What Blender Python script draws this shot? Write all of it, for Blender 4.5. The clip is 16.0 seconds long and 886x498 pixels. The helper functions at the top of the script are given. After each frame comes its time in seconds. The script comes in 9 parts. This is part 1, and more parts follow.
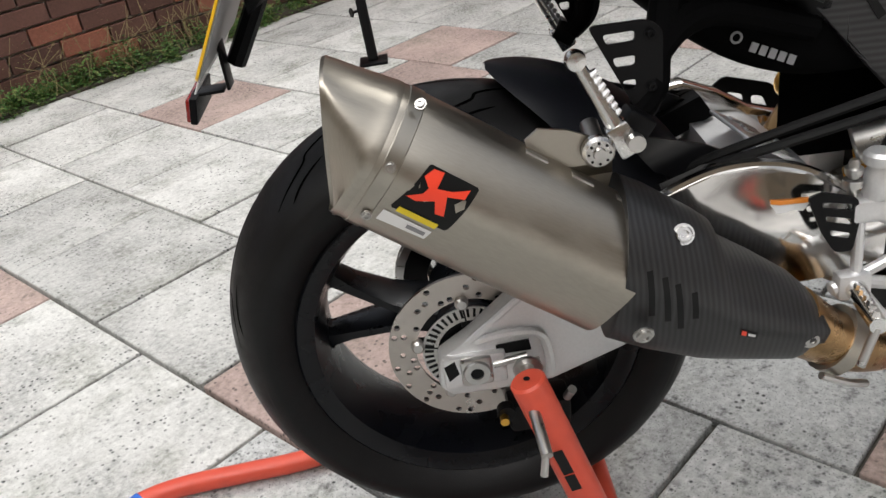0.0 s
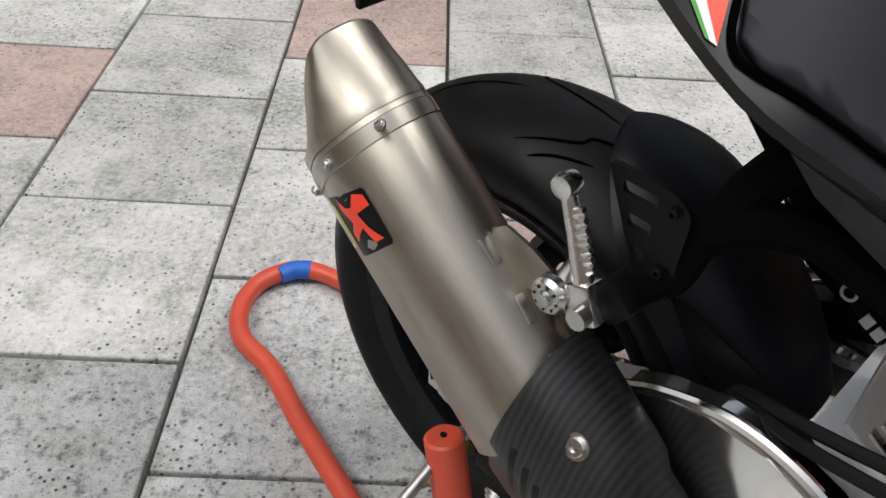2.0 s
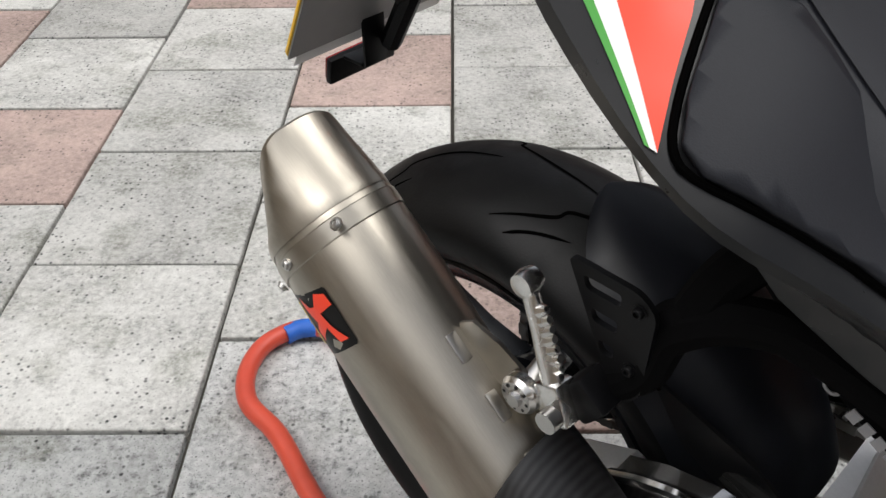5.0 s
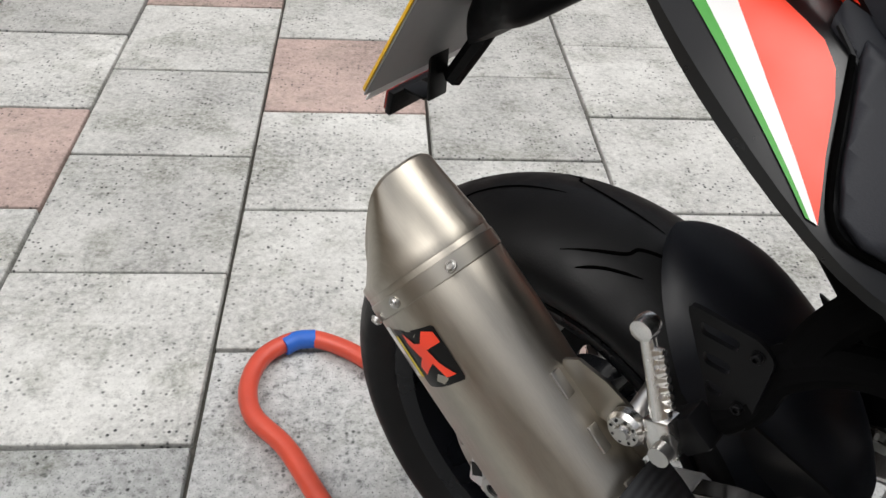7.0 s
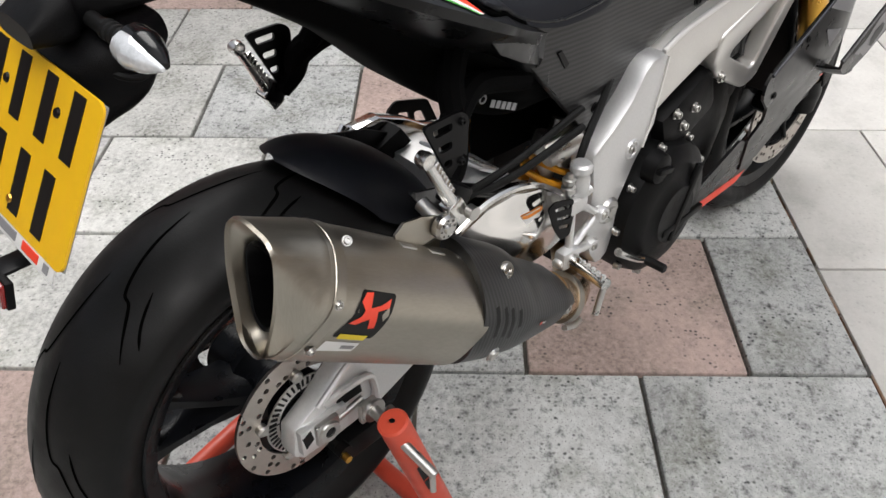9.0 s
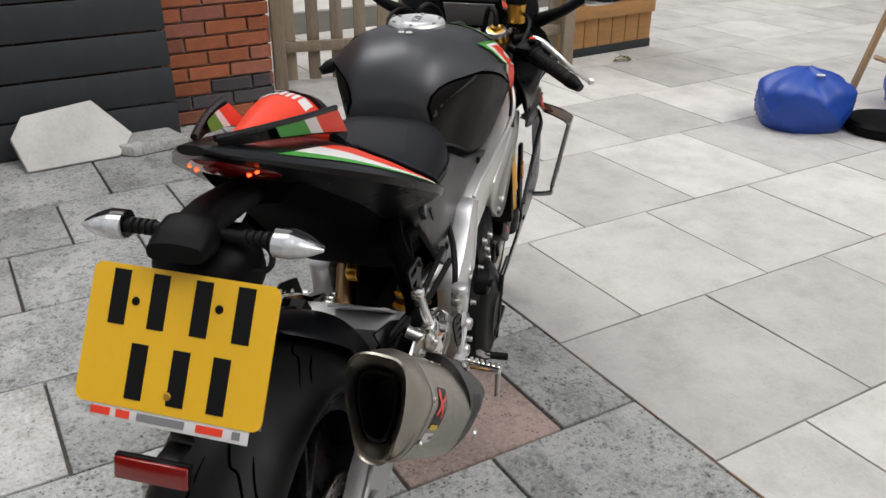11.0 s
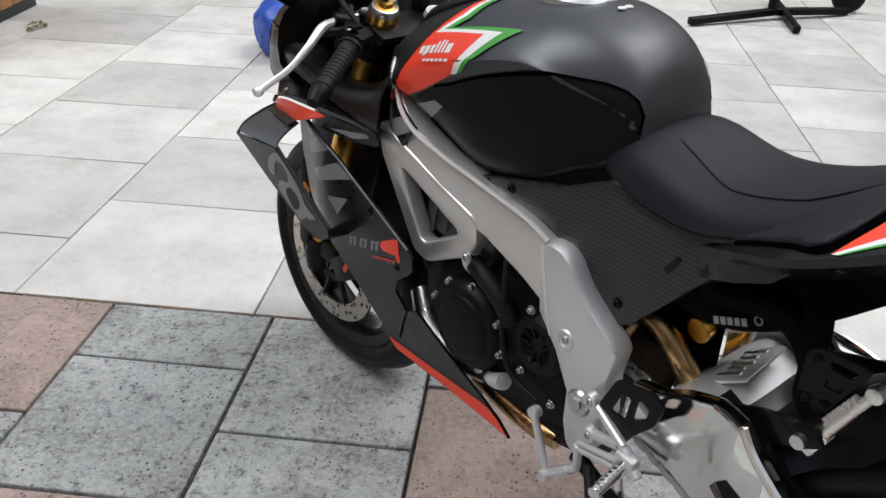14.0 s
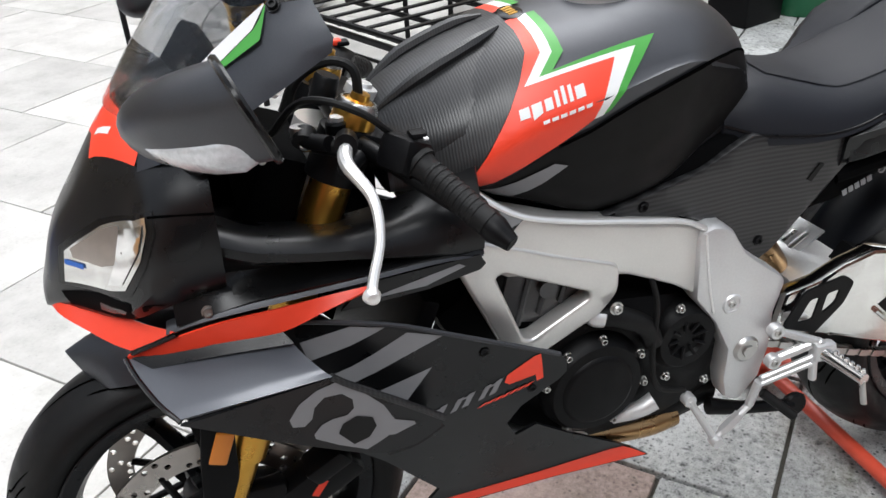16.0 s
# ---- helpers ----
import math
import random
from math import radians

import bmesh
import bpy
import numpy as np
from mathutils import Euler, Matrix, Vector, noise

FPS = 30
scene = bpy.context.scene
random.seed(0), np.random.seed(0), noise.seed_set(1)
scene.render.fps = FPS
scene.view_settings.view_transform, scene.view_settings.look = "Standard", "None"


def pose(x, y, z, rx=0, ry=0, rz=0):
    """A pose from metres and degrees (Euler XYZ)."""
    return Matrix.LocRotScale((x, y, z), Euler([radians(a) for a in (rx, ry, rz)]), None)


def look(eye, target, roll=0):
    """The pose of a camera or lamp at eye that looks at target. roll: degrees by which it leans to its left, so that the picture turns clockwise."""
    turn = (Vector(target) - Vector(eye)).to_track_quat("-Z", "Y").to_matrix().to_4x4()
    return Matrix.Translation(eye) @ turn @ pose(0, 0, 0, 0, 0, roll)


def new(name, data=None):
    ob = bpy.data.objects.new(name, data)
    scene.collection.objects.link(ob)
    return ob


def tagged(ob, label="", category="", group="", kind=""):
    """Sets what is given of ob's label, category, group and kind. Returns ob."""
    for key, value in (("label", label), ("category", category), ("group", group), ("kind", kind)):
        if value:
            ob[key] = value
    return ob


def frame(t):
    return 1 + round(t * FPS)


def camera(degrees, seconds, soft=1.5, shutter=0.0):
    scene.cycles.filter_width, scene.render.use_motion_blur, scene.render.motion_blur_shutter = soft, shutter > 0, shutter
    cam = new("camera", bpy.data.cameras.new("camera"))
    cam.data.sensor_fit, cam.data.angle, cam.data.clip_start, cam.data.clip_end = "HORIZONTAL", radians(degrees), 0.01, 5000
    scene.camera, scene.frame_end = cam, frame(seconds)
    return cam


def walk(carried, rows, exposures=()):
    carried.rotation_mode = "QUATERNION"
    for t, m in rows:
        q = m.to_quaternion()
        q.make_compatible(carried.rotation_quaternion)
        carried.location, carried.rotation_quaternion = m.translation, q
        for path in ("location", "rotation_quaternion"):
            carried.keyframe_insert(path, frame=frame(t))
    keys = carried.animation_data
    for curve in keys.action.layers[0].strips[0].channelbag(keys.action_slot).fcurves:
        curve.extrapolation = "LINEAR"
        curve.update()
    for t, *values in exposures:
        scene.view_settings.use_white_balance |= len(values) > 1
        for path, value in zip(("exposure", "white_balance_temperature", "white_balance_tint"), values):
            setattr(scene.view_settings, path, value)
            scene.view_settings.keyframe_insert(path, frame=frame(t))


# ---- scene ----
cam = camera(54.7, 16.0)
PATH = [
    (0, (-0.007, -1.009, 1.03), (-0.028, 0.743, 0.065), -9.3),
    (0.5, (0.058, -1.004, 1.115), (-0.027, 0.621, -0.047), -7.2),
    (1, (0.146, -0.926, 1.16), (-0.028, 0.657, -0.05), -0.0),
    (1.5, (0.347, -0.779, 1.134), (-0.39, 0.636, -0.072), -1.2),
    (2, (0.429, -0.646, 1.134), (-0.609, 0.489, -0.145), 4.0),
    (2.5, (0.412, -0.594, 1.174), (-0.716, 0.483, -0.077), 0.1),
    (3, (0.415, -0.581, 1.184), (-0.758, 0.468, -0.05), -3.0),
    (3.5, (0.421, -0.572, 1.176), (-0.731, 0.494, -0.063), -2.7),
    (4, (0.422, -0.565, 1.175), (-0.72, 0.508, -0.068), -1.9),
    (4.5, (0.422, -0.563, 1.169), (-0.704, 0.523, -0.077), -1.4),
    (4.7, (0.426, -0.563, 1.166), (-0.693, 0.53, -0.082), -1.3),
    (6.8, (0.392, -0.626, 1.209), (-0.656, 0.517, -0.054), 2.5),
    (7, (0.312, -0.672, 1.217), (-0.652, 0.548, -0.041), 4.1),
    (7.5, (0.158, -0.727, 1.23), (-0.436, 0.718, -0.018), 1.2),
    (8, (-0.007, -0.724, 1.242), (0.051, 0.82, -0.027), -2.5),
    (8.5, (-0.223, -0.746, 1.245), (0.562, 0.574, -0.037), 0.8),
    (9, (-0.422, -0.791, 1.294), (0.68, 0.315, 0.043), -0.1),
    (9.5, (-0.635, -0.748, 1.39), (0.769, 0.167, 0.299), 1.0),
    (9.7, (-0.697, -0.736, 1.427), (0.791, 0.132, 0.412), 1.4),
    (11.8, (-1.152, -0.183, 1.384), (0.625, -0.083, 0.473), 0.3),
    (12, (-1.195, -0.069, 1.387), (0.577, -0.069, 0.46), 0.9),
    (12.5, (-1.114, 0.311, 1.395), (0.628, 0.068, 0.443), -3.0),
    (13, (-0.84, 0.551, 1.364), (0.822, -0.014, 0.406), 0.6),
    (13.2, (-0.744, 0.63, 1.375), (0.901, -0.006, 0.433), 0.4),
    (13.5, (-0.5, 0.807, 1.359), (1.029, -0.05, 0.394), 0.0),
    (14, (-0.101, 1.007, 1.34), (1.226, -0.123, 0.359), 2.0),
    (14.5, (0.296, 1.061, 1.332), (1.368, -0.325, 0.369), 2.4),
    (15, (0.628, 1.118, 1.336), (1.219, -0.535, 0.377), -1.7),
    (15.5, (0.971, 1.051, 1.31), (1.017, -0.697, 0.34), -5.5),
    (16, (1.382, 1.074, 1.325), (0.855, -0.577, 0.327), -1.5),
]
walk(cam, [(t, look(eye, target, roll)) for t, eye, target, roll in PATH],
     [(0, 0.65, 6500, 10), (1.0, 0.45, 6450, 10), (2.0, 0.4, 6450, 10), (3.5, 0.47, 6500, 10), (7, 0.45, 6500, 10), (8.0, 0.45, 6500, 10), (8.5, 0.6, 6500, 10), (9.0, 0.65, 6500, 10), (9.7, 0.55, 6500, 10), (12.0, 0.15, 6500, 10), (13.0, 0.25, 6450, 10), (14.0, 0.5, 6250, 9), (14.5, 0.62, 6200, 9), (15.0, 0.76, 6200, 9), (16.0, 0.92, 6200, 9)])

from mathutils.bvhtree import BVHTree

# ---- light: an overcast sky ----
world = bpy.data.worlds.new("sky")
scene.world = world
world.use_nodes = True
wn = world.node_tree.nodes
sky = wn.new("ShaderNodeTexSky")
sky.sky_type = "NISHITA"
sky.sun_disc = False
sky.sun_elevation, sky.sun_rotation = radians(58), radians(200)
sky.air_density, sky.dust_density, sky.ozone_density = 1.0, 4.0, 1.0
bw = wn.new("ShaderNodeRGBToBW")
mixw = wn.new("ShaderNodeMix")
mixw.data_type = "RGBA"
mixw.inputs[0].default_value = 0.8
world.node_tree.links.new(sky.outputs[0], bw.inputs[0])
world.node_tree.links.new(sky.outputs[0], mixw.inputs[6])
world.node_tree.links.new(bw.outputs[0], mixw.inputs[7])
world.node_tree.links.new(mixw.outputs[2], wn["Background"].inputs[0])
wn["Background"].inputs[1].default_value = 0.15
sun = new("sun", bpy.data.lights.new("sun", "SUN"))
sun.data.energy, sun.data.angle, sun.data.color = 1.3, radians(35), (1.0, 0.98, 0.95)
sun.matrix_world = look((0.8, 1.1, 2.5), (0, 0, 0))


# ---- materials ----
def mat(name, color, rough=0.5, metal=0.0, grain=0.0, scale=60.0, bump=0.0, bump_scale=200.0, vary=0.0, coat=0.0,
        stretch=(1, 1, 1), spec=0.5, second=None, patch=4.0, rvar=0.0, per_object=0.0, emit=0.0):
    """A procedural surface: base colour with fine grain, larger patches, roughness variation and fine relief."""
    m = bpy.data.materials.new(name)
    m.use_nodes = True
    nt = m.node_tree
    n, l = nt.nodes, nt.links
    b = n["Principled BSDF"]
    b.inputs["Roughness"].default_value = rough
    b.inputs["Metallic"].default_value = metal
    b.inputs["Specular IOR Level"].default_value = spec
    b.inputs["Coat Weight"].default_value = coat
    b.inputs["Coat Roughness"].default_value = 0.12
    b.inputs["Base Color"].default_value = (*color, 1)
    if emit:
        b.inputs["Emission Color"].default_value = (*color, 1)
        b.inputs["Emission Strength"].default_value = emit
    tc = n.new("ShaderNodeTexCoord")
    mp = n.new("ShaderNodeMapping")
    mp.inputs["Scale"].default_value = stretch
    l.new(tc.outputs["Object"], mp.inputs[0])
    last = None
    if grain or vary or per_object:
        hsv = n.new("ShaderNodeHueSaturation")
        hsv.inputs["Color"].default_value = (*color, 1)
        fine = n.new("ShaderNodeTexNoise")
        fine.inputs["Scale"].default_value, fine.inputs["Detail"].default_value = scale, 4
        big = n.new("ShaderNodeTexNoise")
        big.inputs["Scale"].default_value, big.inputs["Detail"].default_value = patch, 3
        l.new(mp.outputs[0], fine.inputs[0])
        l.new(mp.outputs[0], big.inputs[0])
        a = n.new("ShaderNodeMath")
        a.operation = "MULTIPLY_ADD"
        l.new(fine.outputs[0], a.inputs[0])
        a.inputs[1].default_value, a.inputs[2].default_value = 2 * grain, 1 - grain - vary - per_object / 2
        c = n.new("ShaderNodeMath")
        c.operation = "MULTIPLY_ADD"
        l.new(big.outputs[0], c.inputs[0])
        c.inputs[1].default_value = 2 * vary
        l.new(a.outputs[0], c.inputs[2])
        oi = n.new("ShaderNodeObjectInfo")
        d = n.new("ShaderNodeMath")
        d.operation = "MULTIPLY_ADD"
        l.new(oi.outputs["Random"], d.inputs[0])
        d.inputs[1].default_value = per_object
        l.new(c.outputs[0], d.inputs[2])
        l.new(d.outputs[0], hsv.inputs["Value"])
        if second:
            mx = n.new("ShaderNodeMix")
            mx.data_type = "RGBA"
            ramp = n.new("ShaderNodeMapRange")
            ramp.inputs[1].default_value, ramp.inputs[2].default_value = 0.45, 0.62
            l.new(big.outputs[0], ramp.inputs[0])
            l.new(ramp.outputs[0], mx.inputs[0])
            mx.inputs[6].default_value, mx.inputs[7].default_value = (*color, 1), (*second, 1)
            l.new(mx.outputs[2], hsv.inputs["Color"])
        l.new(hsv.outputs[0], b.inputs["Base Color"])
        last = hsv
    if rvar:
        rn = n.new("ShaderNodeTexNoise")
        rn.inputs["Scale"].default_value, rn.inputs["Detail"].default_value = 25, 5
        l.new(mp.outputs[0], rn.inputs[0])
        rr = n.new("ShaderNodeMapRange")
        rr.inputs[1].default_value, rr.inputs[2].default_value = 0.3, 0.7
        rr.inputs[3].default_value, rr.inputs[4].default_value = max(rough - rvar, 0.02), min(rough + rvar, 1)
        l.new(rn.outputs[0], rr.inputs[0])
        l.new(rr.outputs[0], b.inputs["Roughness"])
    if bump:
        bn = n.new("ShaderNodeTexNoise")
        bn.inputs["Scale"].default_value, bn.inputs["Detail"].default_value = bump_scale, 3
        l.new(mp.outputs[0], bn.inputs[0])
        bp = n.new("ShaderNodeBump")
        bp.inputs["Strength"].default_value, bp.inputs["Distance"].default_value = bump, 0.002
        l.new(bn.outputs[0], bp.inputs["Height"])
        l.new(bp.outputs[0], b.inputs["Normal"])
    return m


def slab_mat(name, color, stain, pits, mottle=0.35):
    """Cast concrete paving: pale patches, grey-green staining, dark pits where the aggregate has worn out."""
    m = bpy.data.materials.new(name)
    m.use_nodes = True
    n, l = m.node_tree.nodes, m.node_tree.links
    b = n["Principled BSDF"]
    b.inputs["Roughness"].default_value = 0.88
    b.inputs["Specular IOR Level"].default_value = 0.3
    tc = n.new("ShaderNodeTexCoord")
    oi = n.new("ShaderNodeObjectInfo")
    sh = n.new("ShaderNodeVectorMath")
    sh.operation = "MULTIPLY_ADD"
    cx = n.new("ShaderNodeCombineXYZ")
    l.new(oi.outputs["Random"], cx.inputs[0])
    l.new(oi.outputs["Random"], cx.inputs[1])
    l.new(cx.outputs[0], sh.inputs[0])
    sh.inputs[1].default_value = (37, 53, 0)
    l.new(tc.outputs["Object"], sh.inputs[2])

    def noise_node(scale, detail=4, rough=0.5):
        q = n.new("ShaderNodeTexNoise")
        q.inputs["Scale"].default_value, q.inputs["Detail"].default_value, q.inputs["Roughness"].default_value = scale, detail, rough
        l.new(sh.outputs[0], q.inputs[0])
        return q.outputs[0]

    def rng(src, a, z, lo=0.0, hi=1.0):
        q = n.new("ShaderNodeMapRange")
        q.inputs[1].default_value, q.inputs[2].default_value, q.inputs[3].default_value, q.inputs[4].default_value = a, z, lo, hi
        l.new(src, q.inputs[0])
        return q.outputs[0]

    def mixc(fac, a, z):
        q = n.new("ShaderNodeMix")
        q.data_type = "RGBA"
        l.new(fac, q.inputs[0])
        for k, v in ((6, a), (7, z)):
            if isinstance(v, tuple):
                q.inputs[k].default_value = (*v, 1)
            else:
                l.new(v, q.inputs[k])
        return q.outputs[2]

    def mul(a, z):
        q = n.new("ShaderNodeMath")
        q.operation = "MULTIPLY"
        l.new(a, q.inputs[0])
        if isinstance(z, float):
            q.inputs[1].default_value = z
        else:
            l.new(z, q.inputs[1])
        return q.outputs[0]

    dark = tuple(c * (0.50 if mottle > 0.1 else 0.78) for c in color)
    col = mixc(rng(noise_node(3.2, 6, 0.62), 0.36, 0.68), color, dark)
    col = mixc(mul(rng(noise_node(5.0, 5, 0.65), 0.5, 0.72), stain), col, (0.13, 0.135, 0.10))
    col = mixc(mul(rng(noise_node(26, 6, 0.75), 0.52, 0.66), mottle), col, (0.045, 0.047, 0.047))
    col = mixc(rng(noise_node(70, 4, 0.7), 0.38, 0.72, 0.0, 0.62 if mottle > 0.1 else 0.16), col, tuple(min(1, c * 1.35) for c in color))
    col = mixc(mul(rng(noise_node(260, 2, 0.5), 0.60, 0.72), mottle), col, (0.06, 0.06, 0.058))
    vor = n.new("ShaderNodeTexVoronoi")
    vor.inputs["Scale"].default_value = 95
    l.new(sh.outputs[0], vor.inputs["Vector"])
    sep = n.new("ShaderNodeSeparateColor")
    l.new(vor.outputs["Color"], sep.inputs[0])
    pit = mul(rng(vor.outputs["Distance"], 0.18, 0.42, 1.0, 0.0), rng(sep.outputs[0], 0.66, 0.78))
    pit = mul(pit, rng(noise_node(6, 3), 0.36, 0.62, 0.2, 1.0))
    col = mixc(mul(pit, pits), col, (0.035, 0.037, 0.038))
    hsv = n.new("ShaderNodeHueSaturation")
    l.new(col, hsv.inputs["Color"])
    l.new(rng(oi.outputs["Random"], 0, 1, 0.84, 1.12), hsv.inputs["Value"])
    l.new(hsv.outputs[0], b.inputs["Base Color"])
    bp = n.new("ShaderNodeBump")
    bp.inputs["Strength"].default_value, bp.inputs["Distance"].default_value = 0.5, 0.002
    l.new(noise_node(120, 5, 0.7), bp.inputs["Height"])
    l.new(bp.outputs[0], b.inputs["Normal"])
    return m


def carbon_mat(name, rough=0.32, size=300.0, light=0.075, way="DIAGONAL"):
    """Twill-woven carbon fibre under a satin lacquer."""
    m = bpy.data.materials.new(name)
    m.use_nodes = True
    n, l = m.node_tree.nodes, m.node_tree.links
    b = n["Principled BSDF"]
    b.inputs["Roughness"].default_value = rough
    b.inputs["Coat Weight"].default_value = 0.15
    b.inputs["Coat Roughness"].default_value = 0.3
    tc = n.new("ShaderNodeTexCoord")
    wv = n.new("ShaderNodeTexWave")
    wv.wave_type, wv.bands_direction = "BANDS", way
    wv.inputs["Scale"].default_value, wv.inputs["Distortion"].default_value = size / 6, 1.2
    l.new(tc.outputs["Object"], wv.inputs[0])
    w2 = n.new("ShaderNodeTexNoise")
    w2.inputs["Scale"].default_value = 18
    l.new(tc.outputs["Object"], w2.inputs[0])
    mx = n.new("ShaderNodeMix")
    mx.data_type = "RGBA"
    l.new(wv.outputs[0], mx.inputs[0])
    mx.inputs[6].default_value, mx.inputs[7].default_value = (0.006, 0.006, 0.0065, 1), (light, light, light * 1.04, 1)
    l.new(mx.outputs[2], b.inputs["Base Color"])
    rr = n.new("ShaderNodeMapRange")
    rr.inputs[3].default_value, rr.inputs[4].default_value = rough - 0.06, rough + 0.1
    l.new(w2.outputs[0], rr.inputs[0])
    l.new(rr.outputs[0], b.inputs["Roughness"])
    bp = n.new("ShaderNodeBump")
    bp.inputs["Strength"].default_value, bp.inputs["Distance"].default_value = 0.25, 0.0006
    l.new(wv.outputs[0], bp.inputs["Height"])
    l.new(bp.outputs[0], b.inputs["Normal"])
    return m


def glass_mat(name, color, rough=0.03, ior=1.45, alpha=0.35):
    m = bpy.data.materials.new(name)
    m.use_nodes = True
    b = m.node_tree.nodes["Principled BSDF"]
    b.inputs["Base Color"].default_value = (*color, 1)
    b.inputs["Roughness"].default_value = rough
    b.inputs["IOR"].default_value = ior
    b.inputs["Transmission Weight"].default_value = 1.0
    return m


SLAB_GREY = slab_mat("grey_concrete_slab", (0.54, 0.54, 0.515), 0.9, 1.0, 0.42)
SLAB_STAINED = slab_mat("stained_concrete_slab", (0.49, 0.50, 0.49), 1.0, 1.0, 0.95)
SLAB_PINK = slab_mat("pink_concrete_slab", (0.45, 0.345, 0.31), 0.6, 0.9, 0.35)
SLAB_PALE = slab_mat("pale_concrete_slab", (0.615, 0.602, 0.575), 0.22, 0.15, 0.06)
JOINT = mat("joint_grit", (0.10, 0.094, 0.08), 0.95, grain=0.5, scale=150, vary=0.3, bump=0.6)
BRICK = mat("red_brick", (0.27, 0.10, 0.065), 0.9, grain=0.35, scale=90, vary=0.25, bump=0.6, patch=9, per_object=0.5)
BRICK_ORANGE = mat("orange_brick", (0.32, 0.10, 0.045), 0.9, grain=0.3, scale=90, vary=0.3, bump=0.6, patch=9, per_object=0.4)
BRICK_BROWN = mat("brown_brick", (0.115, 0.055, 0.042), 0.9, grain=0.35, scale=90, vary=0.3, bump=0.6, patch=9, per_object=0.5)
EDGE_GRIT = mat("orange_crumbled_mortar", (0.20, 0.115, 0.07), 0.95, grain=0.5, scale=120, vary=0.6, bump=0.7, patch=8, second=(0.13, 0.12, 0.10))
BRICK_DARK = mat("blue_brick", (0.07, 0.06, 0.065), 0.85, grain=0.3, scale=90, vary=0.25, bump=0.5, per_object=0.4)
MORTAR = mat("mortar", (0.36, 0.33, 0.29), 0.95, grain=0.3, scale=120, vary=0.2, bump=0.6)
FENCE_WOOD = mat("weathered_fence_wood", (0.27, 0.22, 0.16), 0.85, grain=0.4, scale=40, vary=0.3, bump=0.5, stretch=(6, 6, 0.6), per_object=0.3)
GATE_WOOD = mat("orange_stained_timber", (0.42, 0.22, 0.08), 0.7, grain=0.3, scale=30, vary=0.2, bump=0.3, stretch=(1, 1, 8))
PALE_WOOD = mat("pale_planed_wood", (0.50, 0.34, 0.19), 0.6, grain=0.2, scale=30, vary=0.15, stretch=(5, 5, 0.5))
BLACK_SATIN = mat("satin_black_paint", (0.0045, 0.0046, 0.0052), 0.30, grain=0.1, scale=500, vary=0.08, rvar=0.05, spec=0.42)
KNEE_BLACK = mat("dull_black_tank_paint", (0.0055, 0.005, 0.0048), 0.48, grain=0.1, scale=500, vary=0.08, rvar=0.05, spec=0.14)
GREY_SATIN = mat("dark_graphite_paint", (0.070, 0.072, 0.079), 0.38, metal=0.6, grain=0.12, scale=600, vary=0.06, rvar=0.05)
HUGGER_BLACK = mat("soft_black_mudguard", (0.012, 0.0138, 0.019), 0.40, grain=0.1, scale=500, vary=0.08, rvar=0.05, spec=0.45)
BLACK_GLOSS = mat("gloss_black_plastic", (0.005, 0.005, 0.0055), 0.22, rvar=0.06, coat=0.2, grain=0.05, spec=0.22)
BLACK_PLASTIC = mat("grained_black_plastic", (0.0025, 0.0025, 0.003), 0.5, bump=0.25, bump_scale=600, grain=0.15, scale=300, vary=0.1, spec=0.14)
BLACK_METAL = mat("black_anodised_metal", (0.004, 0.004, 0.0045), 0.42, metal=0.1, rvar=0.08, grain=0.1, spec=0.18)
RIM_BLACK = mat("wheel_rim_black", (0.003, 0.0035, 0.005), 0.30, rvar=0.08, grain=0.1, spec=0.30)
ENGINE_BLACK = mat("engine_cover_black", (0.003, 0.003, 0.0033), 0.48, metal=0.1, rvar=0.08, grain=0.2, scale=300, bump=0.15, bump_scale=500, spec=0.18)
ENGINE_GREY = mat("grey_cast_engine", (0.11, 0.11, 0.112), 0.5, metal=0.6, grain=0.12, scale=200, vary=0.1, rvar=0.06, bump=0.1, bump_scale=500)
RUBBER = mat("tyre_rubber", (0.0045, 0.0045, 0.0048), 0.5, grain=0.2, scale=200, vary=0.35, patch=7, rvar=0.10, bump=0.12, bump_scale=400, spec=0.24)
SOFT_RUBBER = mat("soft_black_rubber", (0.0045, 0.0045, 0.0045), 0.6, grain=0.1, spec=0.28)
SEAT_VINYL = mat("seat_textile", (0.012, 0.0132, 0.0175), 0.55, grain=0.2, scale=500, vary=0.06, bump=0.12, bump_scale=900, spec=0.26)
TITANIUM = mat("brushed_titanium", (0.425, 0.392, 0.335), 0.36, metal=1.0, grain=0.10, scale=90, vary=0.08, rvar=0.06, stretch=(1, 12, 1), bump=0.03, bump_scale=300)
TITANIUM_PLAIN = mat("titanium_bracket", (0.43, 0.40, 0.345), 0.33, metal=1.0, grain=0.08, vary=0.06, rvar=0.06)
PIPE_GOLD = mat("heat_tinted_pipe", (0.40, 0.25, 0.12), 0.28, metal=1.0, grain=0.15, scale=20, vary=0.25, patch=9, rvar=0.08)
ALU_PEG = mat("smooth_silver_aluminium", (0.74, 0.73, 0.71), 0.26, metal=1.0, grain=0.06, scale=250, vary=0.05, rvar=0.06)
ALU_CAST = mat("cast_silver_aluminium", (0.72, 0.72, 0.72), 0.42, metal=0.7, grain=0.08, scale=250, vary=0.06, rvar=0.06, bump=0.08, bump_scale=500)
ALU_FRAME = mat("satin_silver_frame", (0.74, 0.725, 0.70), 0.38, metal=0.75, grain=0.05, scale=300, vary=0.05, rvar=0.05)
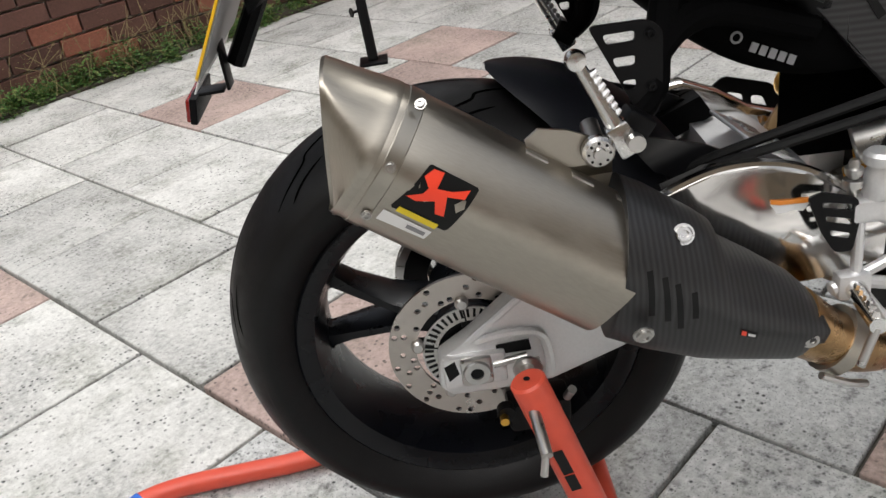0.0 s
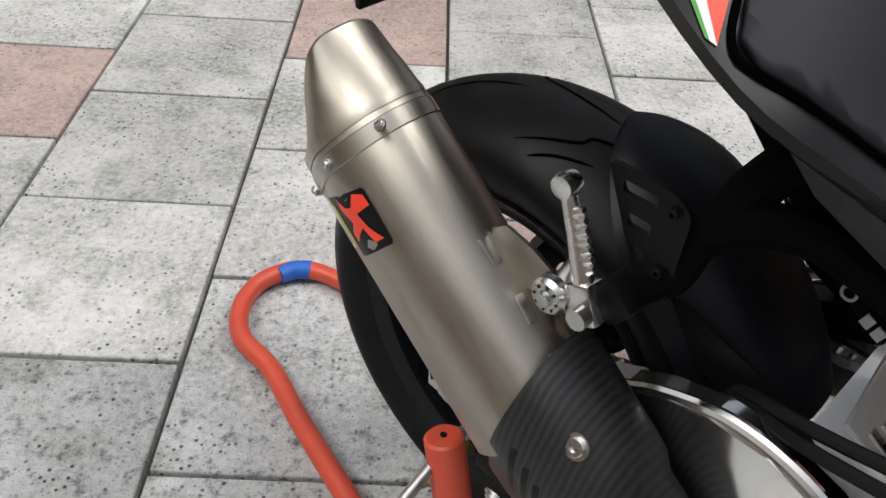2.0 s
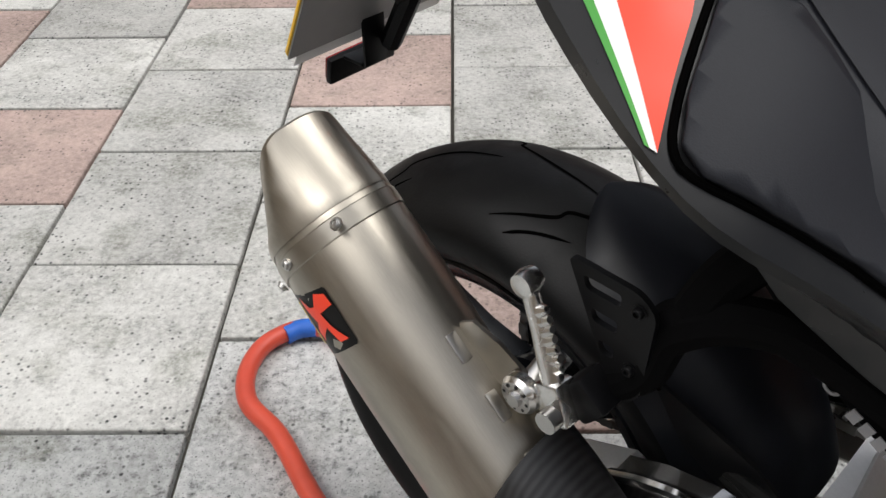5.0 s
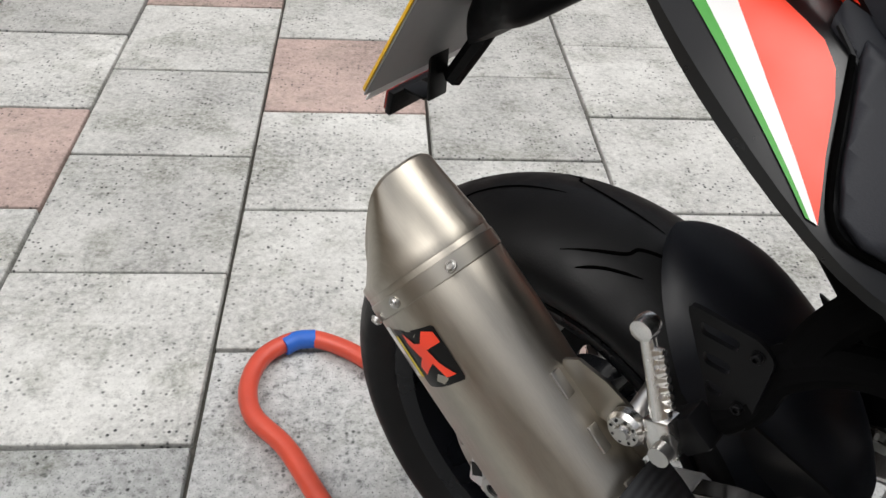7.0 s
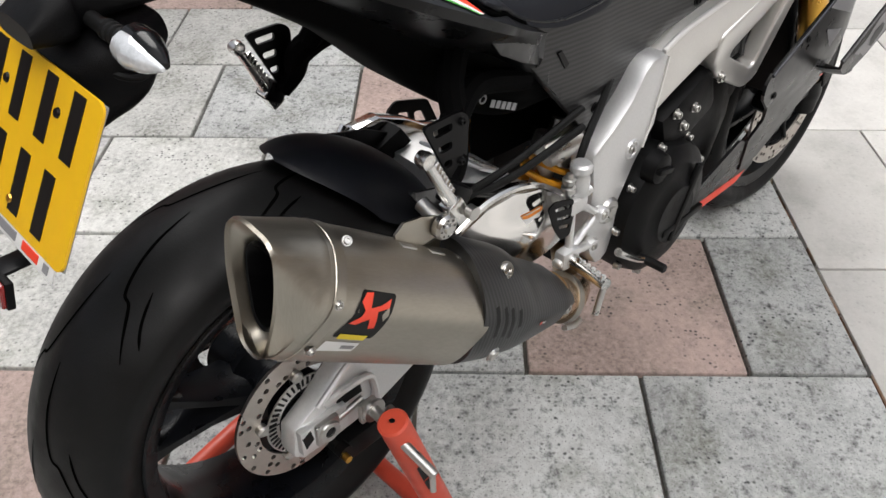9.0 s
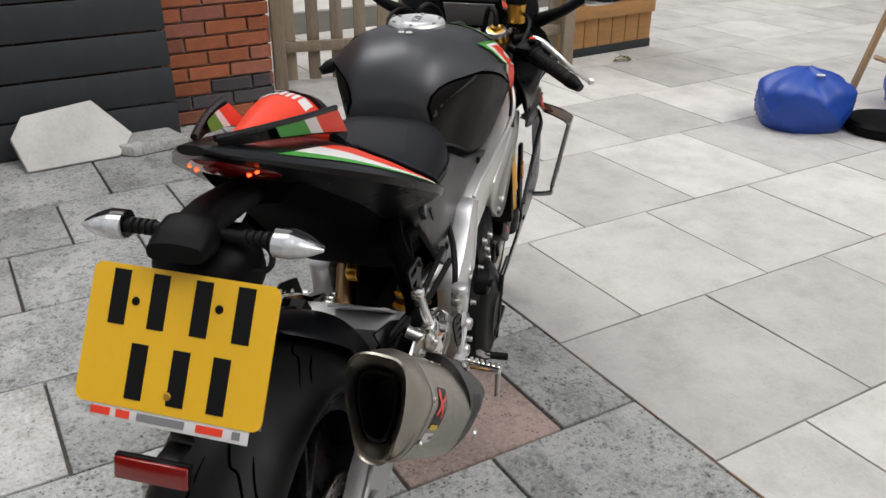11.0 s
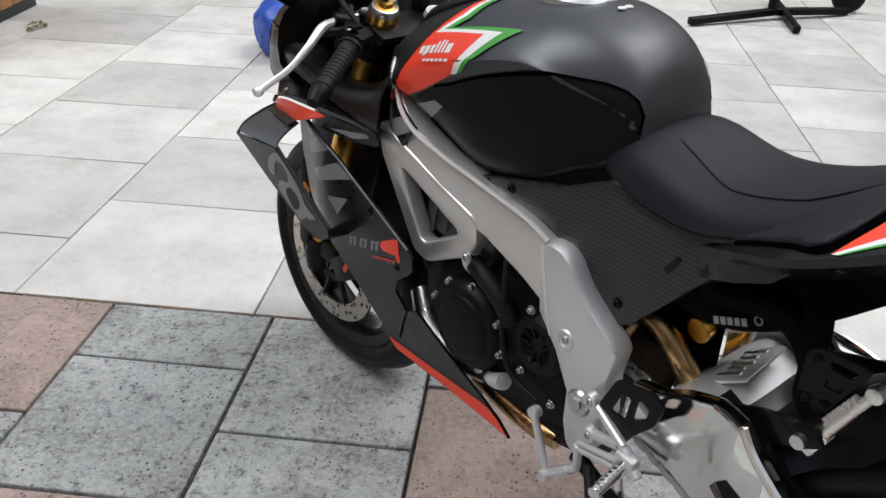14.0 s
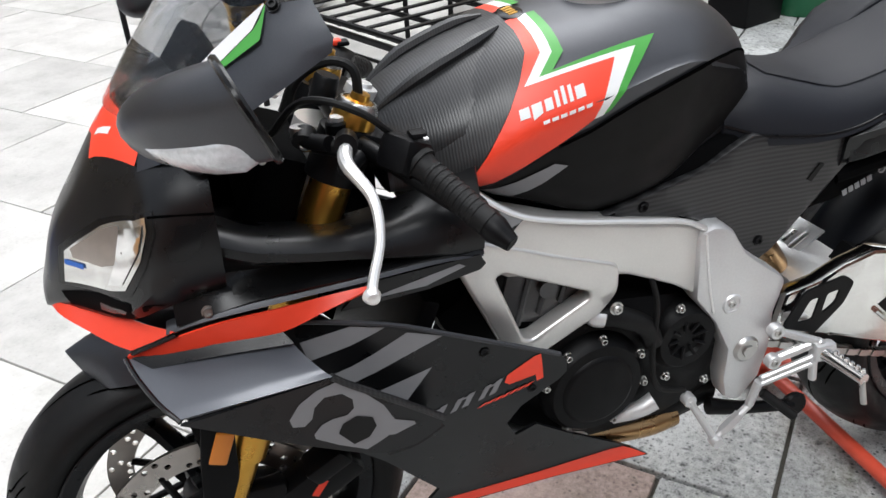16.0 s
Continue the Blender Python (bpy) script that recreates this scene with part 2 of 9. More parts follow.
# very pale metal, made to carry a sky highlight in its colour
ALU_PALE = mat("bare_aluminium_edge", (0.93, 0.92, 0.90), 0.34, metal=0.7, grain=0.03, vary=0.03)
GRAPHITE = mat("graphite_lacquer", (0.095, 0.10, 0.115), 0.34, metal=0.35, coat=0.3, grain=0.10, scale=600, vary=0.06, rvar=0.05)
ALU_POLISHED = mat("polished_aluminium", (0.80, 0.79, 0.77), 0.13, metal=1.0, grain=0.03, vary=0.04, rvar=0.05)
STEEL = mat("bare_steel", (0.55, 0.54, 0.52), 0.32, metal=1.0, grain=0.1, scale=120, vary=0.1, rvar=0.08)
DISC_STEEL = mat("brake_disc_steel", (0.50, 0.46, 0.42), 0.34, metal=1.0, grain=0.12, scale=60, vary=0.1, rvar=0.1)
CHROME = mat("chrome", (0.85, 0.85, 0.85), 0.08, metal=1.0)
GOLD = mat("gold_anodised", (0.75, 0.42, 0.08), 0.3, metal=1.0, grain=0.05, rvar=0.05)
SPRING_YELLOW = mat("yellow_spring_paint", (0.80, 0.36, 0.02), 0.35, coat=0.3, grain=0.08)
RED_DECAL = mat("red_paint", (0.90, 0.062, 0.025), 0.38, grain=0.04, vary=0.03, rvar=0.04)
GREEN_DECAL = mat("green_paint", (0.06, 0.32, 0.045), 0.42, grain=0.04, vary=0.03)
WHITE_DECAL = mat("white_paint", (0.78, 0.78, 0.77), 0.42, grain=0.03, vary=0.02)
GREY_DECAL = mat("grey_film", (0.24, 0.24, 0.25), 0.42, grain=0.05, vary=0.04)
BLACK_DECAL = mat("black_film", (0.006, 0.006, 0.006), 0.4, grain=0.05, spec=0.22)
YELLOW_DECAL = mat("yellow_print", (0.75, 0.58, 0.02), 0.45, grain=0.04)
ORANGE_PLASTIC = mat("orange_plastic", (0.75, 0.25, 0.03), 0.35)
PLATE_YELLOW = mat("yellow_reflective_plate", (0.90, 0.52, 0.008), 0.35, grain=0.04, vary=0.03, coat=0.3)
PLATE_BACK = mat("grey_plate_back", (0.30, 0.30, 0.30), 0.45, grain=0.05)
STAND_RED = mat("red_orange_stand_paint", (0.66, 0.085, 0.045), 0.42, grain=0.12, scale=40, vary=0.14, rvar=0.1, second=(0.55, 0.07, 0.04))
BLUE_TAPE = mat("blue_tape", (0.02, 0.12, 0.50), 0.5, grain=0.1, bump=0.2)
BLUE_VINYL = mat("blue_vinyl", (0.015, 0.075, 0.42), 0.42, grain=0.12, scale=20, vary=0.12, bump=0.3, bump_scale=25)
RED_LENS = mat("red_lens", (0.22, 0.006, 0.005), 0.18, coat=0.6, grain=0.1, scale=150)
RED_GLOW = mat("lit_red_diode", (1.0, 0.08, 0.02), 0.3, emit=3.0)
CLEAR_LENS = mat("clear_ribbed_lens", (0.66, 0.68, 0.70), 0.12, metal=0.25, coat=0.8, grain=0.3, scale=160, bump=0.4, bump_scale=180)
HEAD_LENS = mat("headlight_reflector", (0.75, 0.75, 0.73), 0.15, metal=0.9, grain=0.15, scale=60, vary=0.45, patch=22, coat=0.8)
MIRROR = mat("mirror_glass", (0.85, 0.87, 0.88), 0.02, metal=1.0)
SCREEN = glass_mat("light_smoked_screen", (0.72, 0.74, 0.77), 0.03, 1.3)
# black plastic with the shade of deep hollows put into the material
BLACK_MATT = mat("dull_black_plastic", (0.002, 0.002, 0.0022), 0.8, grain=0.2, scale=200, spec=0.05)
# flat black that paints the shade of grooves, gaps and seams
GAP_SHADE = mat("groove_shadow_rubber", (0.001, 0.001, 0.001), 0.95, spec=0.02)
CARBON = carbon_mat("carbon_twill", 0.42, 300, 0.022, "X")
CARBON_FINE = carbon_mat("carbon_panel", 0.40, 250, 0.027, "Z")
CARBON_COVER = carbon_mat("carbon_cover", 0.38, 520, 0.020, "X")
LEAF_DARK = mat("weed_leaf_green", (0.055, 0.13, 0.022), 0.6, grain=0.3, scale=40, vary=0.4, patch=20)
LEAF_PALE = mat("weed_leaf_pale", (0.15, 0.19, 0.05), 0.6, grain=0.3, scale=40, vary=0.3, patch=20)
STALK = mat("dry_stalk", (0.26, 0.20, 0.10), 0.8, grain=0.2)
DARK_PANEL = mat("black_weathered_board", (0.02, 0.025, 0.028), 0.6, grain=0.3, scale=30, vary=0.3, bump=0.2)
CONCRETE_FLOOR = mat("worn_concrete", (0.30, 0.27, 0.23), 0.9, grain=0.3, scale=60, vary=0.35, patch=6, bump=0.4)
WHITE_GLOSS = mat("white_gloss_paint", (0.75, 0.74, 0.70), 0.4, grain=0.05, vary=0.05)
BROWN_WOOD = mat("dark_brown_timber", (0.085, 0.045, 0.028), 0.8, grain=0.3, scale=30, vary=0.3, bump=0.4, stretch=(1, 8, 8))
GREEN_PLASTIC = mat("green_plastic", (0.015, 0.12, 0.05), 0.45, grain=0.1, vary=0.1)
SOIL = mat("dark_soil", (0.05, 0.04, 0.03), 0.95, grain=0.5, scale=80, vary=0.3, bump=0.8)


# ---- mesh tools ----
def part(name, bm, material, parent, label="", sharp=35):
    """Links bm as one mesh object under parent."""
    bmesh.ops.recalc_face_normals(bm, faces=bm.faces)
    for e in bm.edges:
        e.smooth = e.calc_face_angle(0) < radians(sharp) if len(e.link_faces) == 2 else True
    for f in bm.faces:
        f.smooth = True
    me = bpy.data.meshes.new(name)
    bm.to_mesh(me)
    bm.free()
    for m in material if isinstance(material, (list, tuple)) else [material]:
        me.materials.append(m)
    ob = new(name, me)
    if parent:
        ob.parent = parent
    if label:
        tagged(ob, label=label)
    return ob


def thing(name, label, category, loc=(0, 0, 0), group="", kind=""):
    ob = new(name)
    ob.empty_display_size = 0.05
    ob.matrix_basis = Matrix.Translation(loc)
    return tagged(ob, label, category, group, kind)


def join(*bms):
    """One bmesh out of several."""
    out = bmesh.new()
    for b in bms:
        me = bpy.data.meshes.new("tmp")
        b.to_mesh(me)
        b.free()
        out.from_mesh(me)
        bpy.data.meshes.remove(me)
    return out


def moved(bm, m):
    bmesh.ops.transform(bm, matrix=m, verts=bm.verts)
    return bm


def box(c, s, bevel=0.0, seg=2, m=None):
    bm = bmesh.new()
    bmesh.ops.create_cube(bm, size=1)
    bmesh.ops.scale(bm, vec=s, verts=bm.verts)
    if bevel:
        bmesh.ops.bevel(bm, geom=bm.edges[:], offset=bevel, segments=seg, affect="EDGES", profile=0.5)
    if m:
        moved(bm, m)
    return moved(bm, Matrix.Translation(c))


def loft(rings, caps=True, closed=True):
    bm = bmesh.new()
    vs = [[bm.verts.new(p) for p in r] for r in rings]
    n = len(rings[0])
    for a, b in zip(vs, vs[1:]):
        for i in range(n if closed else n - 1):
            j = (i + 1) % n
            bm.faces.new((a[i], a[j], b[j], b[i]))
    if caps and closed:
        bm.faces.new(vs[0][::-1])
        bm.faces.new(vs[-1])
    return bm


def spline(pts, sub=6, closed=False):
    """Catmull-Rom through pts."""
    P = [Vector(p) for p in pts]
    n = len(P)
    out = []
    for i in range(n if closed else n - 1):
        p0 = P[i - 1] if closed or i else P[0] * 2 - P[1]
        p1, p2 = P[i], P[(i + 1) % n]
        p3 = P[(i + 2) % n] if closed or i + 2 < n else p2 * 2 - p1
        for k in range(sub):
            t = k / sub
            out.append(0.5 * (2 * p1 + (p2 - p0) * t + (2 * p0 - 5 * p1 + 4 * p2 - p3) * t * t + (3 * p1 - p0 - 3 * p2 + p3) * t ** 3))
    if not closed:
        out.append(P[-1].copy())
    return out


def tube(pts, r, n=10, sub=6, caps=True, flat=None):
    """A round bar along a smoothed path; r may be a list, one radius a point."""
    P = spline(pts, sub) if sub > 1 else [Vector(p) for p in pts]
    m = len(P)
    rs = [r] * m if not isinstance(r, (list, tuple)) else [float(np.interp(i / (m - 1) * (len(r) - 1), range(len(r)), r)) for i in range(m)]
    up = None
    rings = []
    for i, p in enumerate(P):
        d = (P[min(i + 1, m - 1)] - P[max(i - 1, 0)]).normalized()
        if up is None:
            up = d.orthogonal().normalized()
        up = (up - d * up.dot(d)).normalized()
        side = d.cross(up)
        rings.append([p + rs[i] * (math.cos(a) * up + math.sin(a) * side) for a in [2 * math.pi * k / n for k in range(n)]])
    return loft(rings, caps)


def lathe(profile, center=(0, 0, 0), axis="y", n=48, caps=False):
    """Turns (radius, along) pairs round an axis."""
    rings = []
    for k in range(n):
        a = 2 * math.pi * k / n
        rings.append([{"y": Vector((r * math.cos(a), s, r * math.sin(a))), "z": Vector((r * math.cos(a), r * math.sin(a), s)),
                       "x": Vector((s, r * math.cos(a), r * math.sin(a)))}[axis] + Vector(center) for r, s in profile])
    bm = bmesh.new()
    vs = [[bm.verts.new(p) for p in r] for r in rings]
    m = len(profile)
    for k in range(n):
        a, b = vs[k], vs[(k + 1) % n]
        for i in range(m - 1):
            bm.faces.new((a[i], a[i + 1], b[i + 1], b[i]))
    bmesh.ops.remove_doubles(bm, verts=bm.verts, dist=1e-5)
    return bm


def rod(a, b, r, r2=None, n=14, bevel=0.0):
    """A straight round bar from a to b."""
    a, b = Vector(a), Vector(b)
    d = (b - a)
    q = d.to_track_quat("Z", "Y").to_matrix().to_4x4()
    r2 = r if r2 is None else r2
    prof = [(0, 0), (r - bevel, 0), (r, bevel), (r2, d.length - bevel), (r2 - bevel, d.length), (0, d.length)] if bevel else [(0, 0), (r, 0), (r2, d.length), (0, d.length)]
    return moved(lathe(prof, axis="z", n=n), Matrix.Translation(a) @ q)


def hexbolt(at, way, r=0.006, h=0.006):
    """A socket-head screw standing on a surface."""
    at, way = Vector(at), Vector(way).normalized()
    q = way.to_track_quat("Z", "Y").to_matrix().to_4x4()
    prof = [(0, h * 0.35), (r * 0.5, h * 0.35), (r * 0.52, h), (r * 0.85, h), (r, h * 0.75), (r, 0), (r * 1.35, 0), (r * 1.35, -0.002)]
    return moved(lathe(prof, axis="z", n=14), Matrix.Translation(at) @ q)


def cut_poly(poly, step=0.02):
    """A flat polygon in the x-z plane, cut into a grid."""
    bm = bmesh.new()
    bm.faces.new([bm.verts.new((x, 0, z)) for x, z in poly])
    if step:
        for k, axis in ((0, (1, 0, 0)), (1, (0, 0, 1))):
            vals = [p[k] for p in poly]
            v = math.ceil(min(vals) / step) * step
            while v < max(vals):
                co = (v, 0, 0) if k == 0 else (0, 0, v)
                bmesh.ops.bisect_plane(bm, geom=bm.verts[:] + bm.edges[:] + bm.faces[:], plane_co=co, plane_no=axis, dist=1e-5)
                v += step
    return bm


def plate(poly, yf, thick=0.004, step=0.03, bevel=0.0):
    """A panel seen from the side: outline in x-z, lying at y = yf(x, z), thick towards the middle plane."""
    bm = cut_poly(poly, step)
    f = yf if callable(yf) else (lambda x, z: yf)
    vs = bm.verts[:]
    rim = [e for e in bm.edges if len(e.link_faces) == 1]
    side = 1.0
    inner = {}
    for v in vs:
        y = f(v.co.x, v.co.z)
        v.co.y = y
        side = -1 if y > 0 else 1
        inner[v] = bm.verts.new((v.co.x, y + side * thick, v.co.z))
    for fa in bm.faces[:]:
        bm.faces.new([inner[v] for v in fa.verts][::-1])
    for e in rim:
        a, b = e.verts
        bm.faces.new((a, b, inner[b], inner[a]))
    bmesh.ops.recalc_face_normals(bm, faces=bm.faces)
    if bevel:
        edges = [e for e in bm.edges if len(e.link_faces) == 2 and e.calc_face_angle(0) > radians(50)]
        bmesh.ops.bevel(bm, geom=edges, offset=bevel, segments=2, affect="EDGES", profile=0.5)
    return bm


def rounded(poly, r, seg=5):
    """A polygon with its corners rounded."""
    out, n = [], len(poly)
    for i in range(n):
        p, a, b = Vector(poly[i]), Vector(poly[i - 1]), Vector(poly[(i + 1) % n])
        q = min(r, (a - p).length * 0.45, (b - p).length * 0.45)
        p0, p1 = p + (a - p).normalized() * q, p + (b - p).normalized() * q
        out += [tuple(p0.lerp(p, t).lerp(p.lerp(p1, t), t)) for t in [k / seg for k in range(seg + 1)]]
    return out


def holed_plate(outer, holes, yf, thick):
    """A panel in the x-z plane with openings right through it."""
    bm = bmesh.new()
    edges = []
    for loop in [outer] + list(holes):
        vs = [bm.verts.new((x, 0, z)) for x, z in loop]
        edges += [bm.edges.new((vs[i], vs[(i + 1) % len(vs)])) for i in range(len(vs))]
    bmesh.ops.triangle_fill(bm, use_beauty=True, use_dissolve=False, edges=edges)
    f = yf if callable(yf) else (lambda x, z: yf)
    side = -1 if f(*outer[0]) > 0 else 1
    ext = bmesh.ops.extrude_face_region(bm, geom=bm.faces[:])
    back_ = {g for g in ext["geom"] if isinstance(g, bmesh.types.BMVert)}
    for v in bm.verts:
        v.co.y = f(v.co.x, v.co.z) + (side * thick if v in back_ else 0)
    return bm


def hull(stations, sub=5, psub=3, mirror=True, caps=True):
    """A body of sections along x: {x: half profile (y, z) from the top middle to the bottom middle}."""
    xs = sorted(stations, reverse=True)
    lines = [[(x, y, z) for y, z in stations[x]] for x in xs]
    prof = [spline(p, psub) if psub > 1 else [Vector(q) for q in p] for p in lines]
    cols = [spline([prof[i][k] for i in range(len(xs))], sub) for k in range(len(prof[0]))]
    rings = []
    for i in range(len(cols[0])):
        half = [c[i] for c in cols]
        for v in half:
            v.y = max(v.y, 0.0)
        half[0].y = half[-1].y = 0.0
        rings.append(half + [Vector((v.x, -v.y, v.z)) for v in half[-2:0:-1]])
    return loft(rings, caps)


def decal(name, poly, target, side, material, parent, lift=0.0008, step=0.015, label="", axis="y"):
    """A film or painted field on the side (or, with axis z, the top) of a body: it follows the surface."""
    tree = BVHTree.FromPolygons([v.co[:] for v in target.data.vertices], [p.vertices[:] for p in target.data.polygons])
    bm = cut_poly(poly, step)
    lost = []
    for v in bm.verts:
        if axis == "y":
            hit = tree.ray_cast(Vector((v.co.x, side * 1.0, v.co.z)), Vector((0, -side, 0)))
        else:
            hit = tree.ray_cast(Vector((v.co.x, v.co.z, 2.0)), Vector((0, 0, -1)))
        if hit[0] is None:
            lost.append(v)
        else:
            v.co = hit[0] + hit[1] * (lift if hit[1].dot(Vector((0, side, 0)) if axis == "y" else Vector((0, 0, 1))) > 0 else -lift)
    bmesh.ops.delete(bm, geom=lost, context="VERTS")
    ob = part(name, bm, material, parent, label, sharp=80)
    return ob


def wrap(name, poly, target, side, material, parent, lift=0.001, step=0.012, zc=0.85):
    """A painted field wrapped round a long body: outline in (x, degrees from straight up, towards side)."""
    tree = BVHTree.FromPolygons([v.co[:] for v in target.data.vertices], [p.vertices[:] for p in target.data.polygons])
    bm = cut_poly([(x, a * 0.003) for x, a in poly], step)
    for v in bm.verts:
        a = v.co.z / 0.003
        d = Vector((0, side * math.sin(radians(a)), math.cos(radians(a))))
        hit = tree.ray_cast(Vector((v.co.x, 0, zc)) + d * 0.6, -d)
        v.co = (hit[0] if hit[0] is not None else Vector((v.co.x, 0, zc)) + d * 0.15) + d * lift
    return part(name, bm, material, parent, sharp=80)


def oriented(o, xa, ya):
    """A frame at o with these two directions as its x and y."""
    xa, ya = Vector(xa).normalized(), Vector(ya).normalized()
    za = xa.cross(ya).normalized()
    ya = za.cross(xa)
    m = Matrix((xa, ya, za)).transposed().to_4x4()
    m.translation = Vector(o)
    return m


# ---- the yard: the paving runs askew to the motorcycle; u and v are its own directions ----
YARD = Matrix.Translation((0.0005, -0.0225, 0)) @ pose(0, 0, 0, 0, 0, 44.3)


def yard(u, v, z=0.0):
    return YARD @ Vector((u, v, z))


ground = part("ground", box((0, 0, -0.06), (600, 600, 0.08)), JOINT, None)
tagged(ground, "gritty dark bedding under the paving slabs", "ground", kind="structure")

# brick house: the wall facing the yard ends at a corner and has a doorway
HOUSE_U, HOUSE_V, DOOR_A, DOOR_B = 3.45, -1.21, 0.66, 1.62
house = part("wall_house", join(
    box((HOUSE_U + 0.135, (HOUSE_V + DOOR_A) / 2 + 0.005, 1.3), (0.25, DOOR_A - HOUSE_V - 0.03, 2.64)),
    box((HOUSE_U + 0.135, DOOR_B + 1.0, 1.3), (0.25, 2.0, 2.64)),
    box((HOUSE_U + 0.135, (DOOR_A + DOOR_B) / 2, 2.36), (0.25, DOOR_B - DOOR_A + 0.01, 0.52)),
    box((HOUSE_U + 1.9, HOUSE_V + 0.135, 1.3), (3.3, 0.23, 2.64)),
    box((HOUSE_U + 1.9, DOOR_B + 1.9, 1.3), (3.3, 0.2, 2.64)),
    box((HOUSE_U + 3.6, 1.15, 1.3), (0.2, 4.95, 2.64))), MORTAR, None)
house.matrix_basis = YARD
tagged(house, "red brick house wall with dark lower courses", "wall", kind="structure")
roof = part("ceiling", box((HOUSE_U + 1.8, 1.15, 2.68), (4.0, 5.4, 0.1), 0.01), WHITE_GLOSS, None)
roof.matrix_basis = YARD
tagged(roof, "plain ceiling slab of the house", "ceiling", kind="structure")
inside = part("floor", box((HOUSE_U + 1.9, 1.1, -0.025), (3.78, 4.6, 0.06), 0.003), CONCRETE_FLOOR, None)
inside.matrix_basis = YARD
tagged(inside, "worn stained concrete floor inside the doorway", "floor", kind="structure")
doorway = tagged(new("door_1"), "white painted door frame of the open doorway", "door frame", kind="structure")
doorway.matrix_basis = YARD
for v_ in (DOOR_A + 0.03, DOOR_B - 0.03):
    part("jamb", box((HOUSE_U + 0.07, v_, 1.06), (0.11, 0.055, 2.1), 0.004), WHITE_GLOSS, doorway)
part("lintel", box((HOUSE_U + 0.07, (DOOR_A + DOOR_B) / 2, 2.07), (0.108, DOOR_B - DOOR_A - 0.12, 0.055), 0.004), WHITE_GLOSS, doorway)
GARDEN_V = 3.30
garden_wall = part("wall_garden", box((1.2, GARDEN_V + 0.125, 0.75), (9.0, 0.22, 1.56)), MORTAR, None)
garden_wall.matrix_basis = YARD
tagged(garden_wall, "old red brick garden wall overgrown at its foot", "wall", kind="structure")


# tall unseen walls added to cut side light and reflections; they close the yard
for k, (c, s_) in enumerate((((1.5, -8.6, 2.2), (13.0, 0.12, 4.44)), ((-5.2, -1.0, 2.4), (0.12, 16.0, 4.84)), ((7.9, -5.0, 1.0), (0.12, 7.2, 2.04)))):
    blocker_ = part("wall_boundary_" + "abc"[k], box(c, s_, 0.01), FENCE_WOOD, None)
    blocker_.matrix_basis = YARD
    tagged(blocker_, "tall unseen timber wall added to cut side light", "fence", kind="structure")


def blue_bag(name, u_, v_, r, h, seed):
    """A slumped vinyl sack, filled, with a gathered seam and a round eyelet."""
    rnd = random.Random(seed)
    ob = thing("blue_bag", "blue vinyl sack sitting slumped on the pale paving", "bag", (u_, v_, 0), group="blue bags")
    rings = []
    ph = [rnd.uniform(0, 6.28) for _ in range(9)]
    crease = lambda v: 1 - abs(math.sin(v))
    for i in range(27):
        t = i / 26
        rr = r * (0.84 + 0.18 * math.sin(min(t * 1.9, 1.0) * math.pi * 0.6)) * (math.cos(max(0, t - 0.60) / 0.40 * math.pi / 2) ** 0.62 if t > 0.60 else 1)
        ring = []
        for k in range(80):
            a = 2 * math.pi * k / 80
            folds = 0.050 * crease(2.5 * a + 3.0 * t + ph[1]) ** 5 + 0.035 * crease(4 * a - 5 * t + ph[2]) ** 6 + 0.025 * crease(7 * a + 9 * t + ph[3]) ** 4 - 0.03 * crease(3 * t * math.pi + math.sin(2 * a + ph[4]) * 1.4 + ph[5]) ** 8
            w = 1 + 0.045 * math.sin(3 * a + ph[0]) + folds * math.sin(min(1, t * 3 + 0.3) * math.pi / 2)
            ring.append(Vector((rr * math.cos(a) * w, rr * math.sin(a) * w, h * t + (0.016 * math.sin(5 * a + ph[6] + 3 * t) + 0.010 * math.sin(9 * a + ph[7])) * math.sin(t * math.pi) + 0.03 * (crease(1.5 * a + ph[8]) - 0.4) * max(0, t - 0.5))))
        rings.append(ring)
    part("sack", loft(rings), BLUE_VINYL, ob)
    part("eyelet", lathe([(0.008, 0), (0.02, 0.0), (0.022, 0.004), (0.014, 0.006), (0.008, 0.003)], (-r * 0.45, -r * 0.2, h * 0.955), "z", 16), WHITE_DECAL, ob, "pale round eyelet")
    part("seam", tube([(r * 0.9 * math.cos(a), r * 0.9 * math.sin(a), 0.03) for a in (0.2, 0.6, 1.0, 1.5)], 0.007, 6), BLUE_VINYL, ob)
    return ob


blue_bag("a", 3.82, -1.30, 0.24, 0.30, 1)
blue_bag("b", 3.58, -2.12, 0.25, 0.36, 2)
blue_bag("c", 4.30, -2.02, 0.22, 0.30, 3)

# weighted stand with wooden legs between the bags
stand = thing("parasol_base", "round dark weight with a pale wooden trestle standing on it", "stand", (3.78, -1.72, 0))
part("weight", lathe([(0, 0), (0.19, 0), (0.2, 0.012), (0.2, 0.05), (0.185, 0.065), (0.05, 0.075), (0, 0.075)], n=36, axis="z"), BLACK_PLASTIC, stand)
for k, (x, y) in enumerate(((-0.2, -0.04), (0.17, -0.17), (0.1, 0.22))):
    leg = rod((x, y, 0.0 if k == 0 else 0.0), (x * 0.06, y * 0.06, 1.0), 0.019, n=4)
    part("leg", leg, PALE_WOOD, stand, "pale square wooden leg")
part("brace", rod((-0.11, 0.0, 0.36), (0.10, 0.10, 0.36), 0.013, n=4), PALE_WOOD, stand)
part("brace", rod((-0.11, -0.02, 0.36), (0.10, -0.10, 0.36), 0.013, n=4), PALE_WOOD, stand)


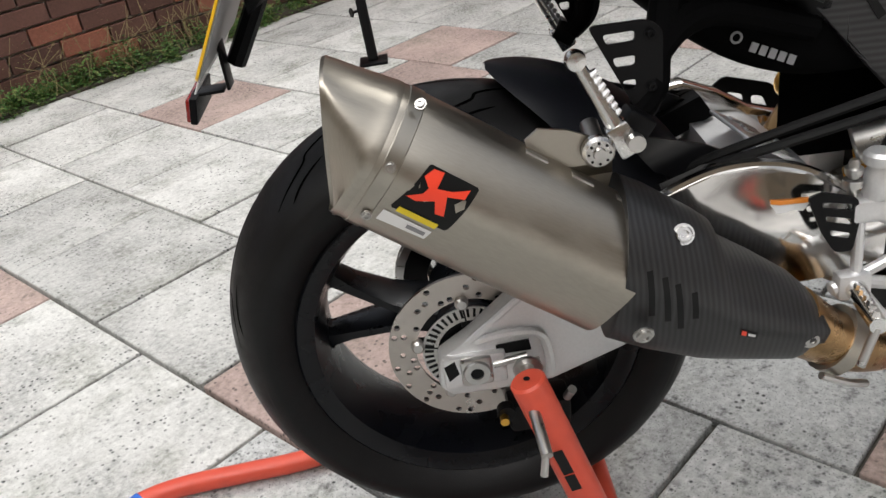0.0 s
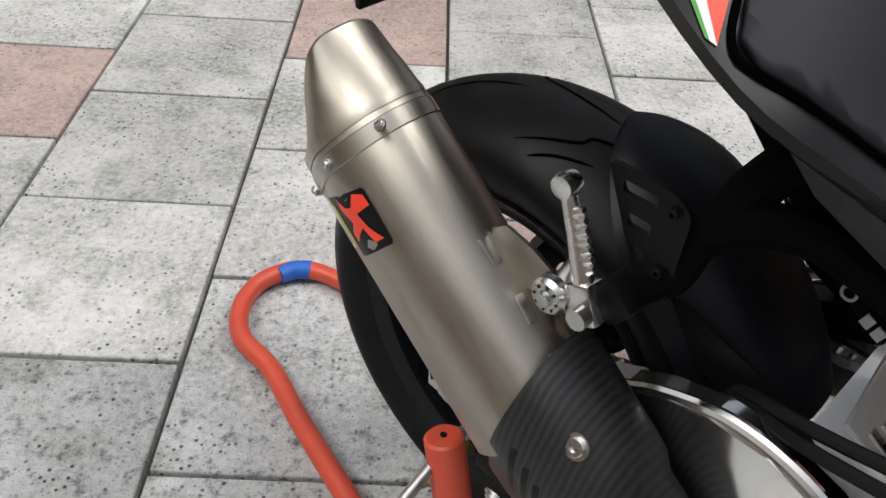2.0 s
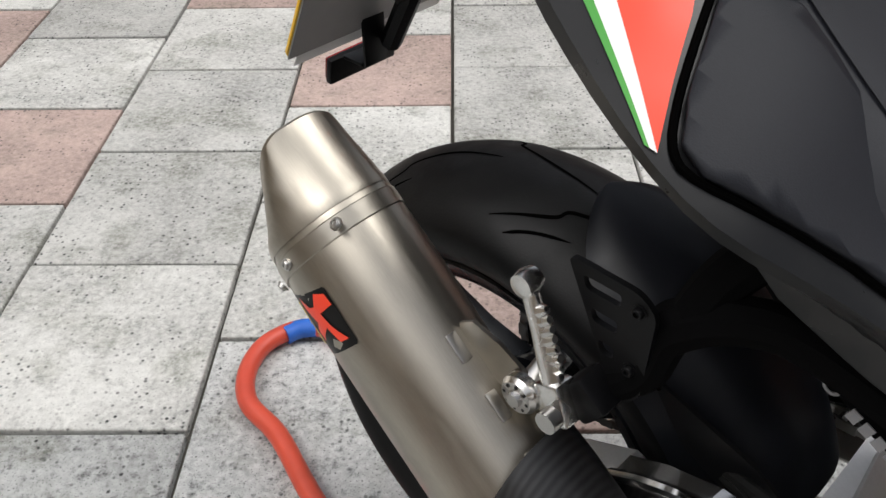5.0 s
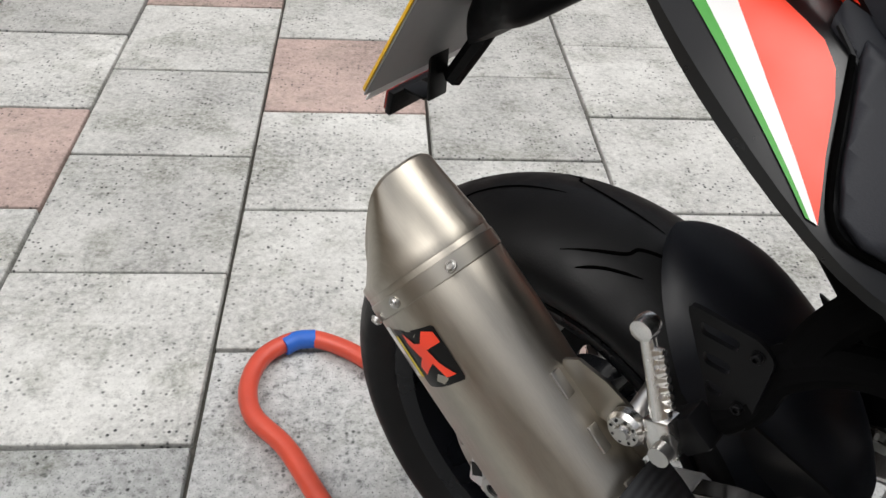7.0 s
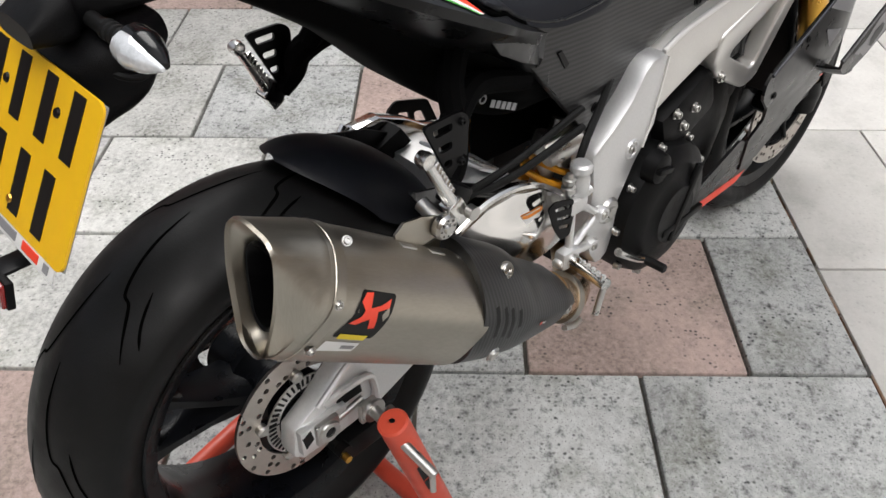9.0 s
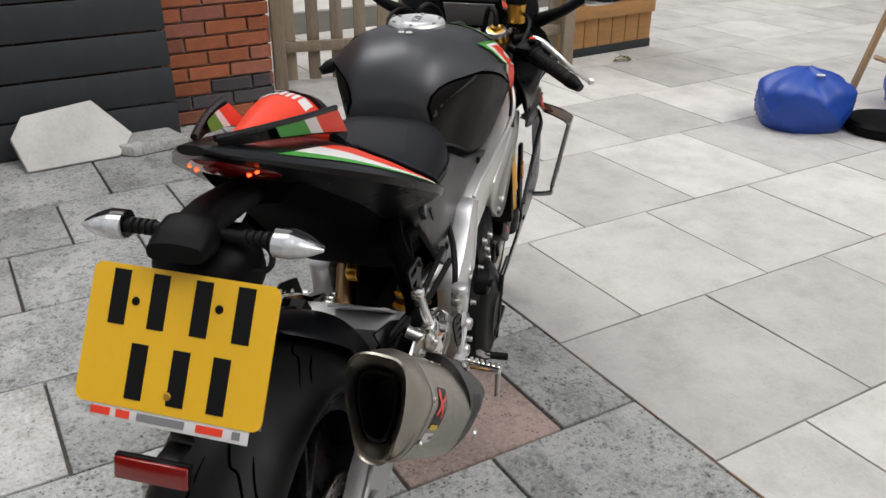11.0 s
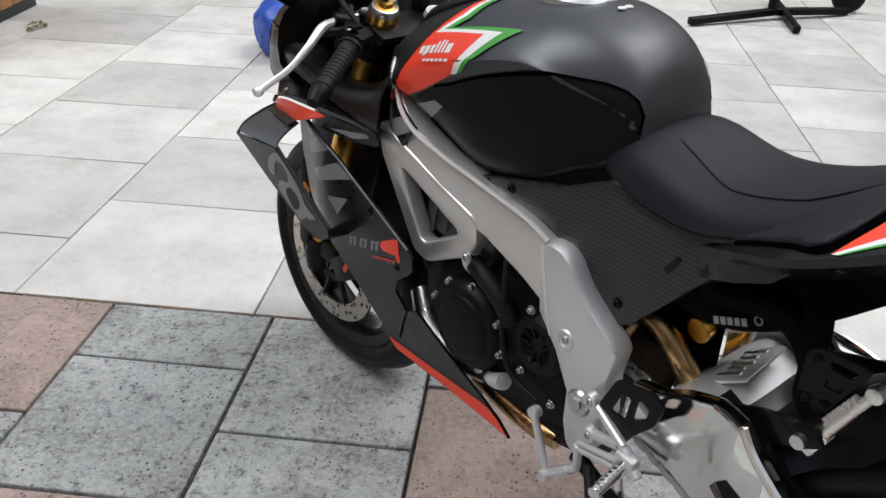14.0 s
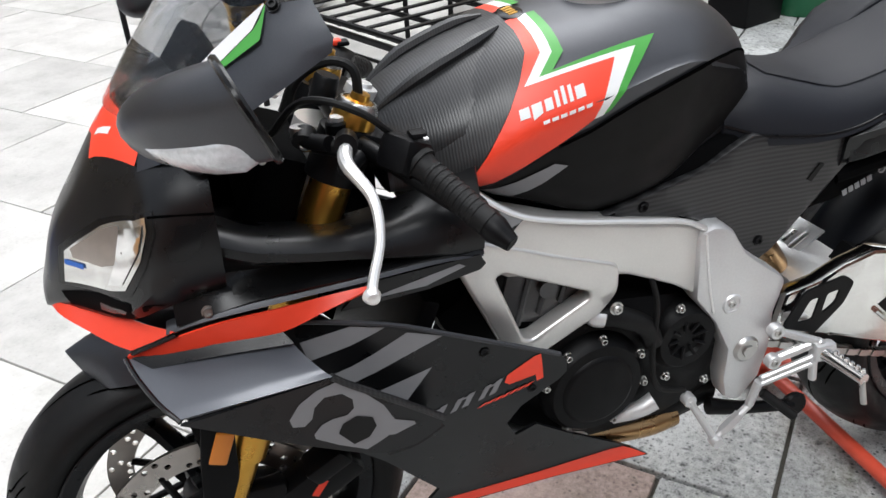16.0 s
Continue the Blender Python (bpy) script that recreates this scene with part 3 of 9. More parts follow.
# ---- the motorcycle: x runs forward from the rear axle, y to its left ----
bike = thing("motorcycle", "black sports motorcycle with red, white and green stripes, rear wheel raised", "motorcycle")
RA = Vector((0, 0.006, 0.374))
FA = Vector((1.440, 0.0, 0.30))


def tyre_profile(R, w, bead, n=24):
    pts = []
    for i in range(n + 1):
        a = math.pi * (i / n - 0.5)
        pts.append((R - (R - bead) * 0.62 * (1 - math.cos(a)) ** 0.85, w * math.sin(a)))
    lo = pts[0][0]
    side = [(bead - 0.006, -w * 0.62), (bead, -w * 0.72), (bead + 0.008, -w * 0.80), ((lo + bead) / 2 + 0.006, -w * 0.955)]
    return side + pts + [(r, -y) for r, y in side[::-1]]


def tread_r(R, w, bead, y):
    a = math.asin(max(-1, min(1, y / w)))
    return R - (R - bead) * 0.62 * (1 - math.cos(a)) ** 0.85


def groove(c, R, w, bead, path, width, parent, lift=0.0004):
    """A tread groove's shade: a dark ribbon laid on the tread along (angle, y) points."""
    P = spline([(a, y, 0) for a, y in path], 7)
    rings = []
    for i, p in enumerate(P):
        d = (P[min(i + 1, len(P) - 1)] - P[max(i - 1, 0)])
        d = Vector((d.x * R, d.y, 0)).normalized()
        t = i / (len(P) - 1)
        wd = width * min(1.0, 0.25 + 4 * t, 0.25 + 4 * (1 - t))
        row = []
        for s in (-1, 1):
            a, y = p.x - s * d.y * wd / R / 2, p.y + s * d.x * wd / 2
            r = tread_r(R, w, bead, y) + lift
            row.append(Vector(c) + Vector((r * math.cos(a), y, r * math.sin(a))))
        rings.append(row)
    return loft(rings, caps=False, closed=False)


def wheel(name, c, R, w, rim_w, parent, spokes, hub_r, hub_w, groove_n, groove_w):
    c = Vector(c)
    bead, rw = 0.226, rim_w
    rim_prof = [(0.205, -rw * 0.3), (0.212, -rw * 0.86), (0.224, -rw * 0.93), (0.232, -rw), (0.229, -rw * 1.03), (0.221, -rw * 1.0), (0.207, -rw * 0.9),
                (0.196, -rw * 0.5), (0.194, 0), (0.196, rw * 0.5), (0.207, rw * 0.9), (0.221, rw * 1.0), (0.229, rw * 1.03), (0.232, rw), (0.224, rw * 0.93), (0.212, rw * 0.86), (0.205, rw * 0.3), (0.205, -rw * 0.3)]
    rim = part(name, lathe(rim_prof, c, n=72), RIM_BLACK, parent, "black forged wheel rim")
    part("tyre", lathe(tyre_profile(R, w, bead), c, n=112), RUBBER, rim, "worn black road tyre with long curved grooves")
    part("hub", lathe([(0.012, -hub_w), (hub_r * 0.8, -hub_w), (hub_r * 0.9, -hub_w * 0.9), (hub_r * 0.8, -hub_w * 0.4), (hub_r, 0), (hub_r * 0.8, hub_w * 0.4), (hub_r * 0.9, hub_w * 0.9), (hub_r * 0.8, hub_w), (0.012, hub_w), (0.012, -hub_w)], c, n=32), RIM_BLACK, rim)
    for a0, a1 in spokes:
        rings = []
        for t in (0, 0.12, 0.4, 0.75, 0.93, 1.0):
            r = hub_r * 0.8 + (0.2 - hub_r * 0.8) * t
            a = a0 + (a1 - a0) * t
            hw = 0.017 - 0.009 * math.sin(t * math.pi) + (0.008 if t > 0.95 else 0)
            hd = hub_w * 0.55 * (1 - t) + 0.016 * t + 0.004
            o = c + Vector((r * math.cos(a), 0, r * math.sin(a)))
            tx = Vector((-math.sin(a), 0, math.cos(a)))
            rings.append([o + tx * u * hw + Vector((0, v * hd, 0)) for u, v in ((-1, -0.5), (-0.55, -1), (0.55, -1), (1, -0.5), (1, 0.5), (0.55, 1), (-0.55, 1), (-1, 0.5))])
        part("spoke", loft(rings), RIM_BLACK, rim)
    for k in range(groove_n):
        a = 2 * math.pi * k / groove_n
        for s in (1, -1):
            o = a + (0.5 * 2 * math.pi / groove_n if s < 0 else 0)
            part("tread_groove", groove(c, R, w, bead, [(o, s * w * 0.06), (o + 0.20, s * w * 0.14), (o + 0.36, s * w * 0.30), (o + 0.40, s * w * 0.46), (o + 0.58, s * w * 0.72)], groove_w, rim), GAP_SHADE, rim)
            part("tread_groove", groove(c, R, w, bead, [(o + 0.30, s * w * 0.55), (o + 0.42, s * w * 0.68), (o + 0.50, s * w * 0.80)], groove_w * 0.8, rim), GAP_SHADE, rim)
        for s in (1, -1):
            part("sidewall_line", groove(c, R, w, bead, [(a, s * w * 0.955), (a + math.pi / groove_n, s * w * 0.957), (a + 2 * math.pi / groove_n * 0.96, s * w * 0.955)], 0.0012, rim), BLACK_DECAL, rim)
    return rim


def brake_disc(c, r0, r1, t, cells, name, parent, y):
    """A drilled disc: cells in three rows, every second one with a hole right through."""
    bm = bmesh.new()
    c = Vector((c[0], y, c[2]))
    grid = {}

    def vert(i, j):
        i %= 2 * cells
        if (i, j) not in grid:
            r = r0 + (r1 - r0) * j / 6
            a = 2 * math.pi * i / (2 * cells) + 0.10 * j / 6
            grid[i, j] = bm.verts.new(c + Vector((r * math.cos(a), 0, r * math.sin(a))))
        return grid[i, j]

    for i in range(cells):
        for j in range(3):
            ring = [vert(2 * i, 2 * j), vert(2 * i + 1, 2 * j), vert(2 * i + 2, 2 * j), vert(2 * i + 2, 2 * j + 1), vert(2 * i + 2, 2 * j + 2), vert(2 * i + 1, 2 * j + 2), vert(2 * i, 2 * j + 2), vert(2 * i, 2 * j + 1)]
            if (i + 2 * j) % 4 in (0, 3) and (i + j) % 2 == 0 or (i + 2 * j) % 5 == 1:
                m = sum((v.co for v in ring), Vector()) / 8
                hole = []
                for v in ring:
                    d = (v.co - m)
                    hole.append(bm.verts.new(m + d.normalized() * (r1 - r0) / 3 * 0.36))
                for k in range(8):
                    bm.faces.new((ring[k], ring[(k + 1) % 8], hole[(k + 1) % 8], hole[k]))
            else:
                bm.faces.new(ring)
    ext = bmesh.ops.extrude_face_region(bm, geom=bm.faces[:])
    bmesh.ops.translate(bm, verts=[g for g in ext["geom"] if isinstance(g, bmesh.types.BMVert)], vec=(0, t, 0))
    return part(name, bm, DISC_STEEL, parent, "drilled steel brake disc")


R_SPOKES = [(radians(a + d * 0.35), radians(a + d)) for a in (168, 288, 48) for d in (-15, 15)]
rear = wheel("rear_wheel", RA, 0.326, 0.098, 0.078, bike, R_SPOKES, 0.055, 0.075, 9, 0.0042)
disc = brake_disc(RA, 0.074, 0.110, 0.005, 40, "brake_disc", rear, -0.092)
part("disc_carrier", lathe([(0.03, -0.092), (0.05, -0.096), (0.055, -0.094), (0.055, -0.088), (0.03, -0.086), (0.03, -0.092)], (RA.x, 0, RA.z), n=32), BLACK_METAL, rear)
part("sensor_ring", lathe([(0.046, -0.0985), (0.066, -0.0985), (0.066, -0.0965), (0.046, -0.0965), (0.046, -0.0985)], (RA.x, 0, RA.z), n=48), STEEL, rear, "slotted steel sensor ring")
# black bars on the ring paint the shade of its slots
for k in range(44):
    a = 2 * math.pi * k / 44
    part("slot", moved(box((0.0575, 0, 0), (0.012, 0.0012, 0.0034)), Matrix.Translation((RA.x, -0.0990, RA.z)) @ pose(0, 0, 0, 0, -math.degrees(a), 0)), BLACK_METAL, disc)
for k in range(5):
    a = 2 * math.pi * k / 5 + 0.4
    p = (RA.x + 0.072 * math.cos(a), -0.096, RA.z + 0.072 * math.sin(a))
    part("bobbin", join(lathe([(0.0, -0.006), (0.006, -0.006), (0.009, -0.003), (0.009, 0.006), (0, 0.006)], p, n=16)), STEEL, disc)
    part("carrier_arm", rod((RA.x + 0.035 * math.cos(a), -0.090, RA.z + 0.035 * math.sin(a)), (p[0], -0.090, p[2]), 0.009, n=8), BLACK_METAL, rear)
# caliper under the arm
cal = part("brake_caliper", join(box((0.075, -0.105, 0.272), (0.085, 0.05, 0.045), 0.008), rod((0.03, -0.125, 0.292), (0.03, -0.14, 0.292), 0.012)), BLACK_METAL, bike)
part("bleed_nipple", rod((0.026, -0.135, 0.289), (0.026, -0.15, 0.289), 0.006), GOLD, cal)
part("bleed_nipple", rod((0.112, -0.128, 0.298), (0.118, -0.14, 0.318), 0.006), STEEL, cal)
# sprocket and chain on the left
sprocket = part("rear_sprocket", lathe([(0.05, 0.098), (0.062, 0.098), (0.075, 0.098), (0.088, 0.098), (0.090, 0.100), (0.088, 0.104), (0.05, 0.104), (0.05, 0.098)], (RA.x, 0, RA.z), n=44), BLACK_METAL, rear)


def chain():
    c0, r0, c1, r1 = Vector((RA.x, 0, RA.z)), 0.092, Vector((0.60, 0, 0.50)), 0.042
    d = (c1 - c0)
    base = math.atan2(d.z, d.x)
    al = math.acos((r0 - r1) / d.length)
    pts = []
    for k in range(28):
        a = base + al + (2 * math.pi - 2 * al) * k / 27
        pts.append(c0 + Vector((r0 * math.cos(a), 0, r0 * math.sin(a))))
    for k in range(10):
        a = base - al + 2 * al * k / 9
        pts.append(c1 + Vector((r1 * math.cos(a), 0, r1 * math.sin(a))))
    pts.append(pts[0])
    out, step, carry = [], 0.0159, 0.0
    for a, b in zip(pts, pts[1:]):
        L = (b - a).length
        while carry < L:
            out.append((a + (b - a) * carry / L, (b - a).normalized()))
            carry += step
        carry -= L
    bms = []
    for i, (p, w) in enumerate(out):
        ang = -math.degrees(math.atan2(w.z, w.x))
        for s in (1, -1):
            off = 0.0085 if i % 2 else 0.0062
            bms.append(box((0, 0, 0), (0.020, 0.0016, 0.0125), m=Matrix.Translation((p.x, 0.101 + s * off, p.z)) @ pose(0, 0, 0, 0, ang, 0)))
        bms.append(rod((p.x - w.x * 0.008, 0.094, p.z - w.z * 0.008), (p.x - w.x * 0.008, 0.108, p.z - w.z * 0.008), 0.005, n=8))
    return join(*bms)


part("drive_chain", chain(), STEEL, bike, "oily steel drive chain")
part("chain_guard", plate([(0.05, 0.475), (0.12, 0.50), (0.36, 0.60), (0.38, 0.57), (0.20, 0.485), (0.07, 0.445)], 0.118, 0.03), BLACK_PLASTIC, bike)
part("warning_label", plate([(0.075, 0.470), (0.155, 0.507), (0.162, 0.492), (0.083, 0.456)], 0.1195, 0.001), BLACK_DECAL, bike)
for k in range(4):
    part("label_line", plate([(0.085 + 0.017 * k, 0.468 + 0.0075 * k), (0.095 + 0.017 * k, 0.4725 + 0.0075 * k), (0.098 + 0.017 * k, 0.468 + 0.0075 * k), (0.088 + 0.017 * k, 0.463 + 0.0075 * k)], 0.1202, 0.0006), WHITE_DECAL if k < 3 else RED_DECAL, bike)

# swingarm: long left blade with a slot, bowed right arm, cross piece
LB = [(0.50, 0.545), (0.44, 0.565), (0.40, 0.590), (0.345, 0.612), (0.30, 0.606), (0.268, 0.570), (0.20, 0.515), (0.13, 0.468), (0.04, 0.420), (-0.04, 0.405), (-0.055, 0.385), (-0.05, 0.350), (0.06, 0.345), (0.18, 0.375), (0.30, 0.420), (0.42, 0.455), (0.51, 0.465)]
swing = part("swingarm", plate(LB, lambda x, z: 0.152 - 0.05 * max(0, x - 0.30), 0.030, 0.05, bevel=0.007), ALU_POLISHED, bike, "polished aluminium swingarm")
# black plate laid on the uncut blade for the shade in its slot
part("arm_slot", plate([(0.315, 0.50), (0.30, 0.515), (0.25, 0.490), (0.15, 0.435), (0.13, 0.415), (0.17, 0.410), (0.26, 0.45)], 0.1528, 0.004), BLACK_METAL, swing)
part("slot_rim", tube([(0.32, 0.153, 0.492), (0.26, 0.153, 0.447), (0.17, 0.153, 0.406), (0.125, 0.153, 0.410)], 0.0055, 8), ALU_POLISHED, swing)
part("arm_edge", tube([(0.295, 0.148, 0.606), (0.266, 0.150, 0.570), (0.20, 0.150, 0.516), (0.13, 0.150, 0.469), (0.045, 0.150, 0.422)], 0.007, 8), ALU_POLISHED, swing)
RB = [(0.50, 0.530), (0.46, 0.548), (0.40, 0.588), (0.345, 0.603), (0.29, 0.600), (0.24, 0.583), (0.205, 0.562), (0.23, 0.535), (0.29, 0.475), (0.36, 0.440), (0.44, 0.445), (0.50, 0.462)]
armr = part("swingarm_right", plate(RB, lambda x, z: -0.150 - 0.028 * math.exp(-((x - 0.36) / 0.09) ** 2 - ((z - 0.53) / 0.06) ** 2) - 0.012 * max(0, z - 0.53 - 0.3 * (x - 0.33)) * 8, 0.035, 0.018, bevel=0.0), ALU_POLISHED, bike, "mirror-polished bowed arm")
part("arm_edge", tube([(0.205, -0.152, 0.563), (0.24, -0.153, 0.585), (0.29, -0.153, 0.602), (0.345, -0.153, 0.605), (0.40, -0.153, 0.590), (0.46, -0.153, 0.550)], 0.006, 8), ALU_POLISHED, armr)
part("arm_sticker", plate([(0.352, 0.566), (0.398, 0.562), (0.398, 0.548), (0.352, 0.552)], lambda x, z: -0.1795 + 0.35 * abs(x - 0.37), 0.0008), WHITE_DECAL, armr)
part("sticker_band", plate([(0.352, 0.568), (0.398, 0.564), (0.398, 0.559), (0.352, 0.563)], lambda x, z: -0.1803 + 0.35 * abs(x - 0.37), 0.0008), ORANGE_PLASTIC, armr)
EB = [(0.24, 0.53), (0.20, 0.545), (0.061, 0.468), (-0.004, 0.415), (-0.045, 0.39), (-0.05, 0.345), (-0.035, 0.330), (0.02, 0.328), (0.095, 0.332), (0.19, 0.366), (0.30, 0.43)]
part("arm_end", plate(EB, -0.132, 0.034, 0.05, bevel=0.006), ALU_CAST, bike, "silver arm end round the axle")
part("arm_rib", tube([(0.004, -0.136, 0.412), (0.045, -0.137, 0.418), (0.082, -0.137, 0.412), (0.092, -0.137, 0.385), (0.094, -0.136, 0.345)], 0.006, 8), ALU_CAST, bike)
part("arm_rib", tube([(-0.004, -0.135, 0.414), (0.03, -0.135, 0.440), (0.07, -0.135, 0.470), (0.12, -0.135, 0.50)], 0.005, 8), ALU_CAST, bike)
part("axle_carrier", box((-0.002, -0.136, 0.372), (0.080, 0.014, 0.046), 0.004), ALU_CAST, bike)
part("axle_block", join(box((0.0, -0.143, 0.374), (0.040, 0.012, 0.040), 0.004), lathe([(0.0085, -0.152), (0.016, -0.152), (0.018, -0.149), (0.018, -0.143), (0.0085, -0.143), (0.0085, -0.152)], (0, 0, 0.374), n=24)), STEEL, bike)
# black disc painting the dark inside of the hollow axle
part("axle_bore", lathe([(0, -0.1495), (0.0088, -0.1495)], (0, 0, 0.374), n=20), BLACK_METAL, bike)
part("chain_adjuster", rod((0.022, -0.142, 0.378), (0.065, -0.142, 0.384), 0.005), STEEL, bike)
# black plates laid on the arm, painting the shade of its pockets
part("adjuster_pocket", plate([(-0.040, 0.385), (-0.026, 0.392), (-0.022, 0.372), (-0.036, 0.362)], -0.1435, 0.002), BLACK_METAL, bike)
part("adjuster_pocket", plate([(0.028, 0.400), (0.070, 0.402), (0.072, 0.386), (0.028, 0.386)], -0.1338, 0.002), BLACK_METAL, bike)
part("axle_end", join(box((-0.0, 0.156, 0.378), (0.075, 0.012, 0.042), 0.004), lathe([(0, 0.175), (0.014, 0.175), (0.017, 0.17), (0.017, 0.16), (0, 0.16)], (0, 0, 0.376), n=6)), ALU_CAST, bike)
part("swingarm_bridge", hull({0.455: [(0, 0.54), (0.12, 0.535), (0.135, 0.51), (0.12, 0.47), (0, 0.46)], 0.42: [(0, 0.565), (0.12, 0.56), (0.14, 0.52), (0.12, 0.46), (0, 0.45)], 0.345: [(0, 0.56), (0.115, 0.56), (0.13, 0.52), (0.115, 0.47), (0, 0.46)]}), ALU_CAST, bike)
badge = oriented((0.40, -0.01, 0.572), (-0.1, 1.0, 0.0), (-0.80, 0, 0.50))
part("name_plate", moved(box((0, 0, 0), (0.12, 0.085, 0.006), 0.002), badge), ALU_CAST, bike, "silver plate with raised lettering, drawn as bars")
for k in range(5):
    part("letter_bar", moved(box((-0.042 + 0.021 * k, 0.0, 0.004), (0.010, 0.030 if k % 2 else 0.042, 0.004), 0.001), badge), STEEL, bike)

# hugger: mudguard over the rear tyre
HUG = []
for t in [k * k / 576 for k in range(24)]:
    a = radians(79 - 61 * t)
    R = 0.350 + 0.014 * math.sin(min(1, t * 2.2) * math.pi / 2)
    q = min(1.0, (t + 0.004) / 0.36)
    wd = 0.106 * math.sqrt(max(0.0, 1 - (1 - q) ** 2)) ** 1.25
    drop = 0.004 + 0.068 * q ** 0.9
    HUG.append([RA + Vector(((R - drop * (abs(u) ** 2.6)) * math.cos(a), u * wd, (R - drop * (abs(u) ** 2.6)) * math.sin(a))) for u in np.linspace(-1, 1, 21)])
hb = loft(HUG, caps=False, closed=False)
bmesh.ops.solidify(hb, geom=hb.faces[:], thickness=0.004)
part("hugger", hb, HUGGER_BLACK, bike, "smooth domed black rear tyre hugger")
for s in (1, -1):
    part("hugger_side", plate([(0.20, 0.645), (0.30, 0.615), (0.36, 0.585), (0.30, 0.56), (0.24, 0.59)], s * 0.105, 0.004), BLACK_SATIN, bike)

# ---- silencer: its axis falls forward at 37 degrees ----
SO, SD = Vector((-0.1034, -0.2035, 0.7402)), Vector((0.799, -0.015, -0.602)).normalized()
SN = Vector((0.602, 0, 0.799))
SN = (SN - SD * SN.dot(SD)).normalized()
SY = SN.cross(SD).normalized()
BODY = [(0.022, 0.066), (-0.005, 0.0715), (-0.035, 0.062), (-0.058, 0.036), (-0.068, 0.008), (-0.061, -0.022), (-0.047, -0.055), (-0.028, -0.072), (-0.005, -0.074), (0.016, -0.062), (0.036, -0.03), (0.045, 0.01), (0.040, 0.042)]
TIP = [(-0.182, 0.806), (-0.200, 0.812), (-0.220, 0.811), (-0.240, 0.806), (-0.251, 0.786), (-0.249, 0.735), (-0.238, 0.690), (-0.226, 0.659), (-0.208, 0.651), (-0.186, 0.664), (-0.176, 0.705), (-0.169, 0.745), (-0.171, 0.788)]


def sil(s, k=1.0, narrow=0.0, sec=BODY, dn=0.0):
    pts = spline([(y * k - max(0, y) * narrow, n * k + dn, 0) for y, n in sec], 4, True)
    return [SO + SD * s + SY * p.x + SN * p.y for p in pts]


def tip(k=1.0, dx=0.0, dz=0.0):
    c = Vector((-0.202, 0.738))
    pts = spline([((y - c.x) * k + c.x, (z - c.y) * k + c.y + dz, 0) for y, z in TIP], 4, True)
    return [Vector((-0.10 - 0.13 * (0.81 - p.y) + dx, p.x, p.y)) for p in pts]


def between(a, b, t):
    return [p.lerp(q, t) for p, q in zip(a, b)]


silencer = part("silencer", loft([sil(0.040, 0.985), sil(0.044), sil(0.12, 1.015), sil(0.22, 1.02, 0.12), sil(0.34, 1.02, 0.3)], caps=False), TITANIUM, bike, "brushed titanium silencer body")
tb = loft([tip(0.93, 0.004), tip(0.985, -0.002), tip(1.0, 0.002), between(tip(), sil(0.034), 0.35), between(tip(), sil(0.034), 0.75), sil(0.030, 0.985), sil(0.034, 1.0), sil(0.041, 1.0)], caps=False)
tip_part = part("silencer_tip", tb, TITANIUM, bike, "folded titanium end cap")
part("tip_lip", loft([tip(0.93, 0.004), tip(0.86, 0.012, -0.006), tip(0.72, 0.024, -0.014), tip(0.68, 0.028, -0.016)], caps=False), TITANIUM_PLAIN, tip_part)
part("outlet_pipe", loft([tip(0.66, 0.020, -0.010), tip(0.63, 0.014, -0.008), tip(0.59, 0.016, -0.008), tip(0.56, 0.10, -0.070)], caps=False), BLACK_METAL, tip_part, "black outlet")
# black plug that closes the outlet pipe
part("outlet_soot", loft([tip(0.57, 0.085, -0.060), tip(0.25, 0.09, -0.062)]), BLACK_DECAL, tip_part)
part("clamp_band", loft([sil(0.047, 1.008), sil(0.048, 1.020), sil(0.063, 1.022), sil(0.064, 1.008)], caps=False), TITANIUM_PLAIN, silencer, "riveted titanium band")
for p, w in (((-0.015, -0.247, 0.766), (-0.1, -0.7, 0.7)), ((-0.052, -0.274, 0.719), (-0.1, -1, 0.2)), ((-0.084, -0.262, 0.668), (0, -0.9, -0.4))):
    part("rivet", hexbolt(p, w, 0.0042, 0.0025), STEEL, silencer)
# badge: a black field with a red angular device, a yellow bar and a white strip
decal("badge_field", [(-0.013, 0.712), (0.026, 0.682), (0.027, 0.679), (-0.008, 0.643), (-0.012, 0.642), (-0.058, 0.675), (-0.058, 0.678), (-0.016, 0.712)], silencer, -1, BLACK_DECAL, silencer, 0.0007)
for poly in ([(-0.012, 0.708), (-0.003, 0.702), (-0.012, 0.690), (0.001, 0.684), (0.019, 0.681), (0.012, 0.674), (-0.004, 0.680), (-0.010, 0.660), (-0.018, 0.664), (-0.016, 0.678), (-0.034, 0.681), (-0.042, 0.688), (-0.026, 0.688), (-0.020, 0.692), (-0.022, 0.704)],):
    decal("badge_device", poly, silencer, -1, RED_DECAL, silencer, 0.0014, 0.01)
decal("badge_bar", [(-0.050, 0.676), (-0.016, 0.650), (-0.021, 0.645), (-0.055, 0.671)], silencer, -1, YELLOW_DECAL, silencer, 0.0014)
decal("badge_strip", [(-0.066, 0.673), (-0.024, 0.641), (-0.033, 0.632), (-0.076, 0.662)], silencer, -1, WHITE_DECAL, silencer, 0.0007)
decal("strip_bar", [(-0.046, 0.653), (-0.030, 0.641), (-0.033, 0.637), (-0.049, 0.649)], silencer, -1, GREY_DECAL, silencer, 0.0014)
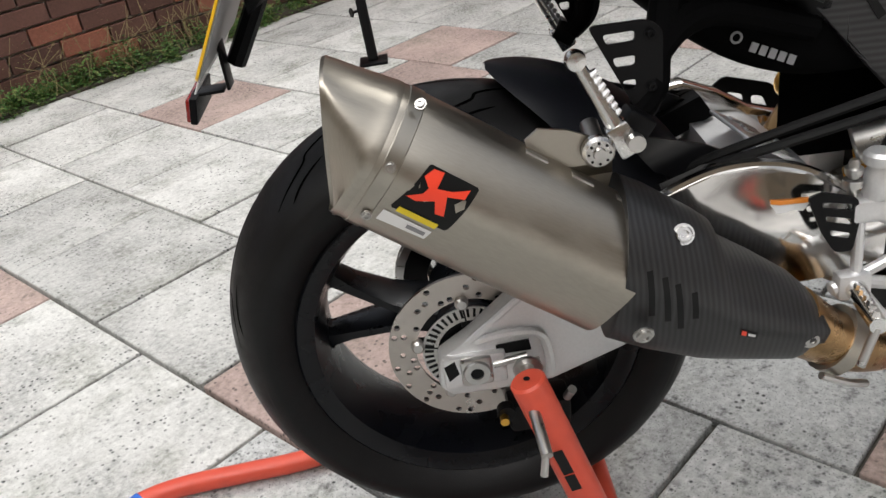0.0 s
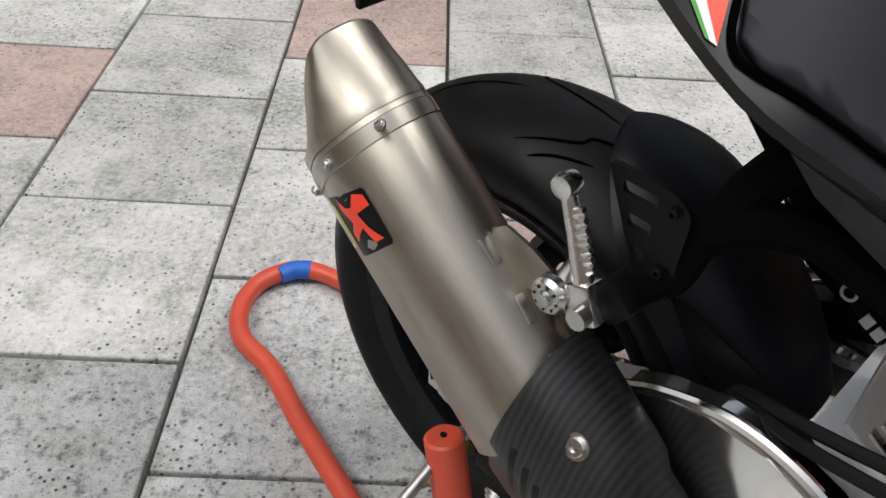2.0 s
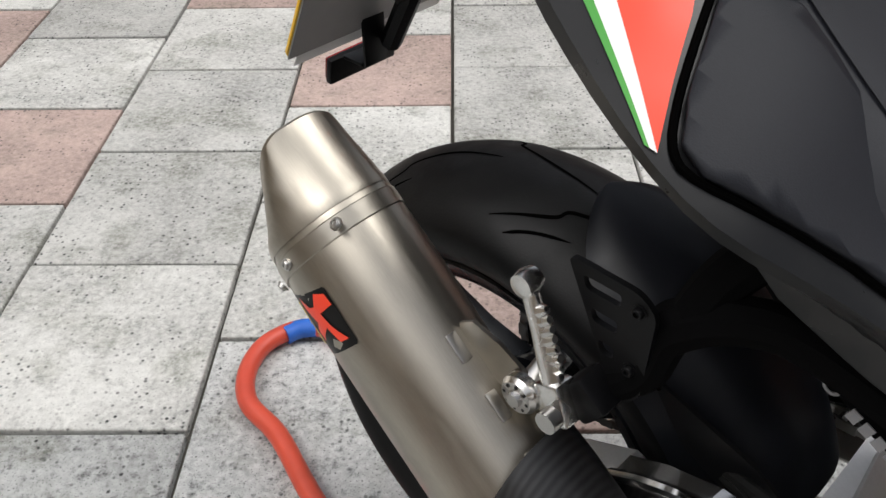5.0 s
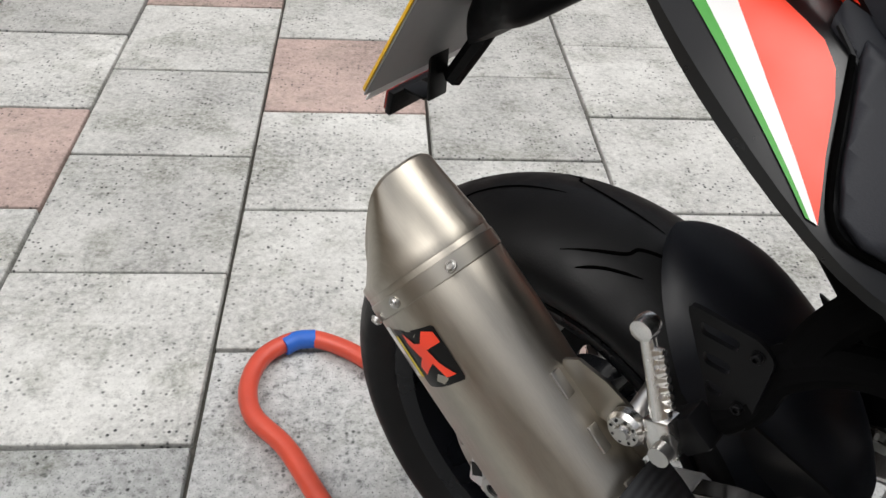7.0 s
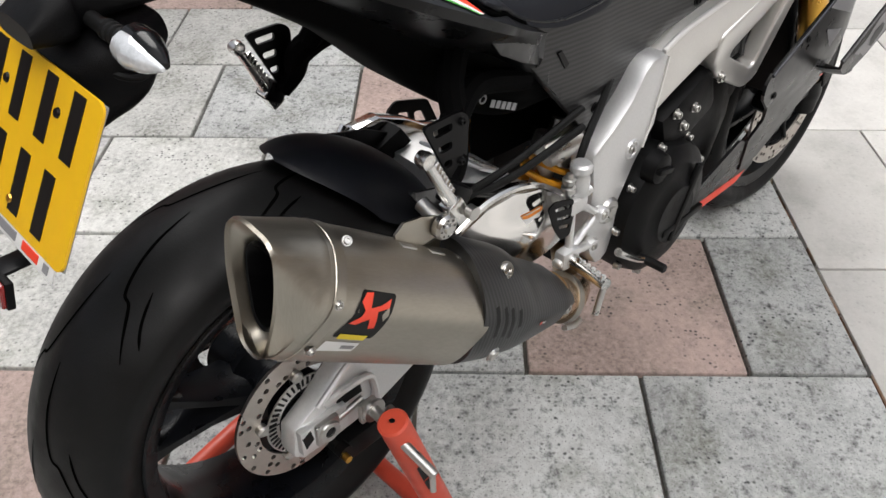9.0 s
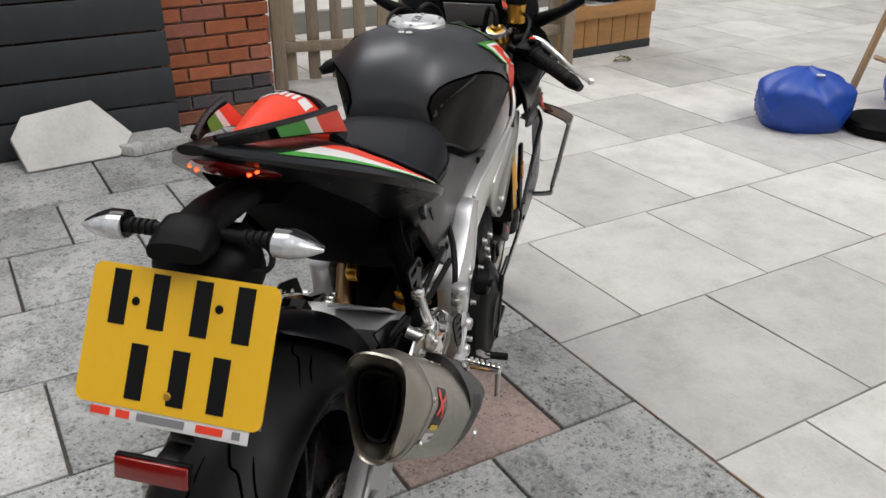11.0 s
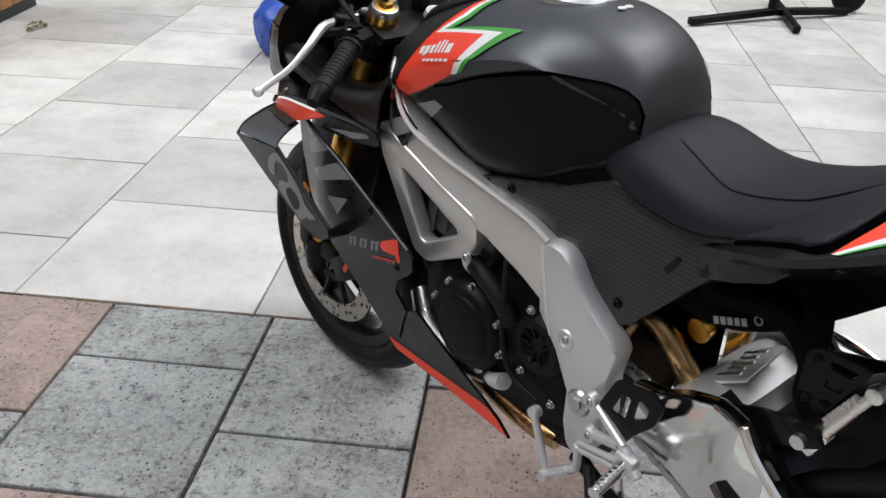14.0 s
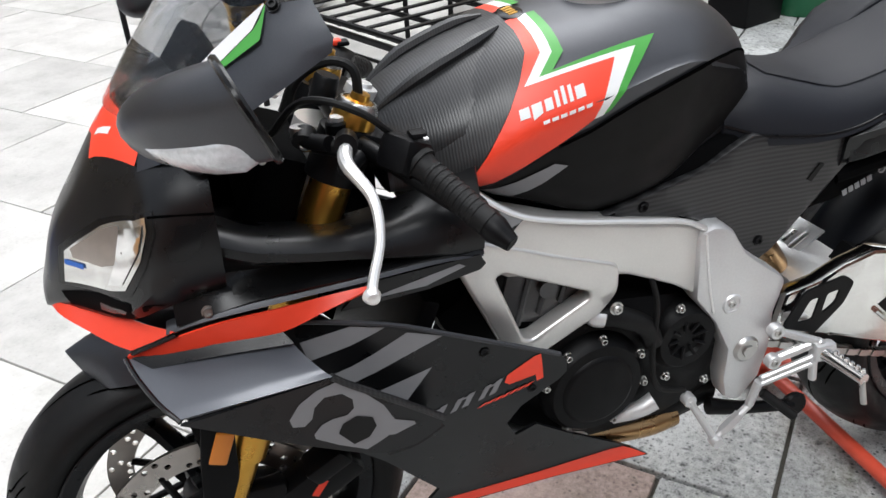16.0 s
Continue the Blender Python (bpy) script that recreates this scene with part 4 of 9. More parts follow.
# carbon heat shield wrapping the front of the silencer


def shield_ring(top, low, yc, ky):
    """A section of the shield between a top and a bottom point (x, z)."""
    pts = spline([(y, n, 0) for y, n in BODY], 4, True)
    out = []
    for p in pts:
        t = (p.y + 0.074) / 0.1455
        out.append(Vector((low[0] + (top[0] - low[0]) * t, yc + p.x * ky, low[1] + (top[1] - low[1]) * t)))
    return out


shield = part("heat_shield", loft([shield_ring((0.176, 0.636), (0.146, 0.466), -0.206, 1.02), shield_ring((0.176, 0.641), (0.146, 0.459), -0.206, 1.07), shield_ring((0.20, 0.627), (0.19, 0.436), -0.207, 1.08), shield_ring((0.252, 0.588), (0.245, 0.414), -0.208, 1.06),
                                   shield_ring((0.270, 0.572), (0.262, 0.409), -0.208, 1.03), shield_ring((0.278, 0.552), (0.272, 0.407), -0.208, 1.0), shield_ring((0.32, 0.523), (0.315, 0.397), -0.207, 0.92), shield_ring((0.362, 0.492), (0.357, 0.390), -0.207, 0.80),
                                   shield_ring((0.390, 0.462), (0.388, 0.398), -0.207, 0.66), shield_ring((0.402, 0.442), (0.401, 0.412), -0.207, 0.45)]), CARBON, bike, "satin carbon-fibre heat shield")
# slots drawn in black film: their shade is painted on the closed shield
for (a, b), (c_, d) in (((0.186, 0.565), (0.188, 0.507)), ((0.201, 0.555), (0.205, 0.497)), ((0.214, 0.545), (0.219, 0.484)), ((0.231, 0.532), (0.233, 0.498))):
    decal("vent_slot", [(a - 0.003, b), (a + 0.0035, b), (c_ + 0.0035, d), (c_ - 0.003, d)], shield, -1, BLACK_DECAL, shield, 0.0006)
decal("shield_tag", [(0.283, 0.474), (0.303, 0.463), (0.303, 0.453), (0.283, 0.464)], shield, -1, BLACK_DECAL, shield, 0.001)
decal("tag_mark", [(0.284, 0.4715), (0.290, 0.468), (0.290, 0.461), (0.284, 0.4645)], shield, -1, RED_DECAL, shield, 0.0018)
decal("tag_mark", [(0.292, 0.4655), (0.301, 0.4605), (0.301, 0.4565), (0.292, 0.461)], shield, -1, WHITE_DECAL, shield, 0.0018)
for p, w in (((0.228, -0.255, 0.588), (0, -0.85, 0.5)), ((0.177, -0.282, 0.490), (0, -0.95, -0.3)), ((0.371, -0.253, 0.432), (0.1, -1, 0))):
    part("shield_screw", hexbolt(p, w, 0.0085, 0.004), STEEL, shield)
part("link_pipe", tube([(0.36, -0.215, 0.44), (0.40, -0.205, 0.405), (0.46, -0.185, 0.365), (0.53, -0.14, 0.335), (0.62, -0.06, 0.32)], [0.040, 0.036, 0.033, 0.032, 0.032], 20), PIPE_GOLD, bike, "heat-tinted titanium link pipe")
part("pipe_clamp", loft([[Vector((0.428, -0.197, 0.385)) + Vector((0.75, 0.12, -0.62)) * s + r * (Vector((0.64, 0, 0.77)) * math.cos(a) + Vector((0.1, 0.98, 0.1)) * math.sin(a)) for a in [2 * math.pi * k / 24 for k in range(24)]] for s, r in ((-0.012, 0.036), (-0.011, 0.041), (0.011, 0.041), (0.012, 0.036))]), TITANIUM_PLAIN, bike)
part("pipe_spring", tube([(0.395, -0.235, 0.365), (0.43, -0.228, 0.345), (0.46, -0.215, 0.33)], 0.005, 8), STEEL, bike)
# hanger bracket on top of the silencer and the passenger peg
part("silencer_bracket", plate([(0.082, 0.697), (0.096, 0.707), (0.125, 0.701), (0.151, 0.689), (0.168, 0.668), (0.172, 0.640), (0.165, 0.618), (0.086, 0.672)], lambda x, z: -0.208 + 0.015 * (z < 0.66), 0.0035, 0.02), TITANIUM_PLAIN, bike, "folded titanium hanger")
for k in range(3):
    s = 0.19 + 0.055 * k
    o = SO + SD * s + SY * -0.012 + SN * 0.071
    # titanium tab given lighter steel in place of its bright reflection
    part("hanger_tab", moved(box((0, 0, 0), (0.026, 0.011, 0.004), 0.001), oriented(o, SD, SY)), STEEL, silencer)
part("hanger_bolt", join(lathe([(0, -0.012), (0.006, -0.012), (0.007, -0.008), (0.014, -0.008), (0.017, -0.004), (0.017, 0.004), (0, 0.004)], (0.154, -0.214, 0.676), n=24), rod((0.154, -0.21, 0.676), (0.154, -0.175, 0.690), 0.010)), STEEL, bike)
# black discs on the bolt head paint the shade of its dimples
for k in range(8):
    a = 2 * math.pi * k / 8
    part("bolt_dimple", lathe([(0, -0.0005), (0.0016, -0.0005)], (0.154 + 0.011 * math.cos(a), -0.222, 0.676 + 0.011 * math.sin(a)), n=8), BLACK_DECAL, bike)


def passenger_peg(s, base, tip_):
    """A folded passenger foot peg with a toothed edge on its black hanger."""
    base, tip_ = Vector(base), Vector(tip_)
    d = (tip_ - base)
    bms = [tube([base, base + d * 0.15, base + d * 0.55, base + d * 0.9, tip_], [0.0105, 0.0092, 0.0072, 0.0068, 0.0075], 12, 4), lathe([(0, -0.0105), (0.0095, -0.008), (0.0112, 0), (0.0095, 0.008), (0, 0.0105)], tip_, n=16)]
    up = Vector((0.75, 0, 0.55)).normalized()
    for k in range(7):
        bms.append(rod(base + d * (0.2 + 0.09 * k) + up * 0.005, base + d * (0.2 + 0.09 * k) + up * 0.013 , 0.006, 0.003, 8))
    bms.append(moved(box((0, 0, 0), (0.036, 0.022, 0.024), 0.003), oriented(base - d * 0.10, d, (0, 1, 0))))
    p = part("passenger_peg", join(*bms), ALU_PEG, bike, "toothed silver passenger peg, folded up")
    part("peg_pivot", rod(base + Vector((0.012, -s * 0.004 + s * 0.02, -0.006)), base + Vector((0.012, s * 0.022, -0.006)) + Vector((0, s * 0.005, 0)), 0.009), STEEL, p)
    return p


passenger_peg(-1, (0.178, -0.205, 0.690), (0.140, -0.198, 0.768))
passenger_peg(1, (0.190, 0.186, 0.690), (0.148, 0.183, 0.774))
for s in (1, -1):
    slots = [rounded([(0.172 + 0.009 * k, 0.782 - 0.025 * k), (0.205, 0.782 - 0.025 * k), (0.205, 0.771 - 0.025 * k), (0.176 + 0.009 * k, 0.771 - 0.025 * k)], 0.004, 3) for k in range(3)]
    hang = part("peg_hanger", holed_plate(rounded([(0.158, 0.792), (0.218, 0.791), (0.233, 0.780), (0.231, 0.700), (0.220, 0.686), (0.205, 0.696)], 0.008, 3), slots, s * 0.178, 0.005), BLACK_METAL, bike, "slotted black hanger plate")
    for z in (0.777, 0.722):
        part("hanger_screw", hexbolt((0.220, s * 0.179, z), (0, s, 0), 0.0045, 0.004), BLACK_METAL, hang)
    part("hanger_arm", tube([(0.205, s * 0.172, 0.690), (0.225, s * 0.165, 0.715), (0.235, s * 0.150, 0.755), (0.30, s * 0.125, 0.775), (0.42, s * 0.10, 0.735)], [0.013, 0.016, 0.020, 0.017, 0.016], 10), BLACK_MATT, bike)
    part("hanger_arm", tube([(0.24, s * 0.150, 0.755), (0.255, s * 0.125, 0.80), (0.30, s * 0.10, 0.86)], [0.018, 0.018, 0.02], 10), BLACK_MATT, bike)
    part("peg_clevis", box((0.198, s * 0.188, 0.688), (0.034, 0.030, 0.030), 0.005, m=pose(0, 0, 0, 0, 35, 0)), BLACK_METAL, bike)

# battery tray and undertail
part("undertail", hull({0.52: [(0, 0.75), (0.09, 0.745), (0.10, 0.70), (0.085, 0.675), (0, 0.67)], 0.40: [(0, 0.80), (0.09, 0.79), (0.105, 0.73), (0.085, 0.68), (0, 0.675)], 0.29: [(0, 0.87), (0.10, 0.85), (0.10, 0.78), (0.075, 0.735), (0, 0.73)],
                        0.15: [(0, 0.96), (0.11, 0.93), (0.09, 0.88), (0.06, 0.86), (0, 0.855)], 0.02: [(0, 1.0), (0.07, 0.99), (0.05, 0.96), (0.04, 0.95), (0, 0.945)]}), BLACK_MATT, bike)
for s in (1, -1):
    for k in range(5):
        A, B = Vector((0.352, 0, 0.729)), Vector((0.405, 0, 0.705))
        p0, p1 = A.lerp(B, k / 5), A.lerp(B, (k + 0.72) / 5)
        part("brand_bar", plate([(p0.x, p0.z), (p1.x, p1.z), (p1.x - 0.004, p1.z - 0.010), (p0.x - 0.004, p0.z - 0.010)], s * 0.1075, 0.001), GREY_DECAL, bike)
    part("brand_ring", lathe([(0.0045, s * 0.107), (0.0045, s * 0.108), (0.007, s * 0.108), (0.007, s * 0.107)], (0.334, 0, 0.736), n=18), GREY_DECAL, bike)

# ---- red paddock stand ----
paddock = thing("paddock_stand", "red tubular paddock stand with blue tape round its handle", "stand")
LOOP = [(0.20, -0.235, 0.05), (-0.05, -0.20, 0.03), (-0.30, -0.145, 0.02), (-0.44, -0.108, 0.02), (-0.54, -0.10, 0.02), (-0.605, -0.055, 0.02), (-0.637, 0.015, 0.02), (-0.615, 0.09, 0.02),
        (-0.54, 0.125, 0.02), (-0.42, 0.137, 0.02), (-0.30, 0.15, 0.02), (-0.05, 0.20, 0.03), (0.20, 0.235, 0.05)]
part("handle_tube", tube(LOOP, 0.0175, 14, 8), STAND_RED, paddock, "bent red tube lying on the slabs")
part("tape", tube([(-0.628, 0.048, 0.02), (-0.622, 0.078, 0.02), (-0.600, 0.104, 0.02)], 0.0185, 14, 5), BLUE_TAPE, paddock, "blue tape wrap")
for s in (1, -1):
    up = part("upright", rod((0.165, s * 0.235, 0.04), (0.055, s * 0.216, 0.405), 0.022, n=20, bevel=0.003), STAND_RED, paddock, "red square-cut upright tube")
    # black disc on the tube's end paints the shade of a hole
    part("cap_hole", lathe([(0, 0.4065), (0.004, 0.4065)], (0.055, s * 0.216, 0), "z", 10), BLACK_DECAL, up)
    part("locking_pin", join(rod((0.058, s * 0.232, 0.372), (0.062, s * 0.290, 0.352), 0.007), rod((0.062, s * 0.284, 0.356), (0.056, s * 0.292, 0.326), 0.0045)), STEEL, up, "steel locking pin with a bent handle")
    part("lift_hook", join(rod((0.058, s * 0.20, 0.388), (0.062, s * 0.158, 0.385), 0.009), lathe([(0, -0.003), (0.018, -0.003), (0.019, 0), (0.018, 0.003), (0, 0.003)], (0.062, s * 0.170, 0.384), n=20), box((0.065, s * 0.152, 0.368), (0.03, 0.010, 0.036), 0.003)), STEEL, up)
    if s < 0:
        for k, (L, z) in enumerate(((0.040, 0.295), (0.026, 0.262))):
            o = Vector((0.055, -0.216, 0.405)).lerp(Vector((0.165, -0.235, 0.04)), (0.405 - z) / 0.365)
            part("pen_mark", moved(box((0, 0, 0), (L, 0.013, 0.0008)), oriented(o + Vector((-0.004, -0.0222, 0.0)), (0.29, 0, -0.95), (0.95, -0.1, 0.29))), BLACK_DECAL, up)
part("cross_tube", rod((0.165, -0.235, 0.045), (0.165, 0.235, 0.045), 0.016, n=14), STAND_RED, paddock)
for s in (1, -1):
    part("roller", lathe([(0, -0.015), (0.038, -0.015), (0.042, -0.010), (0.042, 0.010), (0.038, 0.015), (0, 0.015)], (0.19, s * 0.262, 0.043), n=24), SOFT_RUBBER, paddock)

# ---- tank, seat, tail ----
TANK = {
    1.165: [(0, 0.90), (0.05, 0.895), (0.085, 0.875), (0.10, 0.85), (0.105, 0.84), (0.10, 0.83), (0.06, 0.82), (0, 0.82)],
    1.08: [(0, 0.955), (0.07, 0.95), (0.12, 0.925), (0.145, 0.885), (0.152, 0.868), (0.148, 0.85), (0.10, 0.83), (0, 0.83)],
    0.98: [(0, 1.008), (0.08, 1.0), (0.135, 0.97), (0.168, 0.93), (0.172, 0.915), (0.155, 0.84), (0.11, 0.79), (0, 0.79)],
    0.87: [(0, 1.033), (0.085, 1.022), (0.14, 0.995), (0.175, 0.955), (0.178, 0.94), (0.152, 0.80), (0.11, 0.755), (0, 0.755)],
    0.76: [(0, 1.042), (0.085, 1.03), (0.135, 1.0), (0.162, 0.976), (0.165, 0.960), (0.140, 0.82), (0.11, 0.775), (0, 0.775)],
    0.672: [(0, 1.026), (0.07, 1.013), (0.105, 0.990), (0.128, 0.957), (0.131, 0.940), (0.11, 0.86), (0.09, 0.81), (0, 0.80)],
    0.618: [(0, 0.985), (0.06, 0.975), (0.084, 0.957), (0.098, 0.932), (0.101, 0.915), (0.09, 0.86), (0.07, 0.82), (0, 0.82)],
    0.592: [(0, 0.93), (0.05, 0.925), (0.07, 0.91), (0.08, 0.89), (0.08, 0.88), (0.07, 0.86), (0.05, 0.84), (0, 0.84)],
}
tank = part("fuel_tank", hull(TANK), GREY_SATIN, bike, "satin graphite tank")
RED_FIELD = [(0.968, 8), (0.951, 8), (0.956, 38), (0.990, 51), (0.866, 47), (0.906, 68), (1.063, 95), (1.084, 97), (1.066, 84), (1.013, 59), (0.973, 35)]
WHITE_FIELD = [(0.951, 8), (0.937, 8), (0.942, 39), (0.969, 48.5), (0.833, 44), (0.893, 67), (0.906, 68), (0.866, 47), (0.990, 51), (0.956, 38)]
GREEN_FIELD = [(0.937, 8), (0.925, 8), (0.928, 40), (0.950, 47), (0.799, 40), (0.882, 65.5), (0.893, 67), (0.833, 44), (0.969, 48.5), (0.942, 39)]
SHOULDER = [(0.95, 76), (0.905, 71.5), (0.874, 67.5), (0.838, 63.5), (0.785, 58.5), (0.736, 54), (0.675, 47.5), (0.645, 43.5), (0.622, 41), (0.607, 41), (0.598, 46), (0.595, 60)]
for s in (1, -1):
    wrap("knee_recess", [(1.065, 97), (1.007, 87)] + SHOULDER + [(0.596, 78), (0.66, 98), (0.75, 115), (0.87, 125), (0.98, 110)], tank, s, KNEE_BLACK, tank, 0.0012, 0.012)
    # dark band painted for the shade under the recess's inset edge
    wrap("recess_edge", SHOULDER + [(x + 0.002, a + 1.7) for x, a in SHOULDER[::-1]], tank, s, GAP_SHADE, tank, 0.0034, 0.008)
    for mat_, field in ((RED_DECAL, RED_FIELD), (WHITE_DECAL, WHITE_FIELD), (GREEN_DECAL, GREEN_FIELD)):
        wrap("painted_flash", field, tank, s, mat_, tank, 0.0030, 0.01)
    # brand lettering as plain bars
    for k, (w, up_) in enumerate(((0.013, 0), (0.013, 0), (0.010, 0), (0.005, 1.6), (0.005, 2.2), (0.005, 1.6), (0.013, 0))):
        x0 = 1.004 - (0.0, 0.016, 0.033, 0.047, 0.056, 0.065, 0.074)[k]
        t_, b_ = 59.8 - (1.004 - x0) * 62, 64.0 - (1.004 - x0) * 55
        wrap("lettering_bar", [(x0, t_ - up_), (x0 - w, t_ - up_ - w * 60), (x0 - w, b_ - w * 55), (x0, b_ + (1.6 if k == 1 else 0))], tank, s, WHITE_DECAL, tank, 0.0040, 0.01)
    for k in range(6):
        x0 = 0.978 - 0.0115 * k
        wrap("lettering_bar", [(x0, 65.6 - k * 0.62), (x0 - 0.0085, 65.1 - k * 0.62), (x0 - 0.0085, 66.4 - k * 0.62), (x0, 66.9 - k * 0.62)], tank, s, WHITE_DECAL, tank, 0.0040, 0.01)
    wrap("grey_flash", [(1.075, 112), (1.055, 100), (0.955, 85), (0.935, 87), (1.00, 105), (1.04, 116)], tank, s, GREY_DECAL, tank, 0.0030, 0.012)
cap = part("filler_cap", lathe([(0, 0.012), (0.03, 0.012), (0.034, 0.009), (0.046, 0.009), (0.056, 0.011), (0.060, 0.006), (0.060, -0.01), (0, -0.01)], (0, 0, 0), "z", 40), ALU_CAST, bike, "round aluminium filler cap")
cap.matrix_basis = pose(0.815, 0, 1.036, 0, -3, 0)
for k in range(6):
    a = 2 * math.pi * k / 6
    part("cap_screw", lathe([(0, 0.0135), (0.0035, 0.0135), (0.004, 0.010)], (0.05 * math.cos(a), 0.05 * math.sin(a), 0), "z", 10), STEEL, cap)
part("lock_cover", box((0.0, 0.0, 0.014), (0.03, 0.016, 0.004), 0.002), CHROME, cap)
for y in (-0.008, 0.008):
    part("tank_badge", lathe([(0, 0.002), (0.006, 0.002), (0.007, 0.0)], (0.722, y, 1.0385), "z", 14), WHITE_DECAL, bike)
# carbon cover over the front of the tank
COVER = {
    1.185: [(0, 0.905), (0.045, 0.90), (0.075, 0.885), (0.085, 0.865), (0.07, 0.85), (0, 0.84)],
    1.13: [(0, 0.948), (0.05, 0.942), (0.10, 0.915), (0.118, 0.885), (0.10, 0.86), (0, 0.85)],
    1.06: [(0, 0.985), (0.06, 0.975), (0.12, 0.945), (0.145, 0.905), (0.12, 0.87), (0, 0.86)],
    1.00: [(0, 1.006), (0.07, 0.996), (0.122, 0.966), (0.138, 0.93), (0.12, 0.89), (0, 0.88)],
}
cover = part("tank_cover", hull(COVER), CARBON_COVER, bike, "ridged carbon cover on the tank front")
for s in (1, -1):
    part("cover_ridge", tube([(1.165, s * 0.04, 0.918), (1.10, s * 0.05, 0.963), (1.02, s * 0.045, 0.997), (0.98, s * 0.03, 1.010)], [0.004, 0.010, 0.010, 0.003], 8), CARBON_COVER, cover)
part("cover_screw", hexbolt((1.128, 0.0, 0.930), (0.4, 0, 0.9), 0.009, 0.004), STEEL, cover)

for s in (1, -1):
    wrap("cover_skin", [(0.967, 0), (0.969, 20), (0.974, 36), (0.993, 48), (1.014, 59), (1.068, 84), (1.087, 97), (1.16, 97), (1.16, 0)], tank, s, CARBON_COVER, cover, 0.0040, 0.012)
badge = part("tank_badge", moved(lathe([(0, 0.003), (0.014, 0.003), (0.0165, 0.0015), (0.0165, 0)], axis="z", n=24), pose(0.950, 0, 1.0175, 0, 14, 0) @ Matrix.Diagonal((1, 1.75, 1, 1))), BLACK_GLOSS, bike, "small oval black and gold badge")
for y in (-0.014, -0.005, 0.004, 0.013):
    part("badge_bar", moved(box((0, y, 0.0033), (0.013, 0.006, 0.0008)), pose(0.950, 0, 1.0175, 0, 14, 0)), GOLD, badge)

SEAT = {
    0.638: [(0, 0.885), (0.06, 0.882), (0.088, 0.868), (0.098, 0.845), (0.085, 0.82), (0, 0.80)],
    0.57: [(0, 0.905), (0.075, 0.898), (0.112, 0.872), (0.124, 0.83), (0.112, 0.805), (0, 0.79)],
    0.44: [(0, 0.885), (0.07, 0.88), (0.115, 0.858), (0.130, 0.825), (0.122, 0.812), (0, 0.80)],
    0.33: [(0, 0.908), (0.07, 0.905), (0.11, 0.89), (0.126, 0.872), (0.118, 0.858), (0, 0.84)],
    0.23: [(0, 0.965), (0.06, 0.96), (0.09, 0.95), (0.105, 0.942), (0.095, 0.925), (0, 0.90)],
    0.165: [(0, 1.01), (0.05, 1.008), (0.075, 1.0), (0.085, 0.99), (0.075, 0.98), (0, 0.97)],
}
seat = part("seat", hull(SEAT), SEAT_VINYL, bike, "black textile rider seat with a smooth inset")
decal("seat_inset", [(0.545, -0.055), (0.43, -0.085), (0.32, -0.085), (0.23, -0.06), (0.23, 0.06), (0.32, 0.085), (0.43, 0.085), (0.545, 0.055)], seat, 1, SEAT_VINYL, seat, 0.002, 0.02, axis="z")
for s in (1, -1):
    part("seat_piping", tube([(0.637, s * 0.099, 0.843), (0.57, s * 0.125, 0.828), (0.44, s * 0.131, 0.824), (0.33, s * 0.127, 0.870), (0.23, s * 0.106, 0.941), (0.17, s * 0.086, 0.989)], 0.0022, 6), BLACK_SATIN, seat)

TAIL = {
    0.43: [(0, 0.795), (0.11, 0.805), (0.128, 0.81), (0.125, 0.80), (0.11, 0.74), (0, 0.72)],
    0.34: [(0, 0.86), (0.11, 0.862), (0.158, 0.857), (0.166, 0.842), (0.11, 0.80), (0, 0.79)],
    0.25: [(0, 0.94), (0.10, 0.938), (0.192, 0.911), (0.205, 0.888), (0.11, 0.838), (0, 0.825)],
    0.12: [(0, 1.02), (0.08, 1.006), (0.148, 0.974), (0.172, 0.950), (0.08, 0.915), (0, 0.905)],
    0.0: [(0, 1.045), (0.05, 1.040), (0.088, 1.024), (0.100, 1.008), (0.05, 0.994), (0, 0.990)],
    -0.118: [(0, 1.074), (0.010, 1.074), (0.018, 1.070), (0.016, 1.064), (0.010, 1.062), (0, 1.061)],
}
tail = part("tail_fairing", hull(TAIL, psub=2), BLACK_SATIN, bike, "black pointed tail with tricolour stripes")
